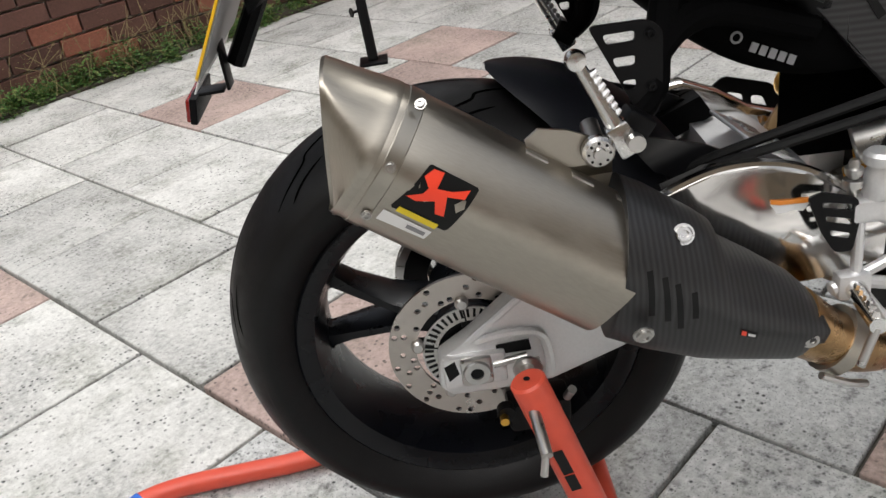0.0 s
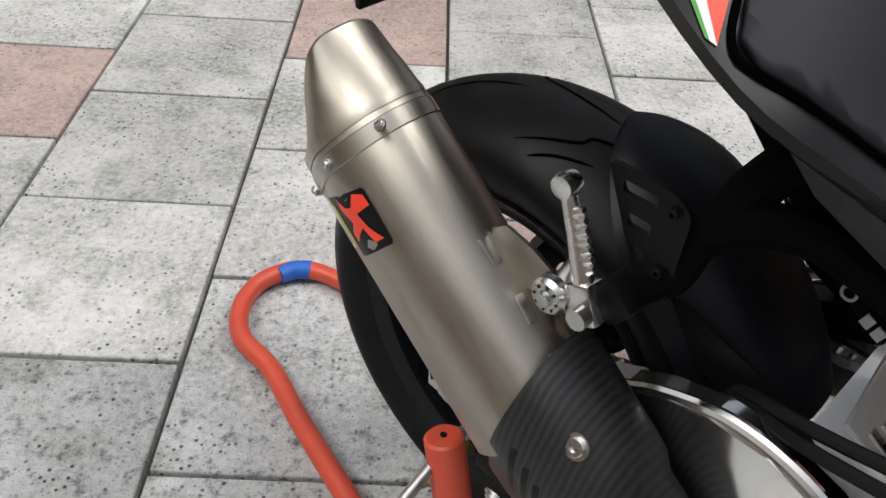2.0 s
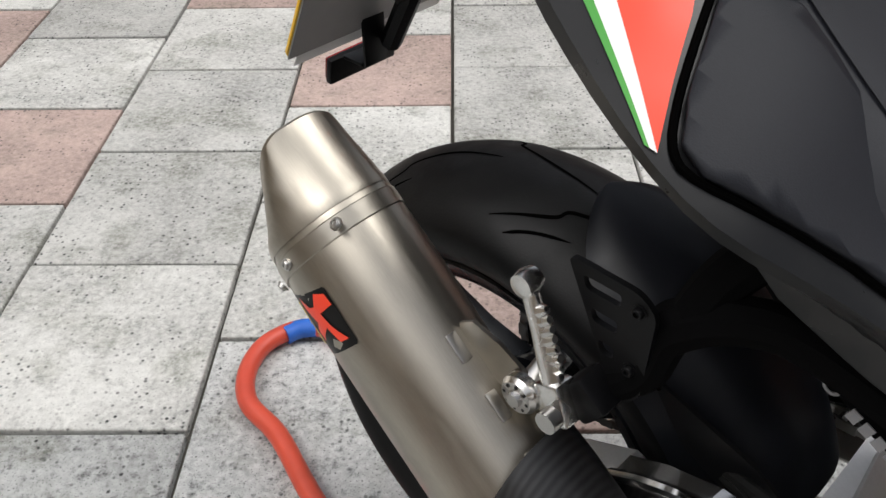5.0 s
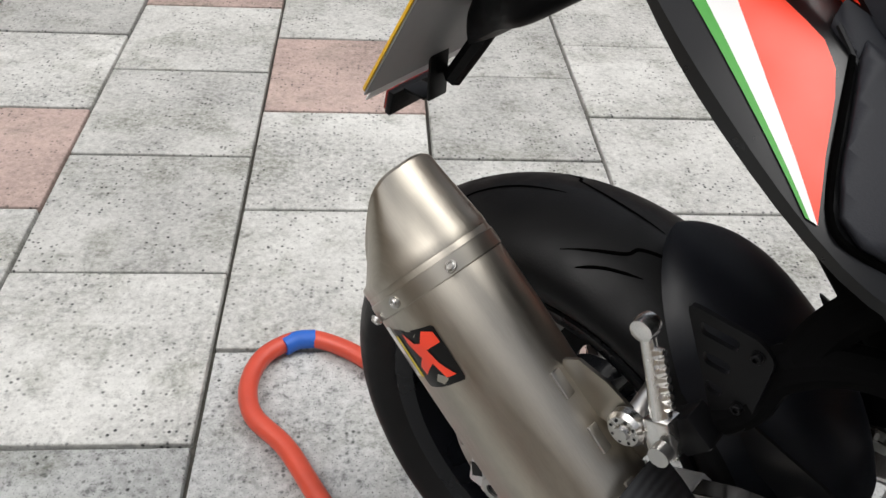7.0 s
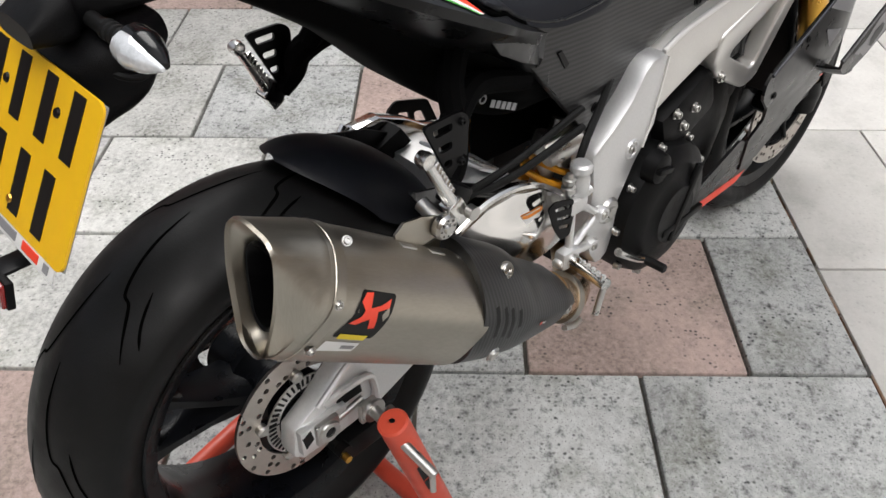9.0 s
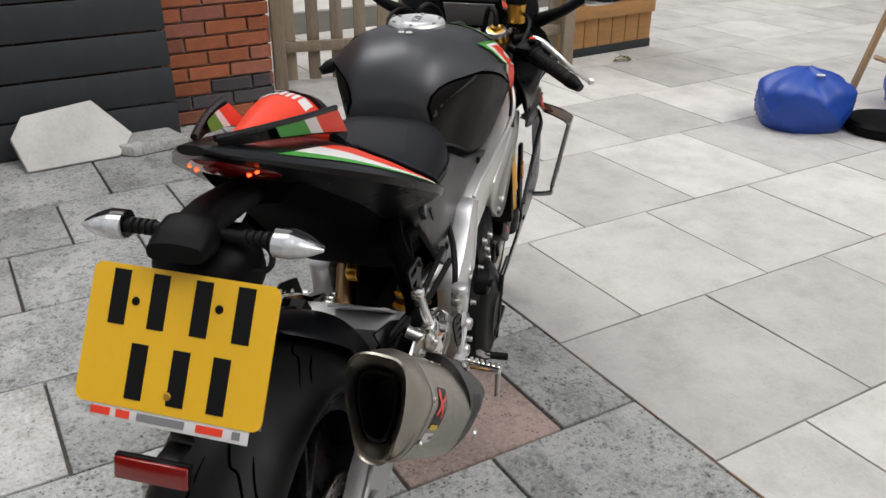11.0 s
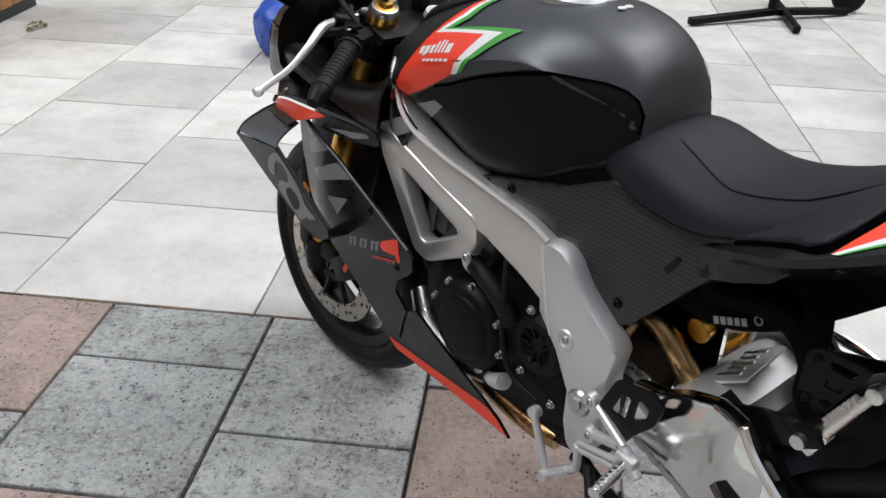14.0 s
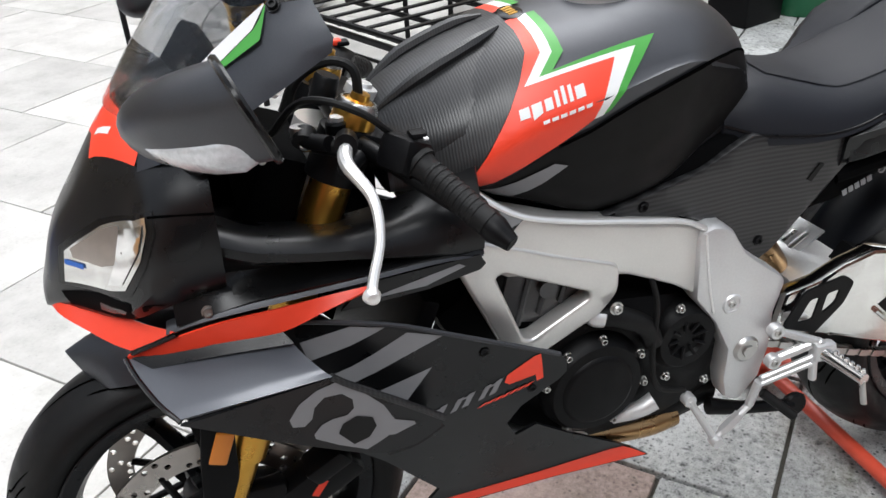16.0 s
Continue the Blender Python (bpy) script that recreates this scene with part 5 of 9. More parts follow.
for s in (1, -1):
    # the seat spreads over the tail on each side, with a dark cord painting its gap's shade
    EDGE = [(0.186, 0.080), (0.195, 0.103), (0.209, 0.140), (0.222, 0.172), (0.235, 0.193), (0.252, 0.197), (0.288, 0.180), (0.332, 0.152), (0.38, 0.132)]
    flap = decal("seat_side", [(x, s * y) for x, y in EDGE + [(0.38, 0.09), (0.30, 0.085), (0.23, 0.07)]], tail, 1, SEAT_VINYL, seat, 0.0085, 0.012, axis="z")
    fb = bmesh.new()
    fb.from_mesh(flap.data)
    bmesh.ops.recalc_face_normals(fb, faces=fb.faces)
    bmesh.ops.solidify(fb, geom=fb.faces[:], thickness=0.006)
    fb.to_mesh(flap.data)
    fb.free()
    tt = BVHTree.FromPolygons([v.co[:] for v in tail.data.vertices], [p.vertices[:] for p in tail.data.polygons])
    gap = [tt.ray_cast(Vector((x - 0.003, s * (y + 0.003), 2.0)), Vector((0, 0, -1)))[0] for x, y in EDGE]
    part("seat_gap", tube([g_ + Vector((0, 0, 0.001)) for g_ in gap if g_ is not None], 0.0028, 6, 3), GAP_SHADE, seat)
    rear = part("rear_side_panel", plate([(0.259, 0.893), (0.34, 0.845), (0.42, 0.800), (0.42, 0.765), (0.36, 0.795), (0.30, 0.830), (0.272, 0.860)], lambda x, z, s=s: s * (0.126 + 0.20 * max(0, 0.42 - x) ** 0.75), 0.010, 0.02, bevel=0.002), BLACK_SATIN, bike, "black panel under the tail")
HUMP = {
    0.225: [(0, 1.004), (0.032, 1.0), (0.048, 0.985), (0.052, 0.97), (0, 0.96)],
    0.19: [(0, 1.046), (0.030, 1.039), (0.050, 1.015), (0.058, 0.98), (0, 0.97)],
    0.145: [(0, 1.066), (0.028, 1.058), (0.046, 1.035), (0.056, 1.0), (0, 0.99)],
    0.09: [(0, 1.064), (0.024, 1.057), (0.036, 1.042), (0.044, 1.02), (0, 1.01)],
    0.03: [(0, 1.054), (0.014, 1.050), (0.022, 1.044), (0.028, 1.035), (0, 1.02)],
    -0.02: [(0, 1.047), (0.004, 1.047), (0.006, 1.045), (0.008, 1.042), (0, 1.035)],
}
hump = part("seat_cowl", hull(HUMP), RED_DECAL, bike, "red single-seat cowl")
part("cowl_pad", hull({0.232: [(0, 1.002), (0.05, 0.996), (0.062, 0.98), (0.05, 0.965), (0, 0.96)], 0.20: [(0, 1.047), (0.038, 1.039), (0.058, 1.008), (0.06, 0.97), (0, 0.96)], 0.172: [(0, 1.062), (0.036, 1.053), (0.056, 1.022), (0.06, 0.99), (0, 0.98)]}), SEAT_VINYL, hump)
for k, w_ in enumerate((0.016, 0.014, 0.010, 0.006, 0.006, 0.006, 0.014)):
    y_ = (0.042, 0.025, 0.010, -0.001, -0.010, -0.019, -0.028)[k]
    decal("lettering_bar", [(0.156, y_), (0.156, y_ - w_ * 0.85), (0.128, y_ - w_ * 0.85), (0.128 if k != 1 else 0.119, y_)], hump, 1, WHITE_DECAL, hump, 0.0012, 0.01, axis="z")


def strip(rows):
    """A folded sheet from rows of points."""
    bm = loft(rows, caps=False, closed=False)
    bmesh.ops.solidify(bm, geom=bm.faces[:], thickness=0.004)
    return bm


for s in (1, -1):
    LO = [(0.187, 0.079, 0.998), (0.09, 0.068, 1.026), (0.0, 0.046, 1.046), (-0.082, 0.018, 1.060)]
    HI = [(0.130, 0.085, 1.054), (0.062, 0.068, 1.060), (-0.01, 0.044, 1.066), (-0.084, 0.014, 1.072)]
    at = lambda row, t: Vector([float(np.interp(t, [0, 1 / 3, 2 / 3, 1], [q[i] for q in row])) * (s if i == 1 else 1) for i in range(3)])
    fin = part("tail_fin", strip([[at(LO, t), at(HI, t)] for t in (0, 1 / 3, 2 / 3, 1)]), BLACK_SATIN, tail)
    part("fin_edge", tube([at(HI, t) for t in (0, 1 / 3, 2 / 3, 1)], 0.0045, 6, 3), BLACK_SATIN, fin)
    for mat_, a0, a1 in ((RED_DECAL, 0.02, 0.27), (WHITE_DECAL, 0.27, 0.38), (GREEN_DECAL, 0.38, 0.62)):
        for side_ in (1, -1):
            off = Vector((0, s * side_ * 0.0045, 0.0015 if side_ > 0 else 0.0))
            part("fin_stripe", loft([[at(LO, t).lerp(at(HI, t), 0.06) + off, at(LO, t).lerp(at(HI, t), 0.90) + off] for t in np.linspace(a0, a1, 6)], caps=False, closed=False), mat_, fin)
    # long stripes running back along the tail to the fin
    for mat_, poly in ((RED_DECAL, [(0.227, 0.203), (0.209, 0.166), (0.193, 0.128), (0.183, 0.110), (0.167, 0.098), (0.12, 0.092), (0.066, 0.083)]),
                       (WHITE_DECAL, [(0.227, 0.203), (0.066, 0.083), (0.005, 0.074), (0.222, 0.2035)]),
                       (GREEN_DECAL, [(0.222, 0.2035), (0.005, 0.074), (-0.03, 0.066), (0.0, 0.084), (0.219, 0.204)])):
        decal("tail_stripe", [(x, s * y) for x, y in poly], tail, 1, mat_, tail, 0.0012, 0.015, axis="z")
lamp = part("tail_lamp", hull({-0.092: [(0, 1.050), (0.010, 1.049), (0.016, 1.046), (0.010, 1.042), (0, 1.040)], -0.04: [(0, 1.034), (0.04, 1.030), (0.054, 1.020), (0.036, 1.010), (0, 1.006)], 0.03: [(0, 1.010), (0.06, 1.002), (0.080, 0.992), (0.055, 0.982), (0, 0.978)]}), RED_LENS, bike, "dark red tail lamp, lit")
for k, (y, z) in enumerate(((0.046, 1.020), (0.036, 1.016), (0.026, 1.022), (-0.026, 1.022), (-0.036, 1.016), (-0.046, 1.020))):
    part("diode", lathe([(0, -0.002), (0.0024, -0.0015), (0.0028, 0.002)], (-0.050 + 0.2 * (abs(y) - 0.04), y, z), "x", 10), RED_GLOW, lamp)
part("centre_lamp", lathe([(0, -0.006), (0.008, -0.005), (0.012, 0.0), (0.012, 0.01)], (-0.078, 0.0, 1.036), "x", 16), RED_LENS, lamp)
# dark filler added under tank and seat so no paving shows through
part("airbox", hull({1.10: [(0, 0.84), (0.08, 0.83), (0.10, 0.78), (0.08, 0.70), (0, 0.69)], 0.85: [(0, 0.80), (0.11, 0.79), (0.125, 0.74), (0.11, 0.66), (0, 0.65)], 0.62: [(0, 0.84), (0.105, 0.83), (0.118, 0.76), (0.10, 0.66), (0, 0.65)], 0.45: [(0, 0.82), (0.10, 0.81), (0.11, 0.76), (0.09, 0.70), (0, 0.69)]}), BLACK_MATT, bike)

# number plate carrier, indicators, plate, reflector
carrier = part("plate_carrier", hull({0.03: [(0, 0.985), (0.016, 0.982), (0.022, 0.968), (0.018, 0.955), (0, 0.95)], -0.08: [(0, 0.998), (0.018, 0.995), (0.024, 0.978), (0.02, 0.960), (0, 0.956)], -0.13: [(0, 0.995), (0.022, 0.991), (0.028, 0.972), (0.022, 0.955), (0, 0.95)], -0.138: [(0, 0.997), (0.028, 0.993), (0.036, 0.972), (0.03, 0.952), (0, 0.947)], -0.16: [(0, 0.991), (0.030, 0.987), (0.038, 0.968), (0.032, 0.952), (0, 0.947)], -0.182: [(0, 0.978), (0.03, 0.974), (0.036, 0.963), (0.03, 0.955), (0, 0.953)]}), BLACK_PLASTIC, bike, "black plate carrier with lamp hood")
part("carrier_body", hull({-0.055: [(0, 0.952), (0.030, 0.950), (0.040, 0.935), (0.030, 0.922), (0, 0.920)], -0.10: [(0, 0.955), (0.056, 0.950), (0.072, 0.915), (0.056, 0.888), (0, 0.885)],
                           -0.135: [(0, 0.952), (0.052, 0.946), (0.064, 0.910), (0.045, 0.868), (0, 0.862)], -0.165: [(0, 0.925), (0.034, 0.918), (0.040, 0.885), (0.026, 0.845), (0, 0.838)], -0.195: [(0, 0.868), (0.016, 0.862), (0.018, 0.842), (0.012, 0.822), (0, 0.818)]}), BLACK_PLASTIC, carrier)
part("carrier_arm", tube([(-0.12, 0.0, 0.955), (-0.148, 0.0, 0.90), (-0.186, 0.0, 0.83), (-0.226, 0.005, 0.765)], 0.012, 8), BLACK_PLASTIC, carrier)
part("cable", tube([(-0.10, -0.05, 0.955), (-0.09, -0.075, 0.935), (-0.11, -0.08, 0.92), (-0.13, -0.06, 0.925), (-0.14, -0.03, 0.94)], 0.004, 8), SOFT_RUBBER, carrier)
for s in (1, -1):
    ind = part("indicator", tube([(-0.125, s * 0.101, 0.963), (-0.127, s * 0.118, 0.963), (-0.128, s * 0.138, 0.962), (-0.125, s * 0.160, 0.961)], [0.016, 0.0165, 0.011, 0.002], 12), CLEAR_LENS, bike, "clear ribbed indicator lens")
    part("lens_back", tube([(-0.117, s * 0.100, 0.964), (-0.118, s * 0.120, 0.964), (-0.119, s * 0.140, 0.963), (-0.120, s * 0.158, 0.962)], [0.018, 0.018, 0.012, 0.003], 12), BLACK_GLOSS, ind)
    part("stalk", join(*[lathe([(0.006, 0.0), (0.0105, 0.002), (0.0105, 0.006), (0.006, 0.008)], (-0.122, s * (0.062 + 0.009 * k) - 0.004, 0.965), "y", 14) for k in range(4)], rod((-0.122, s * 0.03, 0.966), (-0.122, s * 0.103, 0.963), 0.008)), SOFT_RUBBER, ind)
PC = [Vector((-0.163, 0.120, 0.932)), Vector((-0.166, -0.121, 0.928)), Vector((-0.247, -0.118, 0.782)), Vector((-0.243, 0.120, 0.789))]
pm = oriented(sum(PC, Vector()) / 4, PC[1] - PC[0] + PC[2] - PC[3], PC[0] - PC[3] + PC[1] - PC[2])
bm = box((0, 0, 0), (0.243, 0.168, 0.003))
bmesh.ops.bevel(bm, geom=[e for e in bm.edges if abs(e.verts[0].co.z - e.verts[1].co.z) > 0.001], offset=0.012, segments=5, affect="EDGES", profile=0.5)
plate_ob = part("number_plate", moved(bm, pm), PLATE_YELLOW, bike, "yellow plate, its characters drawn as bars")
part("plate_backing", moved(box((0, 0, -0.0028), (0.239, 0.164, 0.002)), pm), PLATE_BACK, plate_ob, "grey plate back")
for y, xs, L in ((0.045, (-0.082, -0.030, 0.026, 0.080), 0.034), (-0.040, (-0.045, 0.010, 0.062), 0.034)):
    for x in xs:
        part("character_bar", moved(box((x, y, 0.0018), (0.022, 0.066, 0.001)), pm), BLACK_DECAL, plate_ob)
for x, y, m_ in ((-0.060, 0.042, BLACK_METAL), (0.048, 0.048, BLACK_METAL), (0.0, -0.062, GOLD)):
    part("plate_screw", moved(lathe([(0, 0.004), (0.004, 0.004), (0.0055, 0.0015)], (x, y, 0), "z", 12), pm), m_, plate_ob)
part("dealer_strip", moved(box((0.004, -0.092, -0.001), (0.206, 0.018, 0.002), 0.0006), pm), WHITE_DECAL, plate_ob, "white strip with printed marks under the plate")
for x, L, m_ in ((-0.085, 0.026, RED_DECAL), (-0.055, 0.018, RED_DECAL), (-0.005, 0.062, GREY_DECAL), (0.058, 0.034, RED_DECAL), (0.092, 0.010, GREY_DECAL)):
    part("printed_bar", moved(box((x, -0.092, 0.0005), (L, 0.009, 0.001)), pm), m_, plate_ob)
rf = oriented((-0.283, 0.006, 0.730), (0, -1, -0.02), (0.2, 0, 0.98))
refl = part("reflector", moved(box((0, 0, 0.002), (0.094, 0.028, 0.006), 0.002), rf), RED_LENS, bike, "red rear reflector")
part("reflector_body", moved(box((0, 0, -0.004), (0.098, 0.032, 0.009), 0.002), rf), BLACK_PLASTIC, refl)
part("reflector_bracket", join(box((-0.262, -0.01, 0.742), (0.04, 0.03, 0.004), 0.001), box((-0.236, -0.01, 0.772), (0.004, 0.03, 0.06), 0.001)), BLACK_METAL, bike)

# side panels, shock, rear mechanicals
for s in (1, -1):
    panel = part("side_panel", plate([(0.885, 0.760), (0.86, 0.757), (0.69, 0.795), (0.60, 0.835), (0.52, 0.815), (0.42, 0.822), (0.33, 0.862), (0.372, 0.805), (0.43, 0.742), (0.462, 0.704), (0.532, 0.626), (0.560, 0.607), (0.600, 0.648), (0.66, 0.70), (0.72, 0.725), (0.80, 0.742)], lambda x, z, s=s: s * (0.124 + 0.02 * min(1, max(0, (x - 0.6) / 0.25)) - 0.01 * max(0, (0.52 - x) / 0.15)), 0.015, 0.03, bevel=0.003), CARBON_FINE, bike, "carbon-weave side panel")
    for x, z in ((0.792, 0.757), (0.560, 0.650)):
        part("panel_screw", hexbolt((x, s * (0.125 + 0.02 * min(1, max(0, (x - 0.6) / 0.25))), z), (0, s, 0), 0.007, 0.004), BLACK_METAL, panel)
    part("panel_louvre", plate([(0.488, 0.745), (0.470, 0.770), (0.462, 0.768), (0.480, 0.740)], s * 0.1235, 0.003), BLACK_DECAL, panel)
part("rear_spring", tube([Vector((0.490 + 0.052 * t, -0.060, 0.425 + 0.115 * t)) + 0.034 * (math.cos(t * 31) * Vector((0, 1, 0)) + math.sin(t * 31) * Vector((0.91, 0, -0.41))) for t in np.linspace(0, 1, 60)], 0.0065, 8, 1), SPRING_YELLOW, bike, "yellow coil spring")
part("shock_body", join(rod((0.473, -0.060, 0.39), (0.568, -0.060, 0.60), 0.017), rod((0.537, -0.060, 0.530), (0.558, -0.060, 0.575), 0.036, bevel=0.004), rod((0.540, -0.115, 0.605), (0.480, -0.095, 0.585), 0.024, bevel=0.003)), STEEL, bike)
part("shock_adjuster", lathe([(0, -0.016), (0.012, -0.016), (0.013, -0.010), (0.020, -0.010), (0.022, -0.006), (0.022, 0.010), (0.018, 0.014), (0, 0.014)], (0.462, 0.030, 0.622), n=22), GOLD, bike, "gold shock adjuster")
# added black plate that hides the gold pipe from the right
part("inner_shield", plate([(0.435, 0.53), (0.435, 0.648), (0.48, 0.658), (0.60, 0.66), (0.60, 0.53)], 0.012, 0.003, 0.04), BLACK_MATT, bike)
part("exhaust_pipe", tube([(0.60, 0.05, 0.55), (0.560, 0.066, 0.612), (0.515, 0.067, 0.614), (0.475, 0.058, 0.575), (0.445, 0.048, 0.530), (0.44, 0.03, 0.47)], 0.020, 16), PIPE_GOLD, bike, "copper-tinted header pipe")
for k, (a, b, c_) in enumerate((((0.28, -0.10, 0.58), (0.36, -0.14, 0.615), (0.50, -0.15, 0.65)), ((0.26, -0.09, 0.575), (0.36, -0.13, 0.625), (0.52, -0.13, 0.665)), ((0.46, -0.17, 0.57), (0.50, -0.16, 0.64), (0.60, -0.12, 0.68)))):
    part("hose", tube([a, b, c_], 0.006, 8), SOFT_RUBBER, bike)
res = part("brake_master_cylinder", join(lathe([(0, 0.0), (0.013, 0.0), (0.015, 0.004), (0.015, 0.030), (0.011, 0.036), (0.011, 0.040), (0.0165, 0.042), (0.0165, 0.052), (0.013, 0.056), (0, 0.056)], (0.466, -0.180, 0.560), "z", 22), box((0.456, -0.180, 0.548), (0.040, 0.026, 0.028), 0.005), rod((0.480, -0.180, 0.556), (0.492, -0.180, 0.560), 0.008)), ALU_CAST, bike, "small silver brake master cylinder")
part("banjo_bolt", join(lathe([(0.009, 0.0), (0.010, 0.003), (0.010, 0.008), (0.006, 0.009), (0.006, 0.014), (0.004, 0.018), (0, 0.018)], (0.438, -0.182, 0.592), "z", 12), lathe([(0.006, 0), (0.0105, 0.002), (0.0105, 0.010), (0.006, 0.012)], (0.438, -0.182, 0.576), "z", 12), rod((0.438, -0.182, 0.55), (0.438, -0.182, 0.595), 0.0055)), STEEL, res)

# ---- frame, engine, footrests ----


def beam(rows):
    """A box beam from rows of four corner points, edges rounded."""
    bm = loft([[Vector(p) for p in r] for r in rows])
    bmesh.ops.recalc_face_normals(bm, faces=bm.faces)
    bmesh.ops.bevel(bm, geom=[e for e in bm.edges if e.calc_face_angle(0) > radians(30)], offset=0.006, segments=3, affect="EDGES", profile=0.5)
    return bm


def spar_rows(s, pts):
    """pts: (x, z top, z bottom, y outer, y inner)."""
    return [[(x + 0.0, s * yo, zt), (x + d, s * yo, zb), (x + d, s * yi, zb), (x, s * yi, zt)] for x, zt, zb, yo, yi, d in pts]


for s in (1, -1):
    spar = part("frame_spar", beam(spar_rows(s, [(1.165, 0.905, 0.80, 0.075, 0.03, -0.02), (1.10, 0.862, 0.735, 0.140, 0.09, -0.01), (1.02, 0.803, 0.706, 0.168, 0.12, 0.0), (0.93, 0.773, 0.690, 0.170, 0.125, 0.0), (0.82, 0.748, 0.662, 0.165, 0.12, 0.0), (0.735, 0.728, 0.622, 0.157, 0.11, 0.0), (0.686, 0.705, 0.590, 0.150, 0.105, 0.0)])), ALU_FRAME, bike, "broad silver aluminium frame spar")
    # pale tube along the spar: the edge's sky highlight put into colour
    part("spar_edge", tube([(1.15, s * 0.088, 0.897), (1.10, s * 0.143, 0.867), (1.02, s * 0.172, 0.809), (0.93, s * 0.174, 0.779), (0.82, s * 0.169, 0.754), (0.735, s * 0.161, 0.734), (0.688, s * 0.154, 0.710)], 0.0045, 8), ALU_PALE, spar, "pale tube drawn for the edge's sky highlight")
    cover = part("spar_cover", plate([(1.074, 0.852), (1.063, 0.841), (1.033, 0.817), (0.998, 0.801), (1.007, 0.792), (1.025, 0.769), (1.049, 0.738), (1.075, 0.738), (1.080, 0.80)], lambda x, z, s=s: s * (0.177 - 0.16 * max(0, x - 1.0)), 0.012, 0.02, bevel=0.002), BLACK_SATIN, spar, "black cover with a grey flash over the spar")
    decal("grey_flash", [(1.072, 0.797), (1.033, 0.815), (1.002, 0.801), (1.008, 0.794), (1.072, 0.762)], cover, s, GREY_DECAL, cover, 0.001)
    decal("red_tip", [(1.076, 0.850), (1.072, 0.850), (1.062, 0.842), (1.067, 0.834), (1.078, 0.838)], cover, s, RED_DECAL, cover, 0.001, 0.006)
    lug = part("pivot_plate", plate([(0.700, 0.706), (0.675, 0.712), (0.652, 0.709), (0.634, 0.696), (0.622, 0.678), (0.604, 0.654), (0.562, 0.622), (0.535, 0.604), (0.518, 0.590), (0.530, 0.53), (0.526, 0.46), (0.535, 0.40), (0.570, 0.352), (0.600, 0.365), (0.612, 0.41), (0.612, 0.47), (0.645, 0.530), (0.690, 0.585)], s * 0.162, 0.05, 0.0, bevel=0.012), ALU_CAST, bike, "cast silver swingarm pivot plate")
    part("pivot_boss", lathe([(0.010, 0.0), (0.020, 0.0), (0.024, -0.004), (0.026, -0.012)], (0, 0, 0), n=28), STEEL, lug).matrix_basis = Matrix.Translation((0.577, s * 0.168, 0.468)) @ (Matrix.Identity(4) if s > 0 else pose(0, 0, 0, 0, 0, 180))
    part("pivot_nut", lathe([(0, 0.004), (0.011, 0.004), (0.011, -0.006)], (0, 0, 0), n=6), STEEL, lug).matrix_basis = Matrix.Translation((0.577, s * 0.168, 0.468)) @ (Matrix.Identity(4) if s > 0 else pose(0, 0, 0, 0, 0, 180))
    rec = part("bolt_recess", lathe([(0, 0.003), (0.0125, 0.003), (0.0135, 0.004)], (0.621, s * 0.160, 0.566), n=24), ALU_CAST, lug)
    part("recess_rim", lathe([(0.0125, s * 0.162), (0.0135, s * 0.1655), (0.0165, s * 0.1655), (0.019, s * 0.161)], (0.621, 0, 0.566), n=24), ALU_CAST, lug)
    part("recess_bolt", hexbolt((0.621, s * 0.161, 0.566), (0, s, 0), 0.007, 0.005), STEEL, lug)
    part("plate_seam", tube([(0.690, s * 0.163, 0.704), (0.682, s * 0.163, 0.660), (0.668, s * 0.163, 0.600), (0.655, s * 0.162, 0.556)], 0.0022, 6, 3), ALU_PALE, lug)
    # triangular brace down to the engine, open in the middle
    TRI_OUT = rounded([(1.100, 0.790), (1.096, 0.735), (1.010, 0.556), (0.975, 0.545), (0.862, 0.606), (0.838, 0.640), (0.842, 0.690), (0.95, 0.730)], 0.014)
    TRI_IN = rounded([(1.040, 0.712), (1.028, 0.716), (0.888, 0.652), (0.886, 0.640), (0.976, 0.588), (0.990, 0.592)], 0.012)
    brace = holed_plate(TRI_OUT, [TRI_IN], lambda x, z, s=s: s * (0.172 - 0.10 * max(0, 0.66 - z)), 0.034)
    bmesh.ops.recalc_face_normals(brace, faces=brace.faces)
    bmesh.ops.bevel(brace, geom=[e for e in brace.edges if len(e.link_faces) == 2 and e.calc_face_angle(0) > radians(60)], offset=0.006, segments=3, affect="EDGES", profile=0.5)
    part("frame_brace", brace, ALU_FRAME, spar, "open triangular frame brace")
    part("brace_bolt", hexbolt((0.846, s * 0.181, 0.620), (0, s, 0), 0.008, 0.006), STEEL, spar)
    # footrest hanger: open triangles of bright alloy, toothed peg, lever
    if s > 0:
        bars = [((0.538, 0.176, 0.506), (0.458, 0.184, 0.474), 0.0075), ((0.458, 0.184, 0.474), (0.418, 0.190, 0.444), 0.009), ((0.532, 0.176, 0.444), (0.468, 0.184, 0.470), 0.0085), ((0.550, 0.182, 0.402), (0.460, 0.188, 0.432), 0.0055), ((0.552, 0.182, 0.414), (0.462, 0.188, 0.446), 0.0055), ((0.460, 0.188, 0.446), (0.452, 0.188, 0.396), 0.007)]
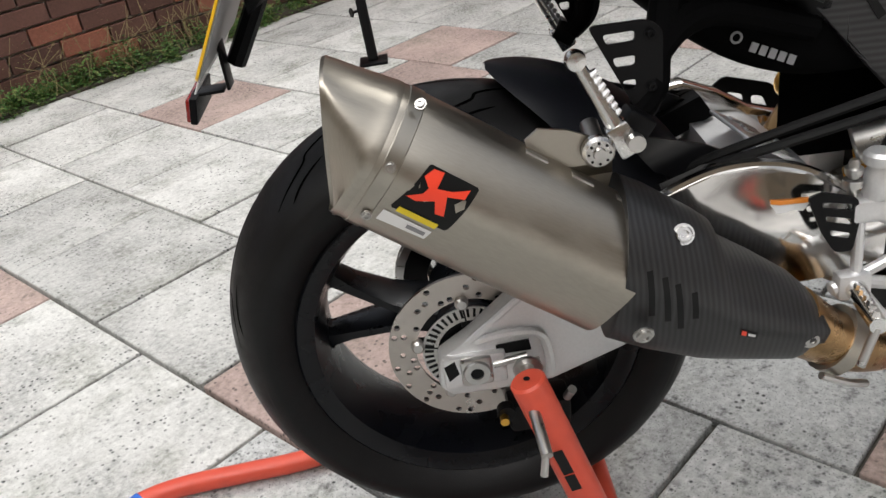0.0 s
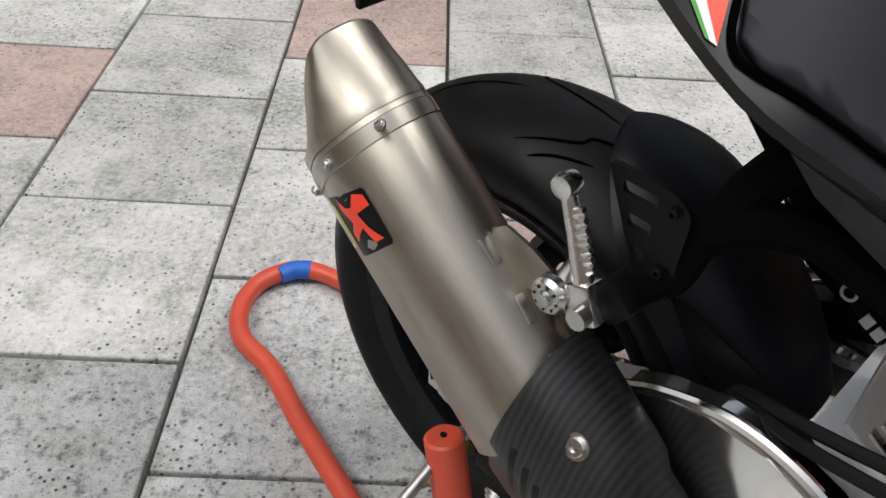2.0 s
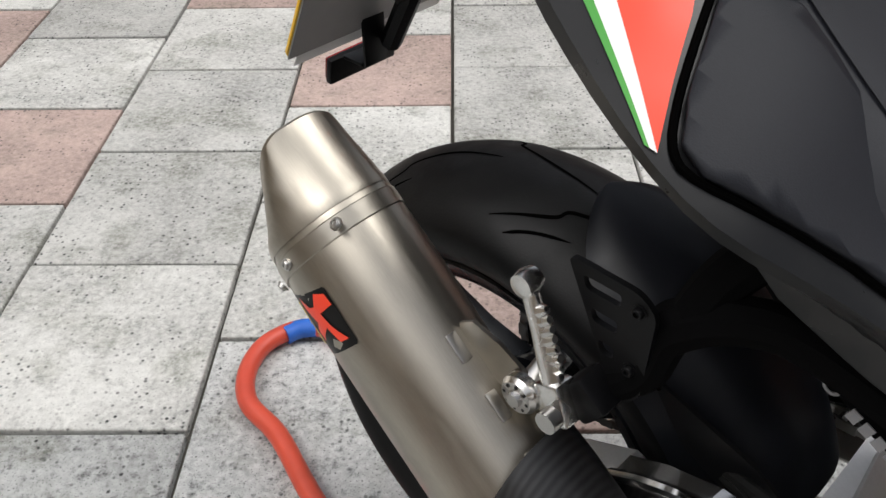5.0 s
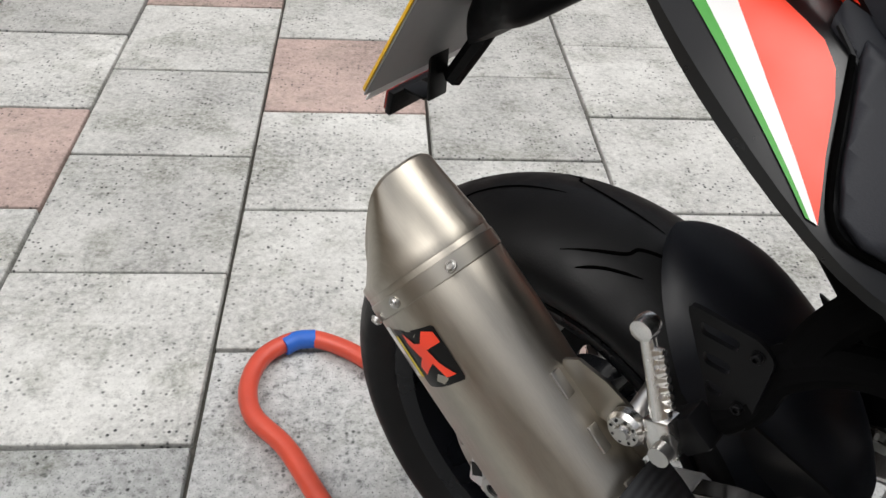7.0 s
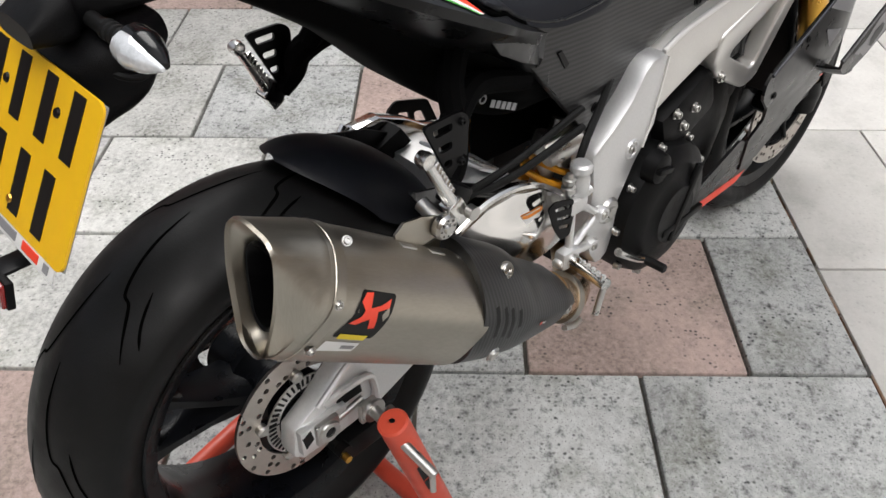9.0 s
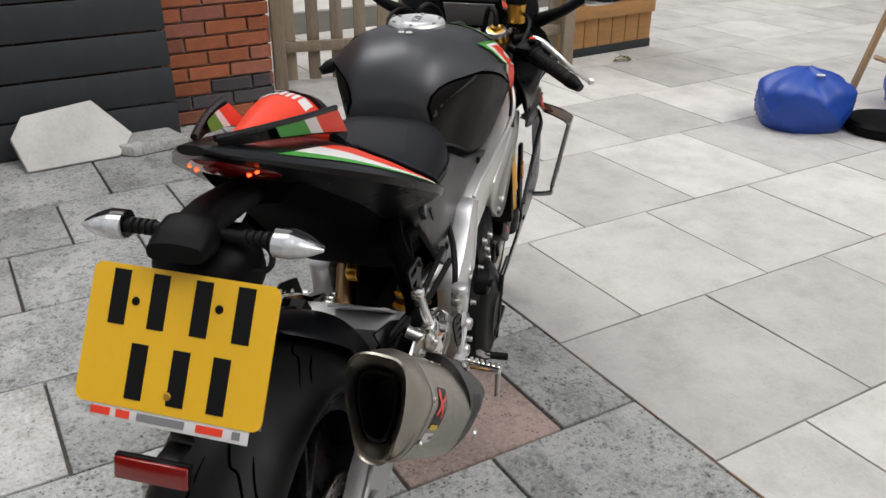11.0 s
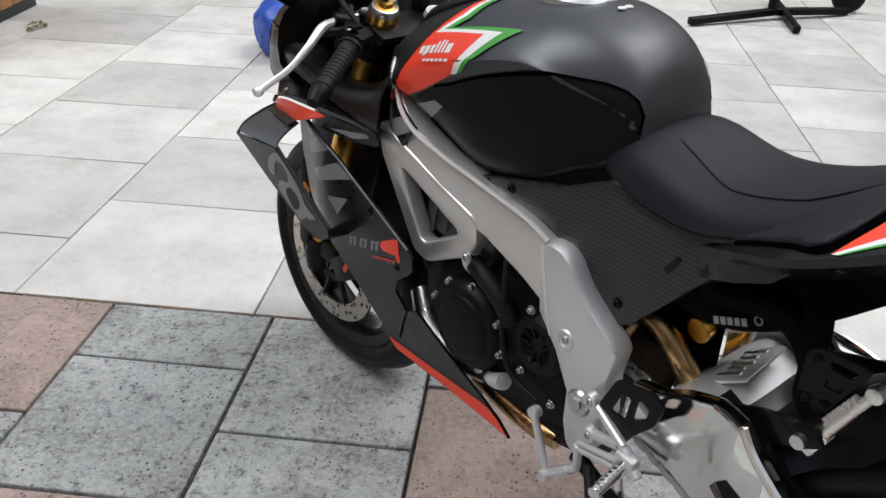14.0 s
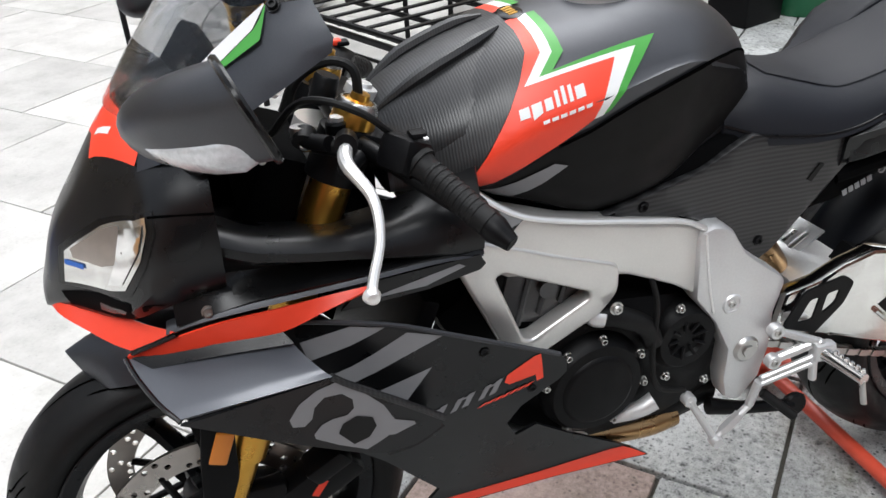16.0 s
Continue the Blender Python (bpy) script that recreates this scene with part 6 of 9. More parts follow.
        bolts = ((0.538, 0.506), (0.532, 0.444))
    else:
        bars = [((0.448, 0.184, 0.556), (0.532, 0.172, 0.492), 0.0065), ((0.448, 0.184, 0.556), (0.450, 0.186, 0.462), 0.0065), ((0.453, 0.186, 0.464), (0.532, 0.172, 0.492), 0.0065), ((0.453, 0.186, 0.458), (0.516, 0.176, 0.438), 0.008), ((0.420, 0.188, 0.450), (0.456, 0.186, 0.460), 0.009), ((0.456, 0.188, 0.446), (0.495, 0.184, 0.394), 0.007)]
        bolts = ((0.532, 0.492), (0.516, 0.438))
    fp = part("footrest_bracket", box((0.445, s * 0.188, 0.455), (0.040, 0.022, 0.034), 0.006), ALU_CAST, bike, "machined bright footrest bracket")
    for a, b, r in bars:
        part("bracket_bar", rod((a[0], s * a[1], a[2]), (b[0], s * b[1], b[2]), r, n=10, bevel=0.002), ALU_CAST, fp)
    for x, z in bolts:
        part("bracket_boss", lathe([(0.005, 0.0), (0.012, 0.0), (0.0135, -0.003), (0.0135, -0.014), (0.005, -0.014)], (0, 0, 0), n=20), ALU_CAST, fp).matrix_basis = Matrix.Translation((x, s * 0.186, z)) @ (Matrix.Identity(4) if s > 0 else pose(0, 0, 0, 0, 0, 180))
        part("bracket_bolt", hexbolt((x, s * 0.183, z), (0, s, 0), 0.0075, 0.005), STEEL, fp)
    peg = part("footrest", tube([(0.446, s * 0.194, 0.454), (0.442, s * 0.215, 0.454), (0.434, s * 0.272, 0.454)], [0.013, 0.011, 0.010], 12, 3), ALU_POLISHED, fp, "toothed rider footrest")
    for k in range(6):
        part("tooth", rod((0.441 - 0.0015 * k, s * (0.213 + 0.0105 * k), 0.460), (0.441 - 0.0015 * k, s * (0.213 + 0.0105 * k), 0.470), 0.0055, 0.003, 6), ALU_POLISHED, peg)
    part("peg_feeler", rod((0.434, s * 0.268, 0.450), (0.420, s * 0.270, 0.402), 0.005), STEEL, peg)
    if s < 0:
        part("pedal", tube([(0.575, s * 0.195, 0.40), (0.62, s * 0.20, 0.365), (0.655, s * 0.205, 0.345)], [0.008, 0.006, 0.006], 8), ALU_POLISHED, fp)
        part("pedal_tip", rod((0.655, s * 0.190, 0.345), (0.655, s * 0.245, 0.347), 0.0085, n=12, bevel=0.002), SOFT_RUBBER, fp)
    else:
        part("shift_lever", rod((0.552, 0.180, 0.406), (0.556, 0.172, 0.352), 0.0075, n=10), ALU_CAST, fp)
        part("shift_tip", rod((0.533, 0.170, 0.372), (0.486, 0.205, 0.335), 0.009, n=12, bevel=0.002), SOFT_RUBBER, fp, "black rubber shift lever tip")
    if s > 0:
        guard = part("heel_guard", holed_plate(rounded([(0.525, 0.508), (0.496, 0.572), (0.424, 0.592), (0.404, 0.577), (0.416, 0.538), (0.460, 0.486)], 0.008, 3), [rounded([(0.500, 0.512), (0.482, 0.555), (0.464, 0.558), (0.470, 0.515)], 0.006, 3), rounded([(0.452, 0.562), (0.428, 0.568), (0.432, 0.542), (0.456, 0.522)], 0.006, 3)], 0.178, 0.004), BLACK_METAL, bike, "black open heel guard")
    else:
        guard = part("heel_guard", holed_plate(rounded([(0.385, 0.574), (0.400, 0.580), (0.441, 0.568), (0.445, 0.539), (0.440, 0.502), (0.420, 0.502), (0.403, 0.529)], 0.006, 3), [rounded([(0.400 + 0.006 * k, 0.568 - 0.018 * k), (0.436, 0.561 - 0.018 * k), (0.436, 0.553 - 0.018 * k), (0.402 + 0.006 * k, 0.560 - 0.018 * k)], 0.003, 3) for k in range(3)], -0.192, 0.003), BLACK_METAL, bike, "black slotted heel guard")
part("shift_rod", join(rod((0.556, 0.172, 0.350), (0.618, 0.172, 0.292), 0.0065, n=10), rod((0.572, 0.172, 0.335), (0.604, 0.172, 0.305), 0.010, n=6), rod((0.618, 0.172, 0.292), (0.674, 0.160, 0.384), 0.007, n=10), lathe([(0, 0.166), (0.011, 0.166), (0.012, 0.162), (0.012, 0.15), (0, 0.15)], (0.674, 0, 0.384), n=14), lathe([(0, 0.186), (0.010, 0.186), (0.011, 0.182), (0.011, 0.168), (0, 0.168)], (0.618, 0, 0.292), n=14)), ALU_CAST, bike, "bright shift linkage with jointed rod")
part("side_stand", tube([(0.60, 0.120, 0.320), (0.555, 0.130, 0.312), (0.50, 0.132, 0.302), (0.43, 0.132, 0.292)], [0.016, 0.013, 0.011, 0.011], 12), BLACK_METAL, bike, "folded side stand")
part("stand_foot", lathe([(0, -0.006), (0.024, -0.006), (0.026, 0), (0.022, 0.006), (0, 0.006)], (0.424, 0.132, 0.291), n=16), BLACK_METAL, bike)

crank = part("crankcase", hull({1.02: [(0, 0.60), (0.09, 0.59), (0.12, 0.5), (0.10, 0.38), (0, 0.34)], 0.92: [(0, 0.62), (0.12, 0.60), (0.145, 0.48), (0.12, 0.33), (0, 0.29)], 0.72: [(0, 0.60), (0.12, 0.58), (0.14, 0.48), (0.12, 0.33), (0, 0.29)], 0.58: [(0, 0.56), (0.10, 0.54), (0.12, 0.46), (0.10, 0.36), (0, 0.33)]}), ENGINE_BLACK, bike, "black engine casing")
part("cylinder_front", box((1.00, 0, 0.60), (0.17, 0.25, 0.18), 0.02, m=pose(0, 0, 0, 0, 32, 0)), ENGINE_BLACK, crank)
head = part("cylinder_head", box((0.92, 0, 0.645), (0.19, 0.27, 0.13), 0.02, m=pose(0, 0, 0, 0, -12, 0)), ENGINE_GREY, crank, "grey ribbed cylinder head")
for k in range(4):
    part("head_rib", rod((0.99 - 0.035 * k, 0.137, 0.60 + 0.012 * k), (0.97 - 0.035 * k, 0.137, 0.69 + 0.008 * k), 0.005, n=6), ENGINE_GREY, head)
    part("head_rib", rod((0.99 - 0.035 * k, -0.137, 0.60 + 0.012 * k), (0.97 - 0.035 * k, -0.137, 0.69 + 0.008 * k), 0.005, n=6), ENGINE_GREY, head)
part("head_port", rod((0.945, 0.125, 0.655), (0.945, 0.146, 0.655), 0.014), ENGINE_GREY, head)
gen = part("generator_cover", lathe([(0, 0.176), (0.055, 0.176), (0.060, 0.174), (0.063, 0.170), (0.078, 0.168), (0.086, 0.160), (0.092, 0.14), (0.092, 0.11)], (0.860, 0, 0.465), n=44), ENGINE_BLACK, crank, "round black generator cover")
for a in (95, 150, 190, 245, 300, 15, 55):
    part("cover_bolt", hexbolt((0.860 + 0.091 * math.cos(radians(a)), 0.158, 0.465 + 0.085 * math.sin(radians(a))), (0, 1, 0), 0.006, 0.008), STEEL, gen)
sp = part("sprocket_cover", lathe([(0, 0.150), (0.030, 0.150), (0.034, 0.156), (0.050, 0.156), (0.056, 0.150), (0.062, 0.14), (0.062, 0.10)], (0.692, 0, 0.508), n=40), ENGINE_BLACK, crank, "ribbed black sprocket cover")
for k in range(9):
    a = 2 * math.pi * k / 9
    part("rib", rod((0.692 + 0.016 * math.cos(a), 0.152, 0.508 + 0.016 * math.sin(a)), (0.692 + 0.036 * math.cos(a), 0.156, 0.508 + 0.036 * math.sin(a)), 0.003, n=6), BLACK_METAL, sp)
for x, z in ((0.711, 0.571), (0.723, 0.442), (0.645, 0.416), (0.63, 0.53)):
    part("cover_bolt", hexbolt((x, 0.152, z), (0, 1, 0), 0.006, 0.006), STEEL, sp)
part("coolant_hose", tube([(0.862, 0.150, 0.592), (0.83, 0.158, 0.588), (0.78, 0.158, 0.560), (0.755, 0.150, 0.52)], 0.017, 14), SOFT_RUBBER, crank, "black coolant hose")
part("hose_spigot", tube([(0.875, 0.140, 0.612), (0.868, 0.150, 0.594), (0.852, 0.156, 0.590)], 0.016, 14), ALU_CAST, crank)
part("wiring", tube([(0.78, 0.15, 0.66), (0.765, 0.165, 0.60), (0.762, 0.165, 0.50), (0.74, 0.16, 0.43), (0.68, 0.15, 0.40)], 0.005, 8), SOFT_RUBBER, crank)
part("header_pipe", tube([(1.06, 0.10, 0.42), (0.99, 0.13, 0.375), (0.90, 0.12, 0.345), (0.80, 0.08, 0.33)], 0.024, 14), STEEL, bike, "bright steel header pipe")
part("starter_pipe", tube([(0.748, 0.165, 0.408), (0.775, 0.160, 0.392), (0.81, 0.140, 0.372)], [0.016, 0.014, 0.013], 14), ALU_CAST, crank)
part("collector", tube([(0.66, 0.10, 0.302), (0.72, 0.108, 0.302), (0.80, 0.105, 0.306), (0.88, 0.10, 0.315)], 0.022, 16), PIPE_GOLD, bike, "heat-tinted collector pipe")
part("sump", hull({0.90: [(0, 0.36), (0.08, 0.355), (0.10, 0.33), (0.08, 0.29), (0, 0.285)], 0.70: [(0, 0.36), (0.09, 0.355), (0.115, 0.33), (0.09, 0.275), (0, 0.27)], 0.58: [(0, 0.36), (0.09, 0.355), (0.11, 0.34), (0.09, 0.305), (0, 0.30)]}), ENGINE_BLACK, crank)
clutch = part("clutch_cover", lathe([(0, -0.205), (0.055, -0.205), (0.062, -0.200), (0.082, -0.196), (0.108, -0.190), (0.124, -0.178), (0.133, -0.15), (0.133, -0.10)], (0.735, 0, 0.402), n=48), ENGINE_BLACK, crank, "round black clutch cover")
part("clutch_rib", join(box((0.760, -0.203, 0.415), (0.016, 0.012, 0.15), 0.004, m=pose(0, 0, 0, 0, 25, 0)), box((0.765, -0.203, 0.375), (0.13, 0.010, 0.014), 0.003)), ENGINE_BLACK, clutch)
part("oil_filler", join(lathe([(0, -0.196), (0.020, -0.196), (0.026, -0.193), (0.028, -0.186), (0.030, -0.17)], (0.678, 0, 0.516), n=28), box((0.678, -0.198, 0.516), (0.044, 0.012, 0.011), 0.003, m=pose(0, 0, 0, 0, 15, 0))), ENGINE_BLACK, clutch)
for a in (20, 60, 100, 140, 175, 215, 255, 300, 340):
    part("cover_bolt", hexbolt((0.735 + 0.133 * math.cos(radians(a)), -0.165, 0.402 + 0.133 * math.sin(radians(a))), (0, -1, 0), 0.006, 0.009), STEEL, clutch)
part("side_case", box((0.80, -0.13, 0.56), (0.16, 0.07, 0.10), 0.02, m=pose(0, 0, 0, 0, -20, 0)), ENGINE_BLACK, crank)
for x, z in ((0.74, 0.585), (0.80, 0.575), (0.77, 0.552)):
    part("case_bolt", hexbolt((x, -0.168, z), (0, -1, 0), 0.007, 0.008), STEEL, crank)
part("radiator", box((1.17, 0, 0.56), (0.03, 0.30, 0.26), 0.008, m=pose(0, 0, 0, 0, -20, 0)), BLACK_PLASTIC, bike)

# ---- fork, front wheel, bars ----
F_SPOKES = [(radians(a + d * 0.35), radians(a + d)) for a in (200, 320, 80) for d in (-15, 15)]
front = wheel("front_wheel", FA, 0.300, 0.061, 0.050, bike, F_SPOKES, 0.045, 0.05, 8, 0.0036)
for s in (1, -1):
    fd = brake_disc(FA, 0.118, 0.160, s * 0.005, 52, "brake_disc", front, s * 0.066)
    part("disc_carrier", lathe([(0.045, s * 0.066), (0.058, s * 0.069), (0.062, s * 0.068), (0.062, s * 0.063), (0.045, s * 0.063), (0.045, s * 0.066)], (FA.x, 0, FA.z), n=32), BLACK_METAL, front)
    for k in range(8):
        a = 2 * math.pi * k / 8
        part("carrier_arm", rod((FA.x + 0.058 * math.cos(a), s * 0.066, FA.z + 0.058 * math.sin(a)), (FA.x + 0.122 * math.cos(a + 0.25), s * 0.067, FA.z + 0.122 * math.sin(a + 0.25)), 0.006, n=8), BLACK_METAL, front)
    top, low = Vector((1.208, s * 0.094, 0.935)), Vector((1.385, s * 0.104, 0.455))
    leg = part("fork_leg", rod(top, low, 0.0275, n=24), GOLD, bike, "gold anodised upside-down fork leg")
    part("fork_slider", rod(low, (1.414, s * 0.106, 0.37), 0.0215, n=20), GOLD, leg)
    part("fork_foot", join(tube([(1.412, s * 0.106, 0.385), (1.428, s * 0.103, 0.34), (1.440, s * 0.10, 0.29)], [0.027, 0.030, 0.024], 14), box((1.375, s * 0.105, 0.365), (0.07, 0.028, 0.05), 0.008)), BLACK_METAL, leg)
    part("fork_cap", lathe([(0, 0.030), (0.012, 0.030), (0.013, 0.022), (0.020, 0.020), (0.022, 0.012), (0.027, 0.010), (0.029, 0.004), (0.029, -0.01)], (0, 0, 0), "z", 28), GOLD, leg, "gold fork cap with a silver ring").matrix_basis = Matrix.Translation((1.203, s * 0.094, 0.940)) @ pose(0, 0, 0, 0, -21, 0)
    part("cap_ring", lathe([(0.0205, 0.020), (0.024, 0.019), (0.0285, 0.010), (0.0285, 0.008)], (0, 0, 0), "z", 28), STEEL, leg).matrix_basis = Matrix.Translation((1.203, s * 0.094, 0.941)) @ pose(0, 0, 0, 0, -21, 0)
    part("adjuster_wire", tube([(1.196, s * 0.094, 0.962), (1.200, s * 0.090, 0.998), (1.228, s * 0.075, 1.006), (1.262, s * 0.060, 0.985), (1.28, s * 0.05, 0.94)], 0.0065, 8), SOFT_RUBBER, leg)
    calf = part("brake_caliper", join(box((1.300, s * 0.096, 0.365), (0.125, 0.050, 0.060), 0.010, m=pose(0, 0, 0, 0, 35, 0)), box((1.285, s * 0.104, 0.405), (0.06, 0.05, 0.03), 0.006, m=pose(0, 0, 0, 0, 35, 0))), BLACK_METAL, bike, "black radial brake caliper")
    part("caliper_mark", moved(box((0, 0, 0), (0.030, 0.001, 0.010)), Matrix.Translation((1.300, s * 0.1215, 0.366)) @ pose(0, 0, 0, 0, 60, 0)), RED_DECAL, calf)
    # bars
    g0, g1 = Vector((1.152, s * 0.192, 0.912)), Vector((1.096, s * 0.284, 0.866))
    root = Vector((1.205, s * 0.125, 0.915))
    bar = part("handlebar", rod(root, g1, 0.0110), BLACK_METAL, bike, "black clip-on handlebar")
    d = (g1 - g0)
    grip = part("grip", tube([g0, g0 + d * 0.06, g0 + d * 0.14, g0 + d * 0.9, g0 + d * 0.97], [0.022, 0.022, 0.0165, 0.0165, 0.018], 16, 2), SOFT_RUBBER, bar, "ribbed black rubber grip")
    for k in range(9):
        part("grip_rib", lathe([(0.0162, -0.003), (0.0175, -0.002), (0.0175, 0.002), (0.0162, 0.003)], (0, 0, 0), "z", 16), SOFT_RUBBER, grip).matrix_basis = Matrix.Translation(g0 + d * (0.2 + 0.075 * k)) @ d.to_track_quat("Z", "Y").to_matrix().to_4x4()
    part("bar_end", tube([g0 + d * 0.97, g0 + d * 1.06, g0 + d * 1.2, g0 + d * 1.27], [0.017, 0.017, 0.012, 0.010], 14, 2), BLACK_METAL, bar)
    part("switch_block", join(box((1.165, s * 0.178, 0.918), (0.050, 0.050, 0.045), 0.010, m=pose(0, 0, 0, 0, -25, s * 30)), box((1.150, s * 0.185, 0.945), (0.02, 0.02, 0.008), 0.003)), BLACK_PLASTIC, bar)
    if s > 0:
        for k in range(3):
            part("switch_mark", box((1.152 - 0.004 * k, 0.180 + 0.010 * k, 0.9445), (0.005, 0.005, 0.002)), WHITE_DECAL, bar)
    else:
        part("kill_switch", box((1.160, -0.185, 0.947), (0.016, 0.014, 0.010), 0.003), RED_DECAL, bar, "red kill switch")
    lv = part("lever", tube([(1.232, s * 0.165, 0.935), (1.240, s * 0.195, 0.925), (1.222, s * 0.235, 0.900), (1.225, s * 0.270, 0.868), (1.245, s * 0.305, 0.838), (1.249, s * 0.316, 0.830)], [0.009, 0.009, 0.007, 0.006, 0.006, 0.006], 10), ALU_PALE, bar, "bright alloy lever with a ball end")
    part("lever_ball", lathe([(0, -0.0095), (0.007, -0.007), (0.0098, 0), (0.007, 0.007), (0, 0.0095)], (1.250, s * 0.318, 0.829), n=16), ALU_PALE, lv)
    part("lever_perch", join(rod((1.225, s * 0.135, 0.928), (1.235, s * 0.175, 0.938), 0.014), rod((1.25, s * 0.155, 0.935), (1.272, s * 0.125, 0.930), 0.010), rod((1.268, s * 0.118, 0.938), (1.274, s * 0.135, 0.932), 0.012)), BLACK_METAL, lv)
    part("perch_screw", lathe([(0, 0.012), (0.009, 0.012), (0.010, 0.0)], (1.275, s * 0.12, 0.935), "z", 14), STEEL, lv)
for s in (1, -1):
    part("bar_clamp", lathe([(0.028, -0.045), (0.036, -0.042), (0.037, 0.0), (0.036, 0.022), (0.028, 0.024)], (0, 0, 0), "z", 28), BLACK_METAL, bike).matrix_basis = Matrix.Translation((1.222, s * 0.094, 0.902)) @ pose(0, 0, 0, 0, -21, 0)
    part("cable_loop", tube([(1.165, s * 0.16, 0.93), (1.215, s * 0.17, 0.975), (1.27, s * 0.14, 0.985), (1.30, s * 0.09, 0.93)], 0.0045, 8), SOFT_RUBBER, bike)
part("head_clamp", box((1.165, 0, 0.893), (0.07, 0.15, 0.035), 0.012, m=pose(0, 0, 0, 0, -18, 0)), ALU_CAST, bike, "silver frame head")
triple = part("top_yoke", box((1.195, 0, 0.915), (0.075, 0.25, 0.022), 0.008, m=pose(0, 0, 0, 0, -21, 0)), BLACK_METAL, bike, "black top yoke")
part("stem_nut", lathe([(0, 0.018), (0.012, 0.018), (0.014, 0.013), (0.022, 0.012), (0.024, 0.0)], (0, 0, 0), "z", 28), ALU_CAST, triple).matrix_basis = Matrix.Translation((1.172, 0, 0.930)) @ pose(0, 0, 0, 0, -21, 0)
part("ignition", lathe([(0, 0.03), (0.016, 0.03), (0.018, 0.026), (0.018, -0.01)], (0, 0, 0), "z", 20), BLACK_METAL, triple).matrix_basis = Matrix.Translation((1.225, 0, 0.935)) @ pose(0, 0, 0, 0, -21, 0)
part("brake_fluid_pot", lathe([(0, 0.03), (0.022, 0.03), (0.024, 0.026), (0.022, 0.018), (0.021, -0.02), (0, -0.02)], (1.265, -0.13, 0.985), "z", 20), GOLD, bike, "brake fluid pot with a black lid")
part("pot_lid", lathe([(0, 0.048), (0.024, 0.046), (0.026, 0.040), (0.026, 0.028), (0, 0.028)], (1.265, -0.13, 0.985), "z", 20), BLACK_PLASTIC, bike)
part("head_tube", rod((1.225, 0, 0.90), (1.275, 0, 0.76), 0.04, n=20), ALU_FRAME, bike)
part("low_yoke", box((1.275, 0, 0.755), (0.07, 0.26, 0.035), 0.008, m=pose(0, 0, 0, 0, -21, 0)), BLACK_METAL, bike)
# ---- the motorcycle's front half is shifted and stretched to fit the camera's view ----
def fit_front_to_view(ob, chain):
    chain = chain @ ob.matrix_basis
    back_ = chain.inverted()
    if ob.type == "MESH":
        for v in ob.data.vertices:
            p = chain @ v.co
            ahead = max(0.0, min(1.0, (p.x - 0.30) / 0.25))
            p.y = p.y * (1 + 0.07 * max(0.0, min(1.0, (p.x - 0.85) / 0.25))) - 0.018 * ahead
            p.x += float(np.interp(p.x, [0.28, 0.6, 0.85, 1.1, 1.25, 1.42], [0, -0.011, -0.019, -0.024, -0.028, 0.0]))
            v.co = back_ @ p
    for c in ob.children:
        fit_front_to_view(c, chain)


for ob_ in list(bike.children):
    fit_front_to_view(ob_, Matrix.Identity(4))


# ---- fairing, screen, mirrors and mudguard, symmetric about the front's middle plane as fitted to the camera's view ----
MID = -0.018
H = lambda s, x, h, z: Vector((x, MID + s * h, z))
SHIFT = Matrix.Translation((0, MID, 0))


def sheet(s, rows, sub=4, thick=0.004):
    """A curved panel through rows of points, smoothed both ways, with thickness."""
    rows = [spline([H(s, *p) for p in r], 3) for r in rows]
    cols = [spline([r[k] for r in rows], sub) for k in range(len(rows[0]))]
    bm = loft([[c[i] for c in cols] for i in range(len(cols[0]))], caps=False, closed=False)
    bmesh.ops.recalc_face_normals(bm, faces=bm.faces)
    bmesh.ops.solidify(bm, geom=bm.faces[:], thickness=thick)
    return bm


LF = [(1.36, 0.706), (1.304, 0.721), (1.256, 0.720), (1.206, 0.713), (1.156, 0.696), (1.108, 0.674), (1.04, 0.643), (0.937, 0.596), (0.925, 0.582), (0.924, 0.562), (0.935, 0.547), (0.987, 0.505), (1.005, 0.47), (0.985, 0.43), (1.01, 0.385), (1.04, 0.325), (1.10, 0.335), (1.19, 0.45), (1.29, 0.55), (1.345, 0.645)]
BP = [(1.10, 0.333), (1.04, 0.323), (1.008, 0.383), (0.983, 0.428), (0.952, 0.444), (0.892, 0.398), (0.786, 0.326), (0.722, 0.276), (0.76, 0.279), (0.90, 0.283), (1.06, 0.280), (1.12, 0.30)]
lf_h = lambda x, z: 0.156 + 0.066 * min(1, max(0, (z - 0.30) / 0.26)) - 0.03 * max(0, (x - 1.22) / 0.1)
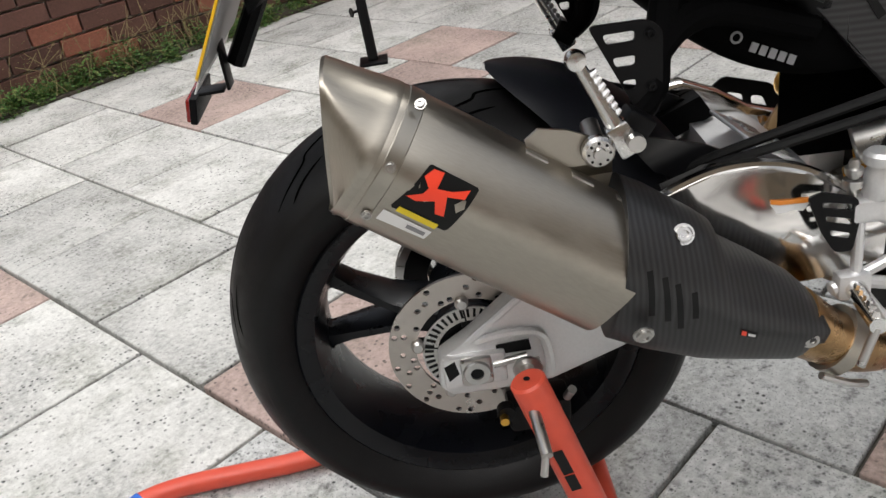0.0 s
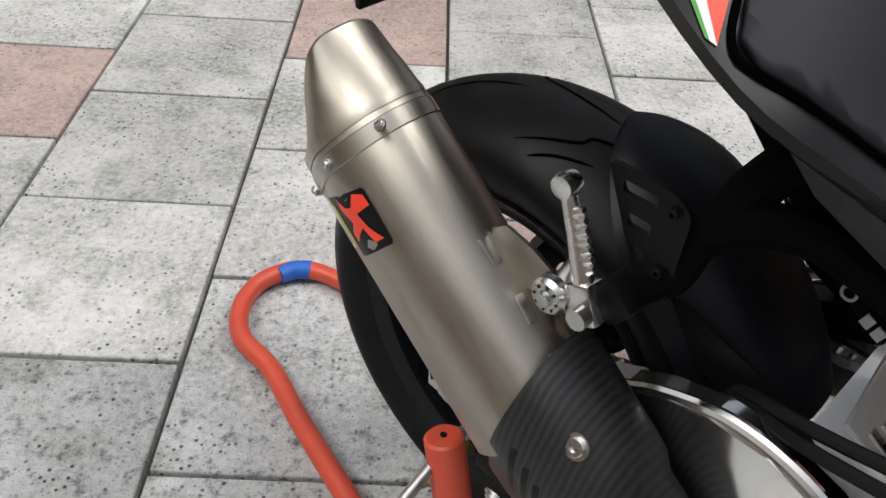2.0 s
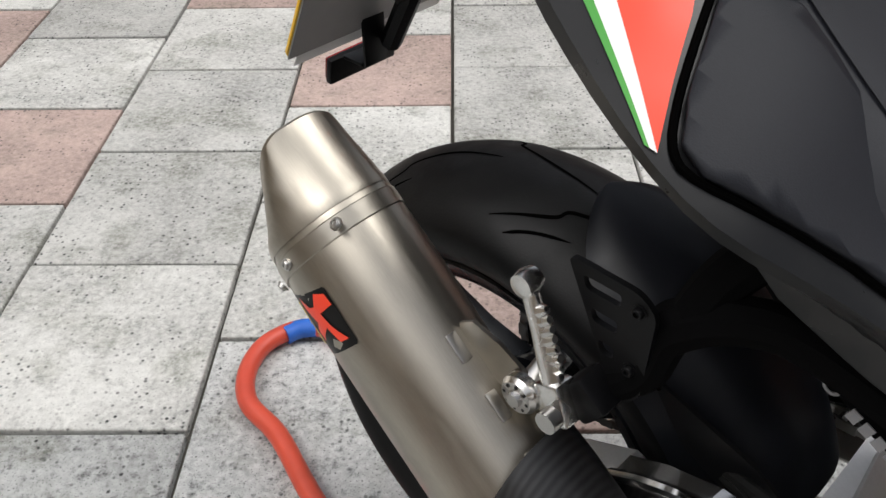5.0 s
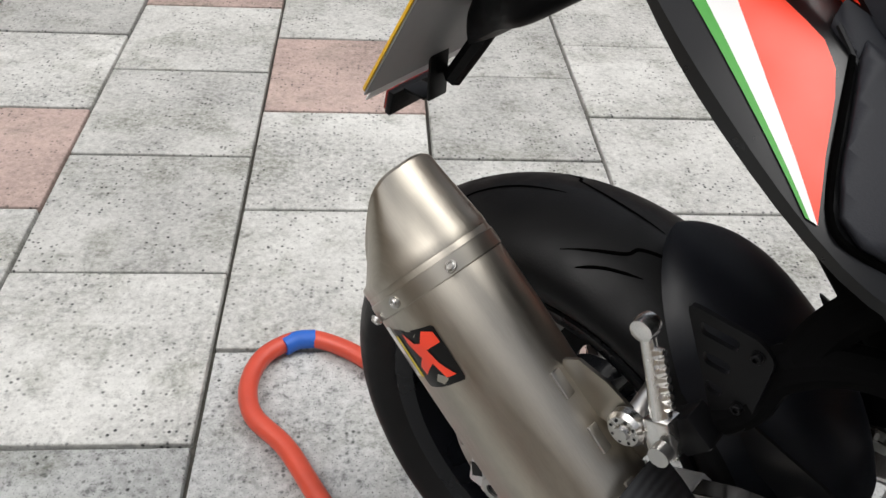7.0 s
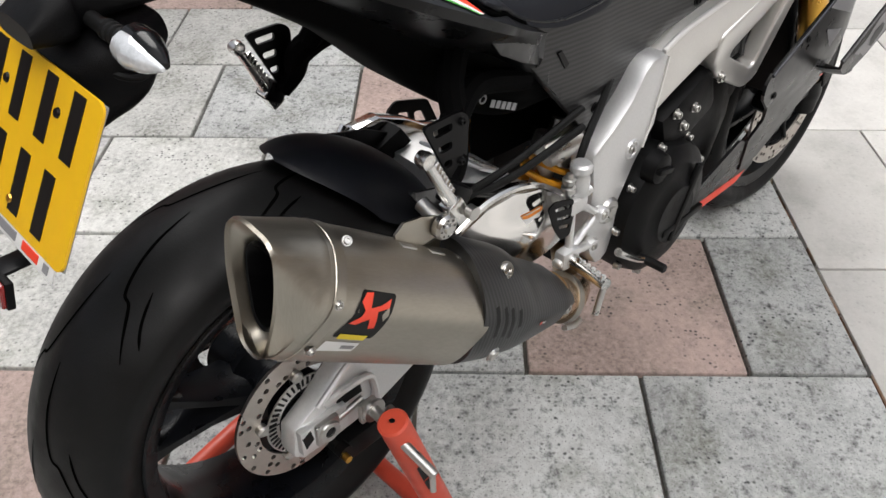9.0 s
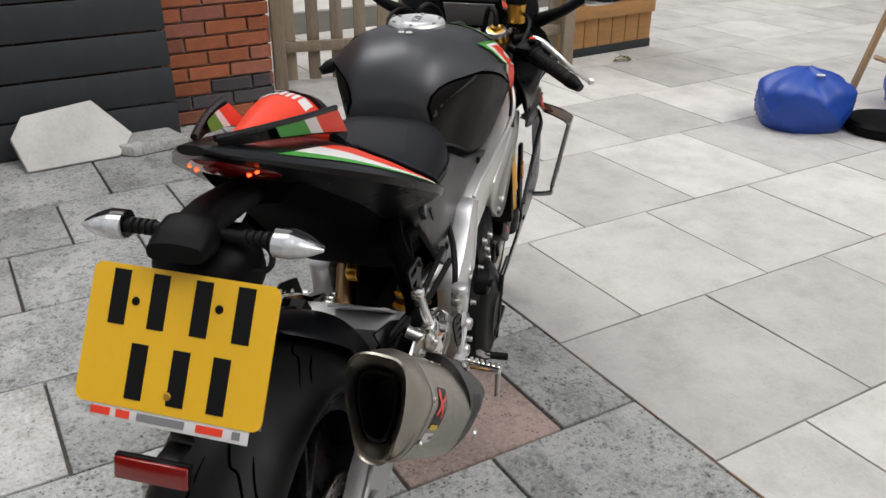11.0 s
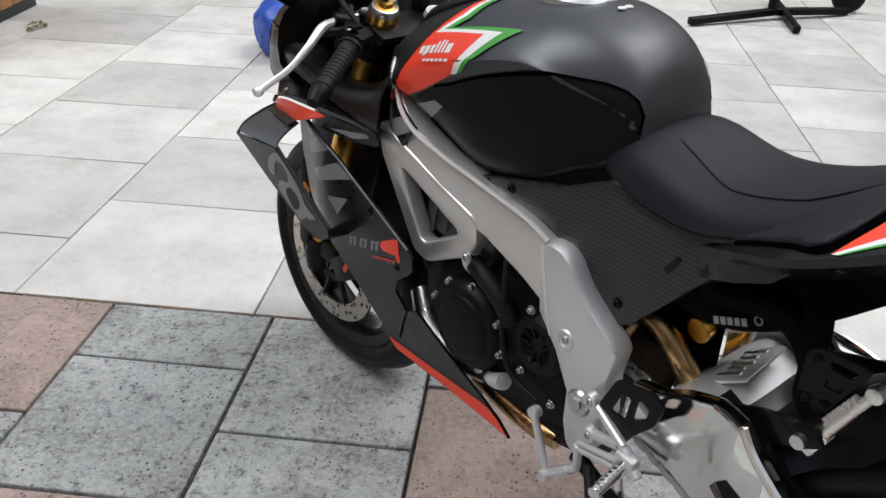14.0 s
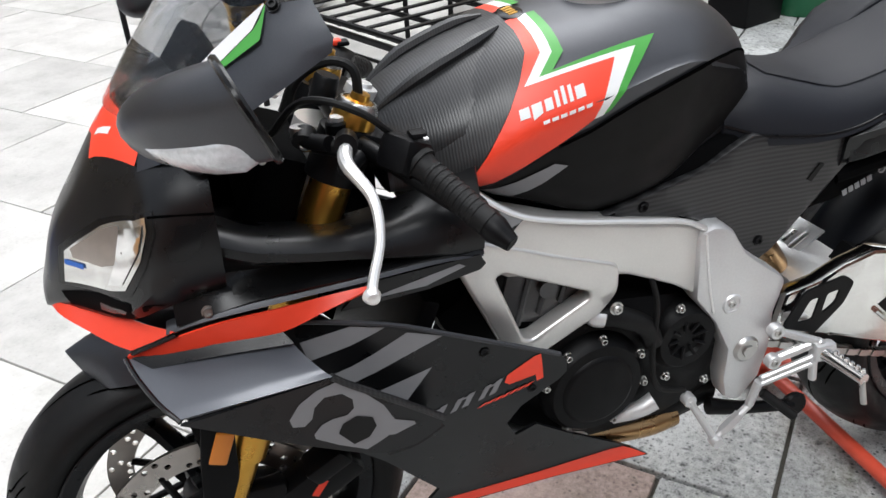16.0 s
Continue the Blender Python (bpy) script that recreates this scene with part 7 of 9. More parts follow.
for s in (1, -1):
    lower = part("lower_fairing", plate(LF, lambda x, z, s=s: MID + s * lf_h(x, z), 0.006, 0.03), BLACK_SATIN, bike, "black side fairing with grey stripes")
    part("fairing_edge", tube([H(s, x, lf_h(x, z) + 0.001, z) for x, z in LF[:8]], 0.0035, 8, 2), GREY_SATIN, lower)
    belly = part("belly_pan", plate(BP, lambda x, z, s=s: MID + s * (lf_h(x, z) - 0.004), 0.006, 0.03), BLACK_SATIN, bike)
    decal("belly_stripe", [(1.09, 0.300), (0.933, 0.307), (0.80, 0.318), (0.775, 0.316), (0.726, 0.279), (0.76, 0.281), (0.90, 0.285), (1.06, 0.283)], belly, s, RED_DECAL, belly, 0.001)
    for poly in ([(1.282, 0.660), (1.290, 0.690), (1.228, 0.712), (1.184, 0.702)], [(1.262, 0.634), (1.233, 0.622), (1.108, 0.670), (1.156, 0.687)], [(1.197, 0.603), (1.161, 0.576), (1.124, 0.623)]):
        decal("grey_stripe", poly, lower, s, GREY_DECAL, lower, 0.001)
    # model lettering, drawn as slanted bars
    slant = lambda x, z, w, h_: [(x, z + h_), (x - w, z + h_ + w * 0.36), (x - w + 0.010, z + w * 0.36), (x + 0.010, z)]
    place = lambda poly, s=s: poly if s > 0 else [(2.258 - x, z - 0.65 * (1.128 - x) + 0.016) for x, z in poly]
    for k in range(3):
        x0, z0 = 1.128 - 0.040 * k, 0.516 + 0.013 * k
        for w0, w1 in ((0.0, 0.009), (0.016, 0.026)):
            decal("lettering_bar", place(slant(x0 - w0, z0 + w0 * 0.36, w1 - w0, 0.026)), lower, s, GREY_DECAL, lower, 0.001, 0.02)
        decal("lettering_bar", place(slant(x0 - 0.004, z0 + 0.0185, 0.018, 0.007)), lower, s, GREY_DECAL, lower, 0.0014, 0.02)
    decal("lettering_bar", place([(1.016, 0.580), (0.975, 0.603), (0.966, 0.604), (0.960, 0.560), (0.970, 0.556), (0.973, 0.570), (1.012, 0.562), (1.020, 0.568)]), lower, s, RED_DECAL, lower, 0.0012, 0.02)
    for k in range(7):
        decal("lettering_bar", place(slant(1.048 - 0.0112 * k, 0.525 + 0.0036 * k, 0.0085, 0.009)), lower, s, RED_DECAL, lower, 0.0014, 0.02)
    for x, z in ((0.975, 0.543), (1.05, 0.628)):
        part("fairing_screw", hexbolt(H(s, x, lf_h(x, z), z), (0, s, 0), 0.006, 0.003), BLACK_METAL, lower)
    # winglet: a hoop of a sloping top vane, an outer vane hanging from its fold and a return to the side
    # the top vane is coloured paler for the sky it reflects
    wing = part("winglet", sheet(s, [[(1.497, 0.160, 0.688), (1.40, 0.190, 0.706), (1.308, 0.214, 0.718)], [(1.484, 0.200, 0.684), (1.385, 0.225, 0.702), (1.296, 0.246, 0.711)], [(1.462, 0.250, 0.678), (1.36, 0.266, 0.693), (1.278, 0.278, 0.702)], [(1.444, 0.276, 0.671), (1.352, 0.284, 0.684), (1.266, 0.288, 0.694)]]), GRAPHITE, bike, "black winglet hoop with a grey emblem")
    part("vane_edge", tube([H(s, *p) for p in ((1.499, 0.158, 0.688), (1.486, 0.200, 0.684), (1.464, 0.250, 0.677), (1.444, 0.277, 0.668))], 0.0034, 8), BLACK_SATIN, wing)
    for k in range(11):
        q = 0.03 + 0.025 * k
        part("carbon_ridge", tube([H(s, 1.493 - 0.022 * q * 4, 0.160 + 0.050 * q * 4 * 0.55, 0.6905 - 0.004 * q), H(s, 1.40 - 0.010 * q * 4, 0.190 + 0.045 * q * 4 * 0.55, 0.7085 - 0.003 * q), H(s, 1.310 - 0.008 * q * 4, 0.214 + 0.042 * q * 4 * 0.55, 0.7205 - 0.006 * q)], 0.0012, 5, 3), BLACK_SATIN, wing)
    OUT = [(1.444, 0.668), (1.43, 0.660), (1.354, 0.612), (1.294, 0.577), (1.237, 0.545), (1.2, 0.531), (1.161, 0.536), (1.128, 0.556), (1.123, 0.573), (1.266, 0.692)]
    out_h = lambda x, z: 0.288 + 0.15 * (z - 0.694)
    outer = part("winglet_outer", plate(OUT, lambda x, z, s=s: MID + s * out_h(x, z), 0.005, 0.03), BLACK_SATIN, wing)
    part("hoop_edge", tube([H(s, x, out_h(x, z) - 0.002, z) for x, z in ((1.268, 0.693), (1.250, 0.676), (1.22, 0.652), (1.17, 0.612), (1.123, 0.573))], 0.0048, 8), CARBON, wing)
    part("winglet_return", sheet(s, [[(1.200, 0.264, 0.532), (1.161, 0.264, 0.537), (1.125, 0.268, 0.562)], [(1.200, 0.238, 0.526), (1.161, 0.236, 0.531), (1.130, 0.238, 0.552)], [(1.200, 0.212, 0.524), (1.162, 0.210, 0.529), (1.136, 0.210, 0.545)]]), BLACK_SATIN, wing)
    # curled emblem: one flat film with an eye in it
    decal("emblem", [(1.261, 0.685), (1.287, 0.677), (1.309, 0.66), (1.322, 0.637), (1.319, 0.623), (1.305, 0.62), (1.295, 0.63), (1.291, 0.649), (1.278, 0.663), (1.257, 0.663), (1.244, 0.649), (1.243, 0.633), (1.252, 0.623), (1.27, 0.622), (1.284, 0.616), (1.294, 0.602), (1.293, 0.593), (1.265, 0.572), (1.228, 0.55), (1.207, 0.562), (1.199, 0.568), (1.191, 0.566), (1.163, 0.577), (1.165, 0.583), (1.191, 0.595), (1.205, 0.626), (1.226, 0.652)], outer, s, GREY_DECAL, wing, 0.001, 0.02, "flat grey curled emblem")
    decal("emblem_eye", [(1.264, 0.594), (1.258, 0.61), (1.24, 0.619), (1.22, 0.61), (1.215, 0.592), (1.225, 0.574), (1.245, 0.567)], outer, s, BLACK_DECAL, wing, 0.0018, 0.02)

# nose with lamps, intakes and chin
NOSE = {
    1.590: [(0, 0.745), (0.02, 0.743), (0.036, 0.735), (0.040, 0.718), (0.02, 0.704), (0, 0.700)],
    1.565: [(0, 0.815), (0.035, 0.81), (0.060, 0.785), (0.070, 0.740), (0.045, 0.704), (0, 0.694)],
    1.53: [(0, 0.872), (0.05, 0.862), (0.088, 0.828), (0.105, 0.775), (0.09, 0.720), (0, 0.692)],
    1.48: [(0, 0.945), (0.06, 0.93), (0.125, 0.873), (0.163, 0.805), (0.150, 0.738), (0, 0.692)],
    1.435: [(0, 0.985), (0.06, 0.970), (0.130, 0.930), (0.187, 0.880), (0.180, 0.765), (0, 0.70)],
    1.365: [(0, 0.985), (0.07, 0.975), (0.155, 0.950), (0.212, 0.893), (0.192, 0.785), (0, 0.70)],
}
nose = part("nose_fairing", moved(hull(NOSE), SHIFT), BLACK_SATIN, bike, "black nose fairing with a red chin")
for s in (1, -1):
    # side fairing: a rounded shoulder over a deep recess, with a ledge along the foot
    SIDE = [[(1.43, 0.150, 0.892), (1.43, 0.182, 0.884), (1.43, 0.187, 0.862), (1.43, 0.172, 0.80), (1.43, 0.184, 0.738)],
            [(1.346, 0.110, 0.826), (1.346, 0.185, 0.845), (1.346, 0.205, 0.828), (1.346, 0.162, 0.788), (1.346, 0.196, 0.757)],
            [(1.284, 0.100, 0.806), (1.284, 0.184, 0.828), (1.284, 0.205, 0.813), (1.284, 0.162, 0.786), (1.284, 0.205, 0.766)],
            [(1.20, 0.100, 0.802), (1.20, 0.184, 0.821), (1.20, 0.207, 0.801), (1.20, 0.172, 0.786), (1.20, 0.210, 0.772)],
            [(1.11, 0.140, 0.842), (1.11, 0.190, 0.830), (1.11, 0.208, 0.789), (1.11, 0.195, 0.781), (1.11, 0.210, 0.777)],
            [(1.045, 0.178, 0.882), (1.045, 0.200, 0.835), (1.045, 0.207, 0.790), (1.045, 0.204, 0.780), (1.045, 0.205, 0.771)]]
    side = part("side_fairing", sheet(s, SIDE), BLACK_SATIN, bike, "black side fairing with a red lip")
    # added dark sheet that blocks the paving behind the cockpit
    part("inner_panel", sheet(s, [[(x, 0.104, 0.806), (x, 0.100, 0.78), (x, 0.10, 0.735)] for x in (1.40, 1.30, 1.20, 1.11)]), BLACK_MATT, side)
    part("recess_back", sheet(s, [[(1.42, 0.160, 0.80), (1.42, 0.176, 0.742)], [(1.30, 0.150, 0.79), (1.30, 0.190, 0.760)], [(1.18, 0.160, 0.79), (1.18, 0.200, 0.772)]]), BLACK_MATT, side)
    tail_ = part("fairing_tail", plate([(1.235, 0.728), (1.20, 0.762), (1.05, 0.772), (1.042, 0.758), (1.05, 0.750), (1.12, 0.736)], lambda x, z, s=s: MID + s * 0.208, 0.006, 0.03), BLACK_SATIN, side)
    decal("grey_stripe", [(1.205, 0.738), (1.079, 0.765), (1.070, 0.760), (1.124, 0.742)], tail_, s, GREY_DECAL, tail_, 0.001)
    part("fairing_screw", hexbolt(H(s, 1.069, 0.207, 0.787), (0, s, 0), 0.008, 0.003), BLACK_METAL, side)
    part("lip_screw", hexbolt(H(s, 1.392, 0.190, 0.753), (0, s, 0.3), 0.006, 0.005), STEEL, side)
    LEDGE = ((1.445, 0.184, 0.728), (1.392, 0.195, 0.744), (1.30, 0.206, 0.757), (1.20, 0.214, 0.768), (1.108, 0.213, 0.774), (1.045, 0.206, 0.768))
    part("lip_ledge", sheet(s, [[(x, h, z), (x - 0.002, h - 0.006, z + 0.007), (x - 0.003, h - 0.016, z + 0.010)] for x, h, z in LEDGE]), GREY_SATIN, side)
    part("red_lip", sheet(s, [[(1.499, 0.157, 0.685), (1.496, 0.160, 0.692)], [(1.44, 0.184, 0.699), (1.44, 0.187, 0.722)], [(1.38, 0.200, 0.709), (1.38, 0.200, 0.740)], [(1.309, 0.217, 0.722), (1.305, 0.209, 0.751)], [(1.255, 0.223, 0.744), (1.25, 0.213, 0.759)], [(1.205, 0.226, 0.763), (1.201, 0.220, 0.766)]]), RED_DECAL, side, "red lip along the fairing")
    chin = part("chin_spoiler", sheet(s, [[(1.588, 0.0, 0.735), (1.594, 0.0, 0.714)], [(1.571, 0.060, 0.728), (1.576, 0.064, 0.716)], [(1.528, 0.078, 0.735), (1.540, 0.110, 0.709)], [(1.480, 0.142, 0.731), (1.512, 0.142, 0.704)], [(1.433, 0.189, 0.733), (1.489, 0.164, 0.702)]]), RED_DECAL, nose)
    part("chin_edge", tube([H(s, *p) for p in ((1.433, 0.191, 0.731), (1.46, 0.180, 0.716), (1.489, 0.166, 0.700))], 0.0035, 6, 3), BLACK_SATIN, chin)
    # flat black patch painted for the shade in the intake recess
    decal("air_intake", [(1.562, 0.752), (1.51, 0.772), (1.45, 0.772), (1.40, 0.758), (1.43, 0.738), (1.50, 0.736), (1.555, 0.732)], nose, s, BLACK_MATT, nose, 0.001, 0.02)
    decal("lens_surround", [(1.553, 0.810), (1.526, 0.836), (1.494, 0.862), (1.430, 0.893), (1.432, 0.868), (1.447, 0.830), (1.474, 0.782), (1.496, 0.774), (1.562, 0.762)], nose, s, BLACK_GLOSS, nose, 0.001, 0.012)
    lamp_ = decal("headlight", [(1.545, 0.809), (1.524, 0.829), (1.492, 0.856), (1.439, 0.885), (1.440, 0.871), (1.453, 0.834), (1.478, 0.790), (1.496, 0.782), (1.553, 0.769)], nose, s, HEAD_LENS, nose, 0.002, 0.012, "clear headlight with a bright reflector")
    # flat steel and chrome patches drawn for the lamp's dark and bright reflections
    decal("lamp_bowl", [(1.536, 0.815), (1.520, 0.829), (1.494, 0.851), (1.472, 0.863), (1.466, 0.852), (1.476, 0.822), (1.500, 0.810), (1.534, 0.806)], nose, s, DISC_STEEL, lamp_, 0.003, 0.012)
    decal("lamp_reflector", [(1.470, 0.860), (1.443, 0.876), (1.452, 0.846), (1.480, 0.796), (1.496, 0.790), (1.482, 0.822)], nose, s, CHROME, lamp_, 0.0034, 0.012)
    decal("blue_strip", [(1.545, 0.800), (1.522, 0.803), (1.522, 0.797), (1.546, 0.794)], nose, s, BLUE_TAPE, lamp_, 0.0036, 0.012)
    wrap("brow_paint", [(1.490, 0), (1.455, 0), (1.432, 26), (1.442, 32), (1.496, 12)], nose, s, RED_DECAL, nose, 0.0018, 0.012, 0.75)
    wrap("lettering_bar", [(1.486, 4), (1.480, 4), (1.462, 12), (1.468, 13)], nose, s, WHITE_DECAL, nose, 0.0026, 0.012, 0.75)
    part("panel_seam", tube([H(s, *p) for p in ((1.437, 0.187, 0.888), (1.40, 0.199, 0.890), (1.366, 0.212, 0.892))], 0.0016, 6, 3), GAP_SHADE, nose)
# screen and its painted flanks
SC = []
for cx, cz, ex, eh, ez in ((1.470, 0.966, 1.430, 0.092, 0.962), (1.425, 1.032, 1.385, 0.108, 1.003), (1.375, 1.092, 1.33, 0.118, 1.047), (1.32, 1.135, 1.27, 0.127, 1.093), (1.275, 1.158, 1.222, 0.140, 1.108)):
    SC.append([Vector((cx + (ex - cx) * abs(u) ** 2.2, MID + u * eh, cz + (ez - cz) * abs(u) ** 2.4)) for u in np.linspace(-1, 1, 17)])
screen = part("screen", strip([[spline([r[k] for r in SC], 3)[i] for k in range(17)] for i in range(13)]), SCREEN, bike, "smoked clear screen")
screen.visible_shadow = False
FLANK = [[(1.432, 0.093, 0.960), (1.434, 0.112, 0.945), (1.440, 0.136, 0.922)], [(1.387, 0.110, 1.002), (1.378, 0.148, 0.985), (1.385, 0.172, 0.948)], [(1.332, 0.120, 1.046), (1.315, 0.168, 1.022), (1.325, 0.185, 0.984)], [(1.272, 0.129, 1.092), (1.250, 0.181, 1.052), (1.262, 0.188, 1.020)], [(1.225, 0.150, 1.100), (1.211, 0.190, 1.066), (1.214, 0.190, 1.050)]]


def on_flank(s, u, v):
    """A place on the flank: u from its front to its rear corner, v from the screen to the crease."""
    top_ = [Vector([float(np.interp(u * 4, range(5), [r[j][i] for r in FLANK])) for i in range(3)]) for j in (0, 1)]
    p = top_[0].lerp(top_[1], v)
    return H(s, p.x, p.y, p.z) + Vector((0.002, s * 0.002, 0.003))


for s in (1, -1):
    flank = part("screen_flank", strip([[H(s, *p) for p in r] for r in FLANK]), GRAPHITE, bike, "graphite flank beside the screen")
    for mat_, rows_ in ((RED_DECAL, ((0.0, 0.0, 0.75), (0.12, 0.0, 0.40), (0.30, 0.0, 0.14))),
                        (WHITE_DECAL, ((0.05, 0.62, 0.72), (0.14, 0.40, 0.50), (0.32, 0.14, 0.44), (0.5, 0.02, 0.36), (0.66, 0.0, 0.24), (0.75, 0.0, 0.02))),
                        (GREEN_DECAL, ((0.03, 0.74, 0.80), (0.14, 0.52, 0.66), (0.32, 0.46, 0.60), (0.5, 0.38, 0.54), (0.66, 0.26, 0.50), (0.70, 0.18, 0.30), (0.75, 0.03, 0.06)))):
        part("flank_stripe", loft([[on_flank(s, u, a), on_flank(s, u, b)] for u, a, b in rows_], caps=False, closed=False), mat_, flank)
    part("screen_bolt", hexbolt(on_flank(s, 0.79, 0.06), (0.3, s * 0.7, 0.6), 0.006, 0.005), BLACK_METAL, flank)
    part("screen_bolt", hexbolt(on_flank(s, 0.36, 0.10), (0.3, s * 0.7, 0.6), 0.006, 0.005), BLACK_METAL, flank)
    # mirror: a rounded rim, a pointed housing before it and a clear lamp under the housing
    RIM = spline([H(s, *p) for p in ((1.346, 0.319, 1.095), (1.343, 0.302, 1.082), (1.327, 0.298, 1.048), (1.313, 0.322, 1.023), (1.307, 0.352, 1.016), (1.307, 0.393, 1.023), (1.316, 0.405, 1.046), (1.332, 0.402, 1.080), (1.341, 0.380, 1.097), (1.346, 0.347, 1.102))], 4, True)
    mid_ = sum(RIM, Vector()) / len(RIM)
    tip_ = H(s, 1.440, 0.262, 1.014)
    back_n = Vector((-0.907, -0.081 * s, 0.413))
    grow = lambda k, t, drop=0.0, low=1.0: [mid_.lerp(tip_, t) + Vector(((p - mid_).x, (p - mid_).y, (p - mid_).z * low - drop)) * k for p in RIM]
    mir = part("mirror", loft([grow((1 - t ** 2.8) ** 0.52 if t < 1 else 0.02, t) for t in (0.0, 0.12, 0.25, 0.4, 0.55, 0.7, 0.82, 0.91, 0.97, 1.0)]), GREY_SATIN, bike, "pointed black mirror housing")
    part("mirror_rim", tube(RIM + [RIM[0], RIM[1]], 0.0045, 8, 1), BLACK_GLOSS, mir)
    part("mirror_glass", loft([[mid_ + (p - mid_) * q + back_n * 0.0035 for p in RIM] for q in (0.02, 0.93)]), MIRROR, mir)
    part("mirror_lamp", loft([grow(k, t, 0.030, 0.55) for t, k in ((0.08, 0.80), (0.22, 0.90), (0.42, 0.86), (0.60, 0.74), (0.76, 0.55), (0.86, 0.32), (0.90, 0.06))]), CLEAR_LENS, mir, "clear indicator under the mirror")
    part("mirror_stem", tube([H(s, 1.365, 0.315, 1.030), H(s, 1.345, 0.275, 1.000), H(s, 1.345, 0.235, 0.975), H(s, 1.375, 0.175, 0.945)], [0.018, 0.014, 0.015, 0.020], 12), BLACK_PLASTIC, mir)
dash = part("dash", moved(box((0, 0, 0), (0.03, 0.17, 0.105), 0.012), pose(1.347, MID, 0.968, 0, -35, 0)), BLACK_PLASTIC, bike)
part("dash_display", moved(box((-0.0165, 0, 0.004), (0.004, 0.140, 0.080), 0.002), pose(1.347, MID, 0.968, 0, -35, 0)), PLATE_BACK, dash, "grey switched-off dash display")
# added dark floor that hides the ground between the fork legs
part("air_duct", moved(hull({1.43: [(0, 0.765), (0.12, 0.755), (0.165, 0.735), (0.12, 0.705), (0, 0.70)], 1.28: [(0, 0.765), (0.11, 0.755), (0.15, 0.74), (0.11, 0.705), (0, 0.70)], 1.13: [(0, 0.755), (0.10, 0.75), (0.13, 0.735), (0.10, 0.705), (0, 0.70)]}), SHIFT), BLACK_MATT, bike)
# added dark box that hides the far fork leg
part("harness_box", moved(box((0, 0, 0), (0.07, 0.20, 0.12), 0.02), pose(1.285, MID, 0.842, 0, -21, 0)), BLACK_MATT, bike)
part("steering_damper", join(rod((1.318, -0.050, 0.920), (1.300, 0.070, 0.905), 0.011, n=16, bevel=0.002), rod((1.300, 0.070, 0.905), (1.297, 0.095, 0.902), 0.005)), STEEL, bike, "small grey steering damper")
for s in (1, -1):
    part("lever_adjuster", lathe([(0, -0.010), (0.009, -0.010), (0.012, -0.004), (0.012, 0.004), (0.009, 0.010), (0, 0.010)], H(s, 1.244, 0.135, 0.928), "x", 14), ALU_POLISHED, bike)
    part("perch_body", join(rod(H(s, 1.238, 0.140, 0.928), H(s, 1.190, 0.175, 0.925), 0.012, n=12, bevel=0.003), rod(H(s, 1.205, 0.121, 0.925), H(s, 1.205, 0.121, 0.945), 0.013, n=16, bevel=0.003), rod(H(s, 1.216, 0.205, 0.915), H(s, 1.190, 0.180, 0.920), 0.010, n=12, bevel=0.002)), BLACK_METAL, bike)
    part("clamp_bolt", rod(H(s, 1.204, 0.121, 0.938), H(s, 1.203, 0.121, 0.950), 0.009, n=6), ALU_CAST, bike)
# front mudguard
MG = []
for a in np.linspace(150, 64, 17):
    w_ = 0.074 * math.sqrt(max(0.02, 1 - (max(0, 84 - a) / 20.2) ** 2))
    MG.append([FA + Vector(((0.350 - 0.060 * abs(u) ** 2.4) * math.cos(radians(a)), MID + u * w_, (0.350 - 0.060 * abs(u) ** 2.4) * math.sin(radians(a)))) for u in np.linspace(-1, 1, 11)])
mud = part("front_mudguard", strip(MG), GRAPHITE, bike, "graphite front mudguard with small red and white marks")
for s in (1, -1):
    part("mudguard_arm", plate([(1.46, 0.585), (1.37, 0.58), (1.36, 0.47), (1.40, 0.43), (1.44, 0.45)], MID + s * 0.082, 0.006), BLACK_PLASTIC, mud)
    part("fork_guard", plate(rounded([(1.425, 0.585), (1.385, 0.585), (1.392, 0.44), (1.420, 0.36), (1.45, 0.37), (1.442, 0.47)], 0.012), MID + s * 0.145, 0.010, 0.0, bevel=0.002), BLACK_PLASTIC, mud)
    part("fork_reflector", moved(box((0, 0, 0), (0.026, 0.006, 0.055), 0.003), Matrix.Translation(H(s, 1.409, 0.1475, 0.502)) @ pose(0, 0, 0, 0, -20, 0)), ORANGE_PLASTIC, mud, "orange reflector")
    decal("guard_mark", [(1.548, 0.640), (1.537, 0.643), (1.535, 0.634), (1.547, 0.631)], mud, s, RED_DECAL, mud, 0.001, 0.0)
    decal("guard_mark", [(1.566, 0.632), (1.552, 0.638), (1.550, 0.630), (1.564, 0.624)], mud, s, WHITE_DECAL, mud, 0.001, 0.0)


# ---- loose things round the yard ----
def bar(a, b, w=0.02):
    """A square bar from a to b."""
    a, b = Vector(a), Vector(b)
    return moved(box((0, 0, (b - a).length / 2), (w, w, (b - a).length), w * 0.15, 1), Matrix.Translation(a) @ (b - a).to_track_quat("Z", "Y").to_matrix().to_4x4())


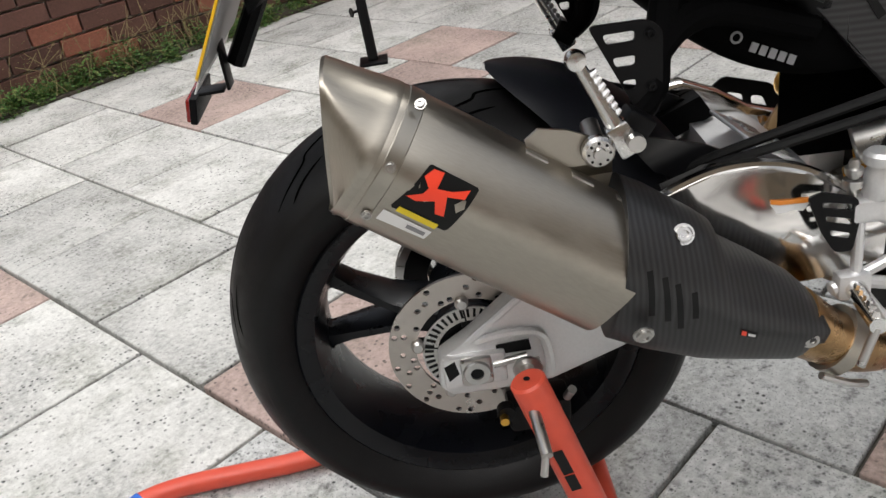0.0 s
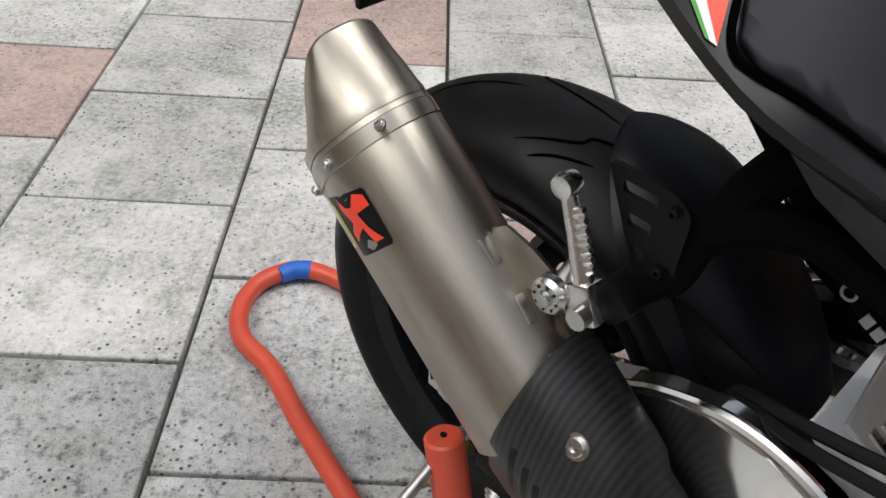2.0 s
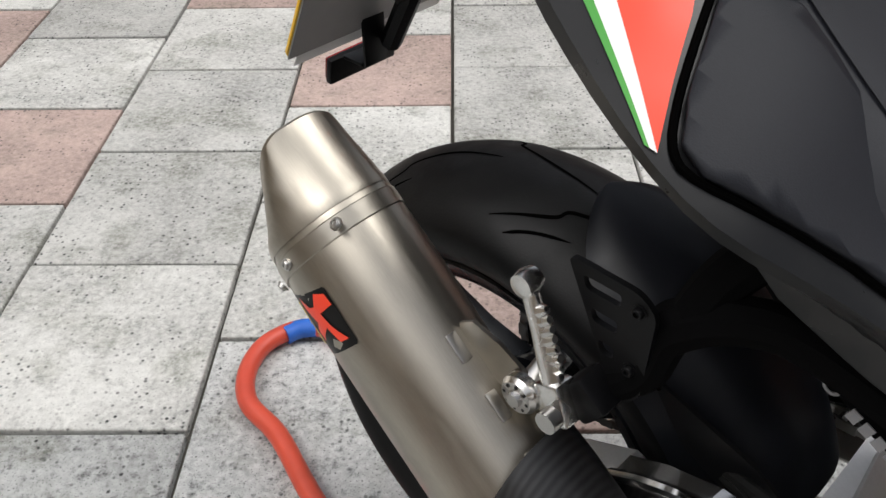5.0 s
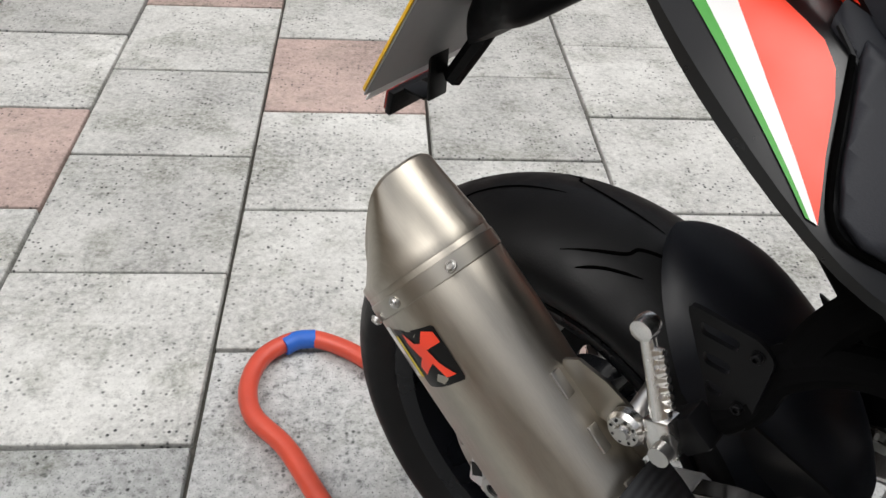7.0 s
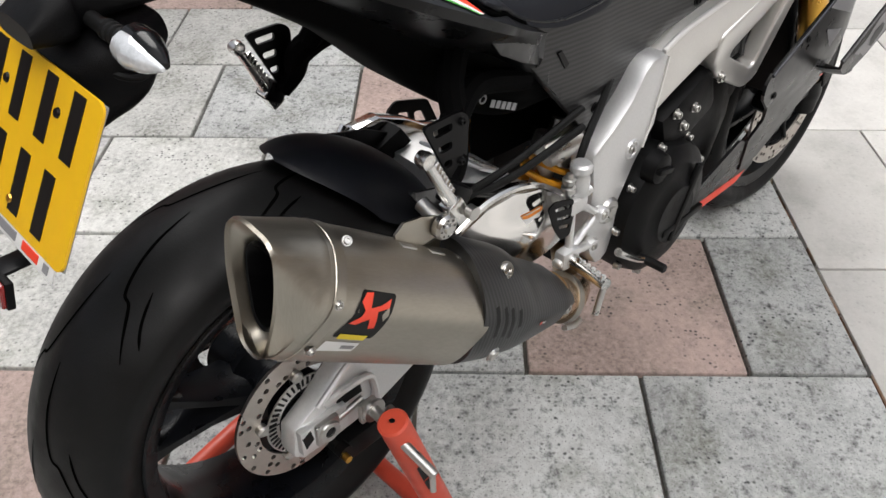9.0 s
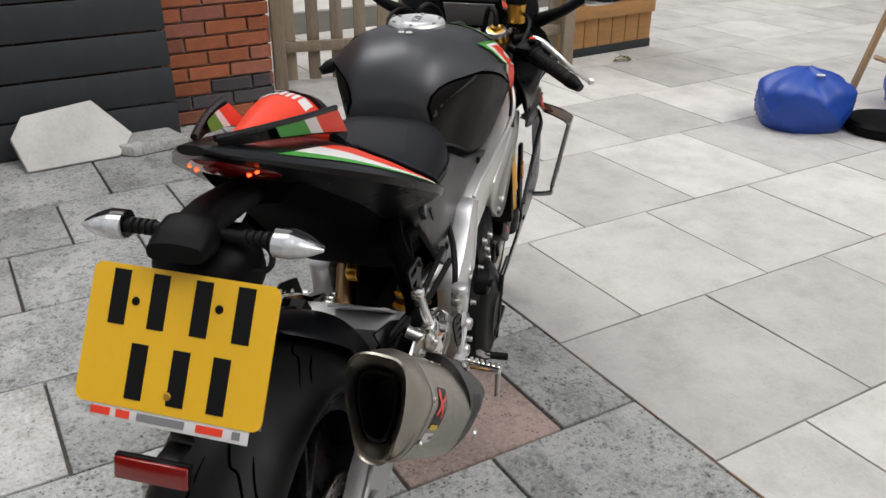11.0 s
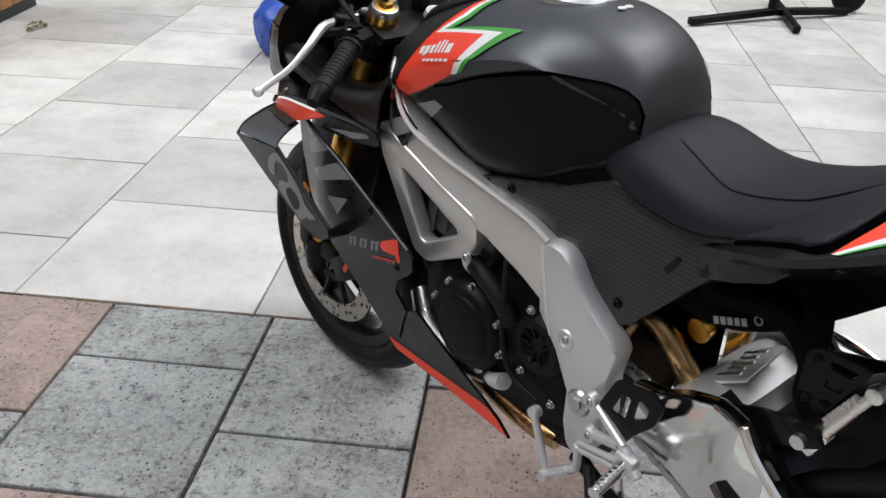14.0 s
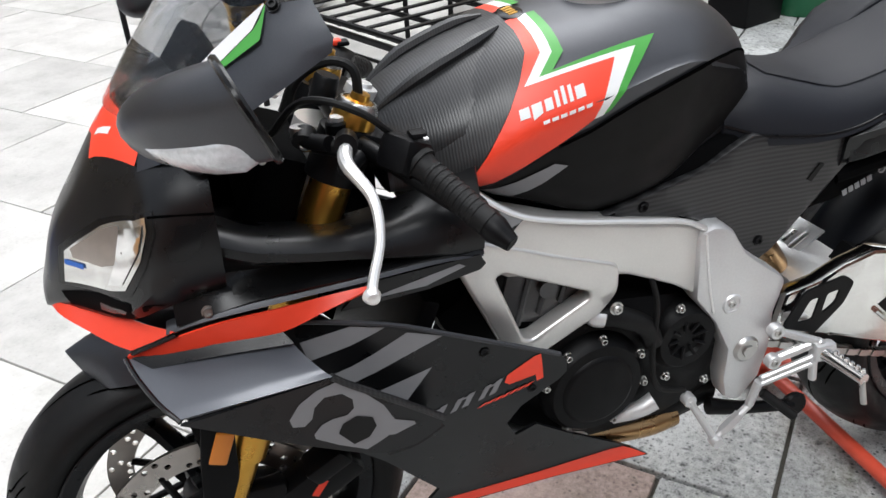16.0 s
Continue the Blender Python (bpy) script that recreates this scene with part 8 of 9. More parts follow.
# black boards leaning on the house wall
for k, (v0, v1, lean, z1) in enumerate(((-0.655, 0.275, 0.13, 1.25),)):
    boards = thing("leaning_board", "black slatted boards leaning on the brick wall", "board", (0, 0, 0))
    boards.matrix_basis = YARD @ Matrix.Translation((HOUSE_U - lean - 0.02, (v0 + v1) / 2, 0)) @ Euler((0, math.atan2(lean - 0.03, z1), 0)).to_matrix().to_4x4()
    for r in range(7):
        part("board", box((0, 0, 0.09 + 0.176 * r), (0.022 + 0.004 * (r % 2), v1 - v0, 0.168), 0.006, 2), DARK_PANEL, boards)
    for v_ in (-0.40, 0.40):
        part("batten", box((0.022, v_, z1 / 2), (0.018, 0.05, z1), 0.003), DARK_PANEL, boards)

# broken pieces of slab and brick on the ground before them
bits = thing("broken_slab", "pale broken paving slab leaning on the black boards", "slab piece", (0, 0, 0))
bits.matrix_basis = YARD @ Matrix.Translation((3.10, -0.10, 0.0)) @ Euler((0, radians(38), radians(4))).to_matrix().to_4x4()
part("piece", plate([(-0.21, 0.0), (0.20, 0.0), (0.23, 0.17), (0.16, 0.27), (-0.16, 0.30), (-0.30, 0.10)], 0.02, 0.045, 0.08, 0.006), SLAB_PALE, bits).matrix_basis = Euler((0, 0, radians(90))).to_matrix().to_4x4()
flat_bit = thing("broken_slab", "dirty broken slab lying flat on the paving", "slab piece", (0, 0, 0))
flat_bit.matrix_basis = YARD @ Matrix.Translation((3.19, -0.47, 0.0))
part("piece", moved(plate([(-0.17, -0.09), (0.10, -0.13), (0.19, -0.02), (0.16, 0.10), (-0.12, 0.12)], 0.03, 0.05, 0.07, 0.007), pose(0, 0, 0.022, 90, 0, 90)), SLAB_GREY, flat_bit)
loose = thing("loose_brick", "dark brown brick lying on the paving", "brick", (0, 0, 0))
loose.matrix_basis = YARD @ pose(3.20, 0.36, 0.0, 0, 0, 80)
part("body", box((0, 0, 0.045), (0.235, 0.13, 0.09), 0.008, 2), BRICK_BROWN, loose)

# picket fence with a gate latch
F0, F1 = Vector((3.84, 1.66, 0)), Vector((4.80, 0.12, 0))
fence = thing("picket_fence", "low weathered grey-brown picket fence with an iron latch", "fence", (0, 0, 0))
fence.matrix_basis = oriented(F0, F1 - F0, (0, 0, 1)) @ Euler((-math.pi / 2, 0, 0)).to_matrix().to_4x4()
flen = (F1 - F0).length
rf_ = random.Random(11)
for k in range(int(flen / 0.145) + 1):
    x, top = 0.03 + 0.145 * k, 0.86 + rf_.uniform(-0.02, 0.02)
    pk = plate([(x - 0.036, 0.03), (x + 0.036, 0.03), (x + 0.036, top - 0.04), (x, top), (x - 0.036, top - 0.04)], 0.016, 0.018, 0, 0.002)
    part("picket", moved(pk, Matrix.Rotation(rf_.uniform(-0.02, 0.02), 4, "Y")), FENCE_WOOD, fence)
for z in (0.24, 0.66):
    part("rail", box((flen / 2, -0.024, z), (flen, 0.04, 0.06), 0.004), FENCE_WOOD, fence)
for x in (-0.045, 0.80, flen + 0.03):
    part("post", box((x, -0.06, 0.46), (0.075, 0.06, 0.92), 0.005), FENCE_WOOD, fence)
part("latch", join(box((0.82, 0.03, 0.52), (0.03, 0.012, 0.95), 0.002), box((0.88, 0.032, 0.10), (0.12, 0.014, 0.025), 0.003), box((0.88, 0.032, 0.55), (0.12, 0.014, 0.025), 0.003), box((0.945, 0.03, 0.30), (0.02, 0.012, 0.50), 0.002)), BLACK_METAL, fence, "dark rusty iron latch")

# orange stained timber panel past the fence
timber = thing("wooden_gate", "orange stained timber gate with a dark foot", "gate", (0, 0, 0))
timber.matrix_basis = oriented((4.88, 0.16, 0), (0.62, -0.58, 0), (0, 0, 1)) @ Euler((-math.pi / 2, 0, 0)).to_matrix().to_4x4()
for k in range(7):
    part("plank", box((0.065 + 0.128 * k, 0, 0.72), (0.122, 0.024, 1.40), 0.004), GATE_WOOD, timber)
part("foot_rail", box((0.45, 0.0, 0.03), (0.90, 0.03, 0.06), 0.004), DARK_PANEL, timber)
for z in (0.3, 1.2):
    part("ledge", box((0.45, -0.03, z), (0.88, 0.03, 0.09), 0.004), GATE_WOOD, timber)


# weeds
def leaf_clumps(spots, seed, h, spread, count, size):
    """Small bent leaves crowded round each spot."""
    r_ = random.Random(seed)
    verts, faces, mats = [], [], []
    for x, y, sc in spots:
        for _ in range(count):
            a, q = r_.uniform(0, 6.283), r_.random() ** 0.6
            px_, py_ = x + math.cos(a) * q * spread * sc, y + math.sin(a) * q * spread * sc
            z = r_.uniform(0.0, 1.0) ** 0.8 * h * sc * (1.05 - q * q)
            L, W = size * r_.uniform(0.6, 1.5), size * r_.uniform(0.3, 0.6)
            d = Vector((math.cos(a + r_.uniform(-1, 1)), math.sin(a + r_.uniform(-1, 1)), r_.uniform(-0.2, 0.9))).normalized()
            s_ = d.cross(Vector((r_.uniform(-0.4, 0.4), r_.uniform(-0.4, 0.4), 1))).normalized() * W
            b_ = Vector((px_, py_, z))
            k = len(verts)
            verts += [b_, b_ + d * L * 0.5 + s_, b_ + d * L - Vector((0, 0, L * 0.3)), b_ + d * L * 0.5 - s_]
            faces += [(k, k + 1, k + 3), (k + 1, k + 2, k + 3)]
            m_ = 0 if r_.random() < 0.72 else 1
            mats += [m_, m_]
    me = bpy.data.meshes.new("weeds")
    me.from_pydata([v[:] for v in verts], [], faces)
    for m_ in (LEAF_DARK, LEAF_PALE, STALK):
        me.materials.append(m_)
    me.polygons.foreach_set("material_index", mats)
    return me


rw = random.Random(3)
spots = []
for k in range(150):
    u_ = rw.uniform(-1.9, 2.45)
    spots.append((u_, GARDEN_V - 0.02 - rw.random() ** 1.3 * 0.20 * (0.7 + 0.3 * math.sin(u_ * 5)), rw.uniform(0.55, 1.25)))
weeds = new("weeds", leaf_clumps(spots, 4, 0.13, 0.07, 110, 0.017))
weeds.matrix_basis = YARD
tagged(weeds, "dense green weeds along the foot of the garden wall", "weeds", kind="stuff")
soil = part("soil_strip", box((0.3, GARDEN_V - 0.07, 0.004), (4.4, 0.15, 0.02), 0.006), SOIL, None)
soil.matrix_basis = YARD
tagged(soil, "dark soil under the weeds", "soil", kind="structure")
stalks = part("dry_stalks", join(*[tube([(u_, v_, 0.02), (u_ + rw.uniform(-0.05, 0.05), v_ + 0.03, 0.11), (u_ + rw.uniform(-0.1, 0.1), v_ + 0.05, rw.uniform(0.16, 0.30))], 0.0016, 4, 3) for u_, v_ in [(rw.uniform(0.2, 2.0), GARDEN_V - rw.uniform(0.06, 0.16)) for _ in range(70)]]), STALK, None)
stalks.matrix_basis = YARD
tagged(stalks, "thin dry flower stalks among the weeds", "weeds", kind="stuff")
heads = new("seed_heads", leaf_clumps([(rw.uniform(0.2, 2.0), GARDEN_V - rw.uniform(0.03, 0.12), 1.0) for _ in range(60)], 8, 0.30, 0.05, 26, 0.008))
heads.data.materials[0], heads.data.materials[1] = STALK, LEAF_PALE
heads.matrix_basis = YARD
tagged(heads, "small brown seed heads above the weeds", "weeds", kind="stuff")
for x, y, h_, n_ in ((2.93, -2.10, 0.07, 34), (2.63, -1.80, 0.035, 22), (3.31, -2.52, 0.06, 26), (2.52, -1.62, 0.02, 8), (5.0, -0.3, 0.09, 30)):
    tuft = new("weed_tuft", leaf_clumps([(0, 0, 1.0)], int(x * 100), h_ * 0.5, 0.05, n_, 0.03))
    tuft.data.materials[0], tuft.data.materials[1] = STALK, LEAF_PALE
    tuft.matrix_basis = Matrix.Translation((x, y, 0))
    tagged(tuft, "small dry weed tuft growing in a paving joint", "weed", kind="stuff")

# bar with a clamp knob and brown timber offcut by the garden wall
prop = thing("metal_post", "dark square steel post with a clamp knob", "post", (-0.211, 2.586, 0))
part("tube", bar((0, 0, 0), (-0.01, 0.0, 0.29), 0.042), BLACK_METAL, prop)
part("knob", join(rod((-0.02, -0.01, 0.225), (-0.05, -0.025, 0.225), 0.006), rod((-0.05, -0.025, 0.225), (-0.056, -0.028, 0.225), 0.020, bevel=0.002)), BLACK_METAL, prop)
part("foot", box((0, 0, 0.006), (0.12, 0.12, 0.012), 0.003), BLACK_METAL, prop)
block = thing("timber_block", "dark brown timber block lying on the paving", "timber", (0, 0, 0))
block.matrix_basis = YARD @ pose(2.56, 3.22, 0.0, 0, 0, -12)
part("body", box((0, 0, 0.035), (0.50, 0.20, 0.07), 0.008), BROWN_WOOD, block)

# small trailer: pneumatic wheel, axle and frame rail
trolley = thing("trolley", "black hand trolley on pneumatic wheels with white rims", "trolley", (3.50, -2.66, 0))
for dx, dy in ((0, 0), (0.72, -0.55)):
    wh = part("tyre", moved(lathe([(0.085, -0.04), (0.10, -0.05), (0.14, -0.052), (0.172, -0.038), (0.182, 0), (0.172, 0.038), (0.14, 0.052), (0.10, 0.05), (0.085, 0.04)], axis="y", n=36), pose(dx, dy, 0.18, 0, 0, 40)), SOFT_RUBBER, trolley)
    part("rim", moved(lathe([(0.0, -0.02), (0.03, -0.025), (0.06, -0.012), (0.085, -0.035), (0.102, -0.045), (0.102, 0.045), (0.085, 0.035), (0.06, 0.012), (0.03, 0.025), (0, 0.02)], axis="y", n=30), pose(dx, dy, 0.18, 0, 0, 40)), WHITE_GLOSS, wh, "white steel rim")
    part("hub", moved(join(lathe([(0, -0.05), (0.02, -0.05), (0.026, -0.03), (0.026, 0.03), (0.02, 0.05), (0, 0.05)], axis="y", n=16), *[lathe([(0, -0.03), (0.007, -0.03), (0.007, 0.03), (0, 0.03)], (0.045 * math.cos(a), 0, 0.045 * math.sin(a)), "y", 8) for a in (0.8, 2.37, 3.9, 5.5)]), pose(dx, dy, 0.18, 0, 0, 40)), BLACK_METAL, wh)
part("axle", rod((0.0, 0.0, 0.18), (0.72, -0.55, 0.18), 0.014), BLACK_METAL, trolley)
for a, b in (((0.1, -0.05, 0.30), (0.65, 0.65, 0.30)), ((0.75, -0.52, 0.30), (1.30, 0.18, 0.30)), ((0.1, -0.05, 0.30), (0.75, -0.52, 0.30)), ((0.65, 0.65, 0.30), (1.30, 0.18, 0.30))):
    part("frame_rail", bar(a, b, 0.04), BLACK_METAL, trolley)
part("deck", box((0, 0, 0), (0.86, 0.76, 0.02), 0.004), BROWN_WOOD, trolley).matrix_basis = pose(0.70, 0.065, 0.335, 0, 0, 51.8)
for x, y in ((0.36, 0.30), (0.98, -0.18), (0.65, 0.65)):
    part("leg", bar((x, y, 0.0), (x, y, 0.29), 0.032), STEEL, trolley)

# folded stand with crossed feet
cross = thing("crossed_stand", "black steel stand with crossed feet", "stand", (2.80, -4.10, 0))
for a, b in (((0.17, 0.58, 0.03), (-0.03, -0.03, 0.05)), ((-0.32, 0.18, 0.03), (0.24, -0.42, 0.05)), ((-0.03, -0.03, 0.05), (-0.25, -0.55, 0.03))):
    part("foot", bar(a, b, 0.045), BLACK_METAL, cross)
part("mast", bar((-0.02, -0.02, 0.05), (-0.02, -0.02, 0.9), 0.05), BLACK_METAL, cross)
part("caster", moved(lathe([(0.02, -0.03), (0.09, -0.03), (0.105, -0.015), (0.105, 0.015), (0.09, 0.03), (0.02, 0.03)], axis="y", n=24), pose(-0.20, -0.62, 0.105, 0, 0, 30)), SOFT_RUBBER, cross)


# slatted steel benches
def bench(a, b, length, side, slats, arm):
    """Steel bench: the end rail runs from a to b, the slats run away from it."""
    a, b = Vector((*a, 0)), Vector((*b, 0))
    ob = thing("metal_bench", "black tubular steel garden bench with a slatted seat", "bench", (0, 0, 0), group="metal benches")
    ob.matrix_basis = oriented(a, b - a, Vector((0, 0, 1)).cross(b - a) * side)
    if side < 0:
        ob.matrix_basis = Matrix.Translation(a) @ Matrix.Rotation(math.atan2((b - a).y, (b - a).x), 4, "Z") @ Matrix.Diagonal((1, 1, 1, 1))
    D, zs, sg = (b - a).length, 0.36, side
    for y in (0.0, sg * length):
        part("end_frame", tube([(0.02, y, 0.0), (0.0, y, 0.30), (0.0, y, 0.52), (0.05, y, 0.60), (D - 0.12, y, 0.56), (D - 0.02, y, 0.50), (D, y, 0.38), (D + 0.02, y, 0.0)] if arm else [(0.0, y, 0.0), (0.0, y, zs - 0.06), (0.06, y, zs), (D - 0.06, y, zs), (D, y, zs - 0.06), (D, y, 0.0)], 0.014, 8, 5), BLACK_METAL, ob)
        part("seat_rail", bar((0.0, y, zs - 0.03), (D, y, zs - 0.04), 0.024), BLACK_METAL, ob)
    for k in range(slats):
        x = 0.04 + (D - 0.08) * k / (slats - 1)
        part("slat", box((x, sg * length / 2, zs - 0.006), (0.026, length, 0.010), 0.002), BLACK_METAL, ob)
    for y in (0.33, 0.66):
        part("cross_rail", bar((0.02, sg * length * y, zs - 0.03), (D - 0.02, sg * length * y, zs - 0.03), 0.02), BLACK_METAL, ob)
    part("stretcher", tube([(D * 0.2, 0, 0.26), (D * 0.2, sg * 0.06, 0.22), (D * 0.8, sg * 0.06, 0.22), (D * 0.8, 0, 0.26)], 0.008, 6), BLACK_METAL, ob)
    return ob


bench((1.56, -3.34), (1.02, -2.62), 1.05, 1, 9, True)
bench((0.86, -2.86), (0.40, -1.86), 1.05, 1, 9, False)

# clutter beyond the benches
red_tool = thing("garden_machine", "red garden machine with a grey wheel behind the bench", "garden machine", (0.72, -4.30, 0))
part("hood", moved(hull({0.25: [(0, 0.42), (0.12, 0.40), (0.17, 0.32), (0.15, 0.22), (0, 0.20)], 0.0: [(0, 0.50), (0.15, 0.47), (0.20, 0.35), (0.18, 0.22), (0, 0.20)], -0.25: [(0, 0.44), (0.12, 0.42), (0.17, 0.33), (0.15, 0.22), (0, 0.20)]}), pose(0, 0, 0, 0, 0, 30)), RED_DECAL, red_tool)
for x, y in ((-0.24, 0.10), (0.22, 0.28), (-0.06, -0.28), (0.30, -0.08)):
    part("wheel", moved(lathe([(0, -0.02), (0.07, -0.025), (0.105, -0.03), (0.115, 0), (0.105, 0.03), (0.07, 0.025), (0, 0.02)], axis="y", n=24), pose(x, y, 0.115, 0, 0, 30)), PLATE_BACK, red_tool)
part("deck", box((0, 0, 0.17), (0.56, 0.40, 0.08), 0.02, m=pose(0, 0, 0, 0, 0, 30)), BLACK_PLASTIC, red_tool)
part("handle", tube([(-0.25, -0.2, 0.2), (-0.6, -0.42, 0.85), (-0.45, -0.62, 0.85), (-0.12, -0.38, 0.2)], 0.012, 8, 3), BLACK_METAL, red_tool)
for k, (x, y, rz, m_) in enumerate(((-0.93, -3.32, 30, BRICK_BROWN), (-0.72, -3.62, 24, SLAB_GREY), (-1.15, -3.05, 40, BRICK_BROWN), (-0.45, -3.75, 20, SLAB_PALE))):
    pv = thing("loose_block", ("brown brick lying by the yard edge", "grey concrete block lying by the yard edge", "brown brick lying by the yard edge", "pale slab piece lying by the yard edge")[k], "block", (0, 0, 0), group="loose blocks")
    pv.matrix_basis = pose(x, y, 0, 0, 0, rz)
    part("body", box((0, 0, 0.05), (0.24 if k % 2 == 0 else 0.36, 0.20, 0.10), 0.008, 2), m_, pv)
bin_ = thing("green_crate", "green plastic crate at the edge of the yard", "crate", (-2.12, -3.02, 0))
part("tub", moved(lathe([(0.0, 0.01), (0.16, 0.0), (0.17, 0.02), (0.20, 0.30), (0.215, 0.31), (0.21, 0.32), (0.19, 0.30), (0.155, 0.03), (0, 0.03)], axis="z", n=28), pose(0, 0, 0)), GREEN_PLASTIC, bin_)
crate = thing("dark_box", "black box with a pale label strip", "box", (-1.72, -2.98, 0))
part("body", box((0, 0, 0.15), (0.34, 0.26, 0.30), 0.01, m=pose(0, 0, 0, 0, 0, 20)), BLACK_PLASTIC, crate)
part("label_strip", box((0, 0, 0.302), (0.16, 0.06, 0.004), 0.001, m=pose(0, 0, 0, 0, 0, 20)), WHITE_DECAL, crate)


# ---- paving slabs, one by one ----
paving = tagged(new("pavement"), "grey, pink and pale concrete paving slabs laid in a half bond", "paving", kind="structure")
paving.matrix_basis = YARD
SLAB = 0.457


def slab_mesh(name, w, d, material, h=0.035, gap=0.009):
    bm = box((0, 0, -h / 2), (w - gap, d - gap, h), 0.004 if gap > 0.007 else 0.002, 2)
    me = bpy.data.meshes.new(name)
    for f in bm.faces:
        f.smooth = False
    bm.to_mesh(me)
    bm.free()
    me.materials.append(material)
    return me


GREY_FULL, PINK_FULL = slab_mesh("slab", SLAB, SLAB, SLAB_GREY), slab_mesh("slab", SLAB, SLAB, SLAB_PINK)
STAINED_LONG = slab_mesh("slab", SLAB, SLAB + 0.016, SLAB_STAINED)
STAINED_FULL, STAINED_HALF = slab_mesh("slab", SLAB, SLAB, SLAB_STAINED), slab_mesh("slab", SLAB, SLAB / 2 + 0.016, SLAB_STAINED)
PINK_LONG = slab_mesh("slab", SLAB, SLAB + 0.016, SLAB_PINK)
rnd = random.Random(5)


def lay(me, u, v, wob=1.0):
    ob = new("slab", me)
    ob.parent = paving
    ob.matrix_basis = Matrix.Translation((u, v, rnd.uniform(-0.003, 0.0) * wob)) @ Euler((rnd.uniform(-0.003, 0.003) * wob, rnd.uniform(-0.003, 0.003) * wob, rnd.choice((0, math.pi)) + rnd.uniform(-0.004, 0.004))).to_matrix().to_4x4()
    return ob


PINK = {(2, -2), (3, -5), (5, -5), (0, -4), (-2, 6), (-4, 4), (-5, 7), (-1, 1), (-3, 9), (1, 9), (3, 7), (-6, 2), (4, 2), (2, 6)}
V0 = 0.046
for k in range(-9, 7):
    odd = k % 2
    j = -5 if odd else -4
    if not odd:
        lay(STAINED_HALF, 0.375 + SLAB * (k + 0.5), V0 - SLAB / 2 * 4.5 - 0.008)
    while j < 16:
        full, pink = (STAINED_LONG, PINK_LONG) if j == -5 else (STAINED_FULL if j < 1 else GREY_FULL, PINK_FULL)
        lay(pink if (k, j) in PINK else full, 0.375 + SLAB * (k + 0.5), V0 + SLAB / 2 * (j + 1) - (0.008 if j == -5 else 0))
        j += 2
V1 = V0 - SLAB / 2 * 5 - 0.016
PALE_U = [0.08 - 0.645 * k for k in range(6, 0, -1)] + [0.08, 0.712, 1.345, 2.045, 2.72] + [2.72 + 0.645 * k for k in range(1, 5)]
for k, (u0, u1) in enumerate(zip(PALE_U, PALE_U[1:])):
    first = 0.330 if k % 2 else 0.612
    heads_ = slab_mesh("slab", u1 - u0, first, SLAB_PALE, gap=0.006), slab_mesh("slab", u1 - u0, 0.593, SLAB_PALE, gap=0.006)
    lay(heads_[0], (u0 + u1) / 2, V1 - first / 2, 0.5)
    for j in range(11):
        lay(heads_[1], (u0 + u1) / 2, V1 - first - 0.593 * (j + 0.5), 0.5)
far = part("far_paving", join(*[box((8.7, -2.5, -0.022), (5.0, 20, 0.04), 0.004), box((-7.5, 0, -0.022), (7.5, 20, 0.04), 0.004)]), SLAB_PALE, None)
far.matrix_basis = YARD
tagged(far, "pale concrete paving further off", "paving", kind="structure")

# crumbled orange bedding showing along the change of paving
rnd = random.Random(77)
bits, u0 = [], -3.4
while u0 < 4.6:
    L = rnd.uniform(0.03, 0.16)
    bits.append(box((u0 + L / 2, V1 - 0.002 + rnd.uniform(-0.004, 0.004), -0.0115 + rnd.uniform(-0.003, 0.003)), (L, rnd.uniform(0.006, 0.013), 0.014), 0.003))
    u0 += L + rnd.choice((0.004, 0.01, 0.03, 0.08))
edge = part("trim", join(*bits), EDGE_GRIT, None)
edge.matrix_basis = YARD
tagged(edge, "orange-brown crumbled mortar strip between the two pavings", "edging", kind="structure")


# ---- bricks, one by one ----
def brick_block(w, d, h):
    me = bpy.data.meshes.new("brick")
    bm = box((0, 0, 0), (w, d, h), 0.004, 1)
    for f in bm.faces:
        f.smooth = False
    bm.to_mesh(me)
    bm.free()
    return me


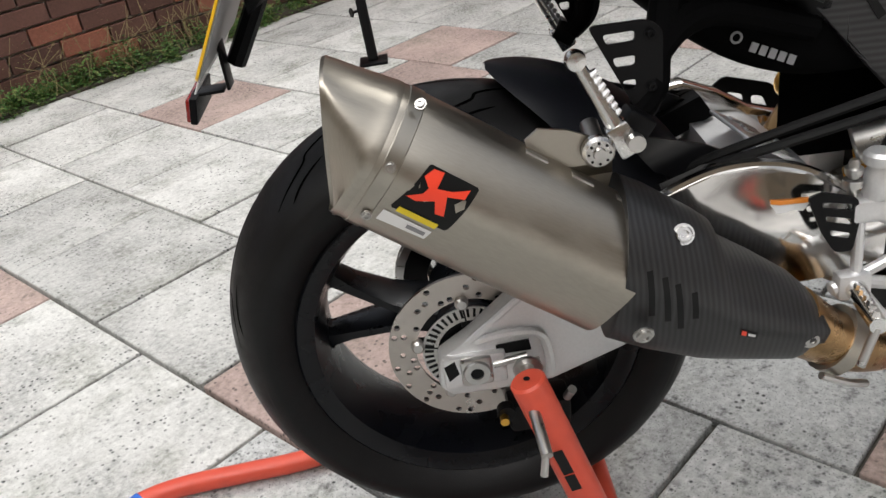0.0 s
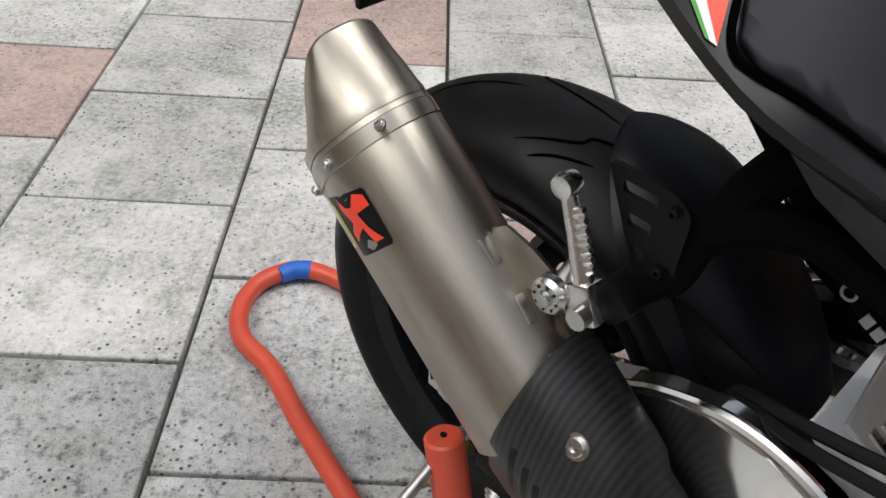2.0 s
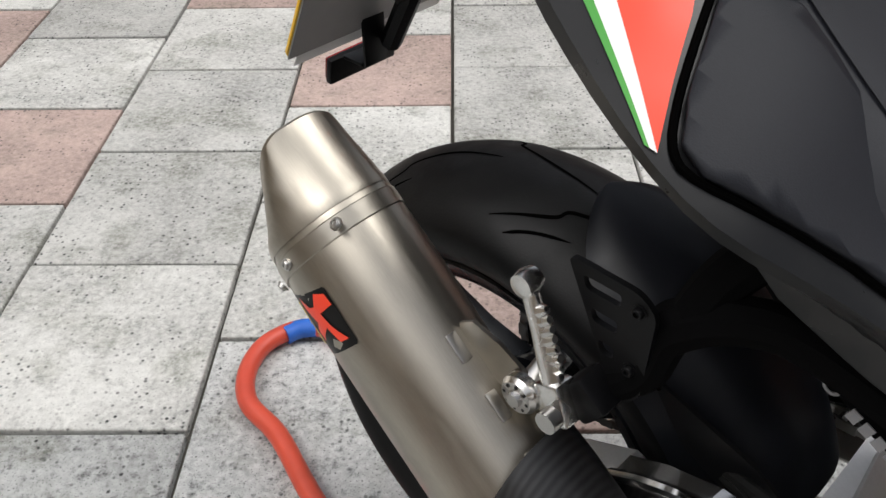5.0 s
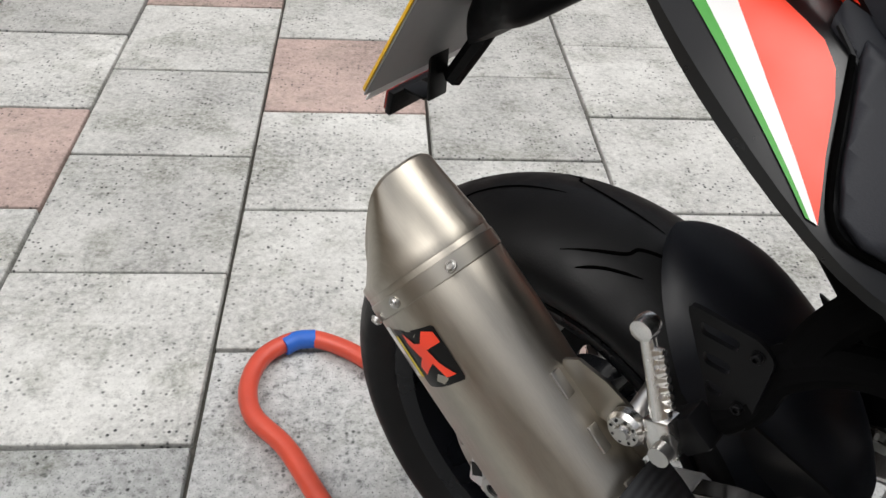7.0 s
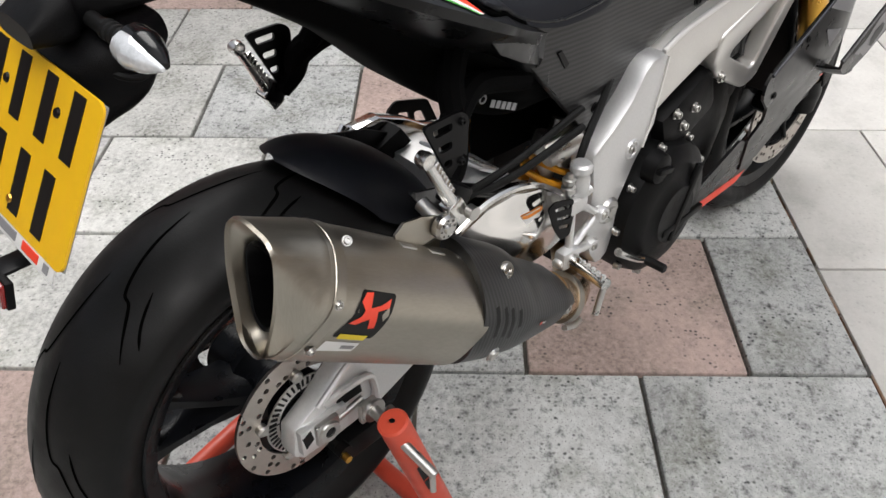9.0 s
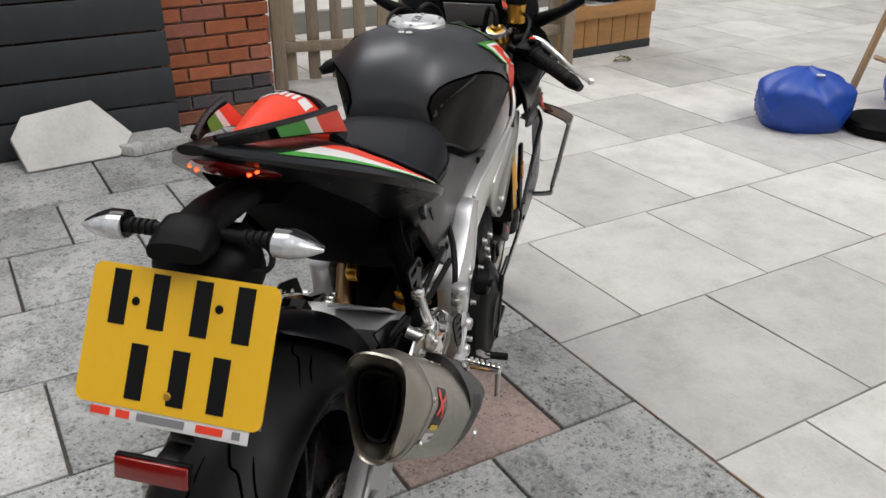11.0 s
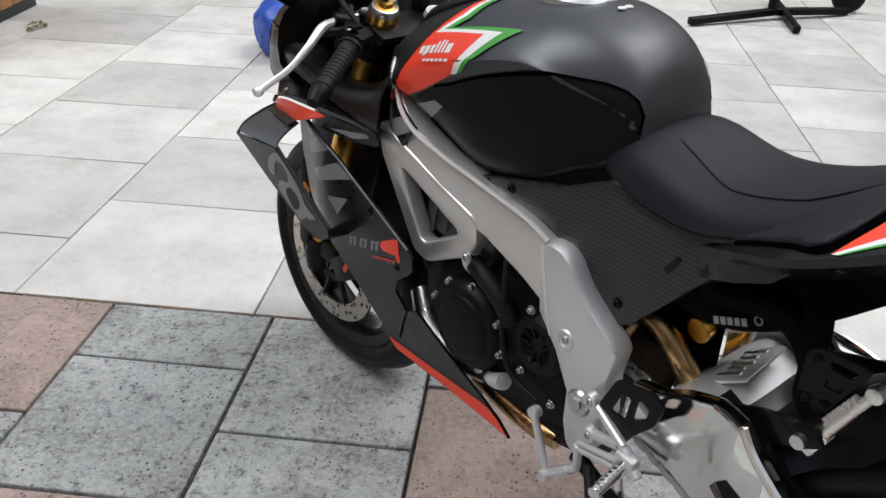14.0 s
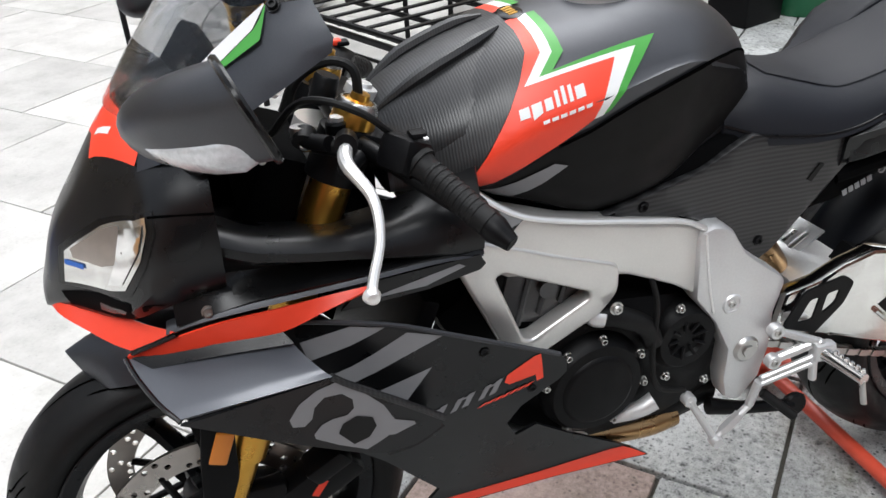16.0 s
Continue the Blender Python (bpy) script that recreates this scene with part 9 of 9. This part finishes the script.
def brickwork(parent, a, b, z0, rows, face, pitch, course, near, along, shift, material, gap=0.011):
    """Courses in stretcher bond on a wall's face: single bricks in the lowest rows, the rest joined in one part."""
    rest = []
    meshes = {}
    rb = random.Random(len(parent.name) + rows)
    for r in range(rows):
        x = a + (shift + (pitch / 2 if r % 2 else 0)) % pitch - pitch
        while x < b - 0.02:
            lo, hi = max(x, a), min(x + pitch, b)
            x += pitch
            w = hi - lo - gap
            if w < 0.03:
                continue
            c = ((lo + hi) / 2, face + rb.uniform(-0.002, 0.002), z0 + course * (r + 0.5))
            c = (c[1], c[0], c[2]) if along == "v" else c
            if r < near:
                dark = material(r, (lo + hi) / 2)
                key = (round(w, 2), dark.name)
                if key not in meshes:
                    meshes[key] = brick_block(*((0.03, w, course - gap) if along == "v" else (w, 0.03, course - gap)))
                    meshes[key].materials.append(dark)
                ob = new("brick", meshes[key])
                ob.parent = parent
                ob.matrix_basis = Matrix.Translation(c) @ Euler((rb.uniform(-0.01, 0.01), rb.uniform(-0.01, 0.01), rb.uniform(-0.008, 0.008))).to_matrix().to_4x4()
            else:
                rest.append((c, w))
    if rest:
        verts, faces = [], []
        for (x, y, z), w in rest:
            sx, sy = (0.015, w / 2) if along == "v" else (w / 2, 0.015)
            k = len(verts)
            verts += [(x + i * sx, y + j * sy, z + l * (course - gap) / 2) for i in (-1, 1) for j in (-1, 1) for l in (-1, 1)]
            faces += [tuple(k + q for q in f) for f in ((0, 1, 3, 2), (4, 6, 7, 5), (0, 4, 5, 1), (2, 3, 7, 6), (0, 2, 6, 4), (1, 5, 7, 3))]
        me = bpy.data.meshes.new("brickwork")
        me.from_pydata(verts, [], faces)
        me.materials.append(material(99, 0))
        tagged(new("brickwork", me), kind="stuff").parent = parent


def house_brick(r, v):
    if r == 1 or (r == 2 and v < -0.9) or (r == 0 and v > -0.3):
        return BRICK_DARK
    return BRICK_ORANGE if (r * 7 + int(v * 9)) % 3 else BRICK


def garden_brick(r, u):
    return BRICK_BROWN if (r * 5 + int(u * 11)) % 4 else BRICK


brickwork(house, HOUSE_V, DOOR_A, 0.0, 34, HOUSE_U, 0.225, 0.076, 14, "v", 0.11, house_brick)
brickwork(house, DOOR_B, DOOR_B + 2.0, 0.0, 34, HOUSE_U, 0.225, 0.076, 4, "v", 0.05, house_brick)
brickwork(house, HOUSE_U - 0.01, HOUSE_U + 3.5, 0.0, 34, HOUSE_V, 0.225, 0.076, 8, "u", 0.11, house_brick)
brickwork(garden_wall, -2.2, 4.2, 0.035, 16, GARDEN_V, 0.249, 0.090, 8, "u", 0.02, garden_brick)
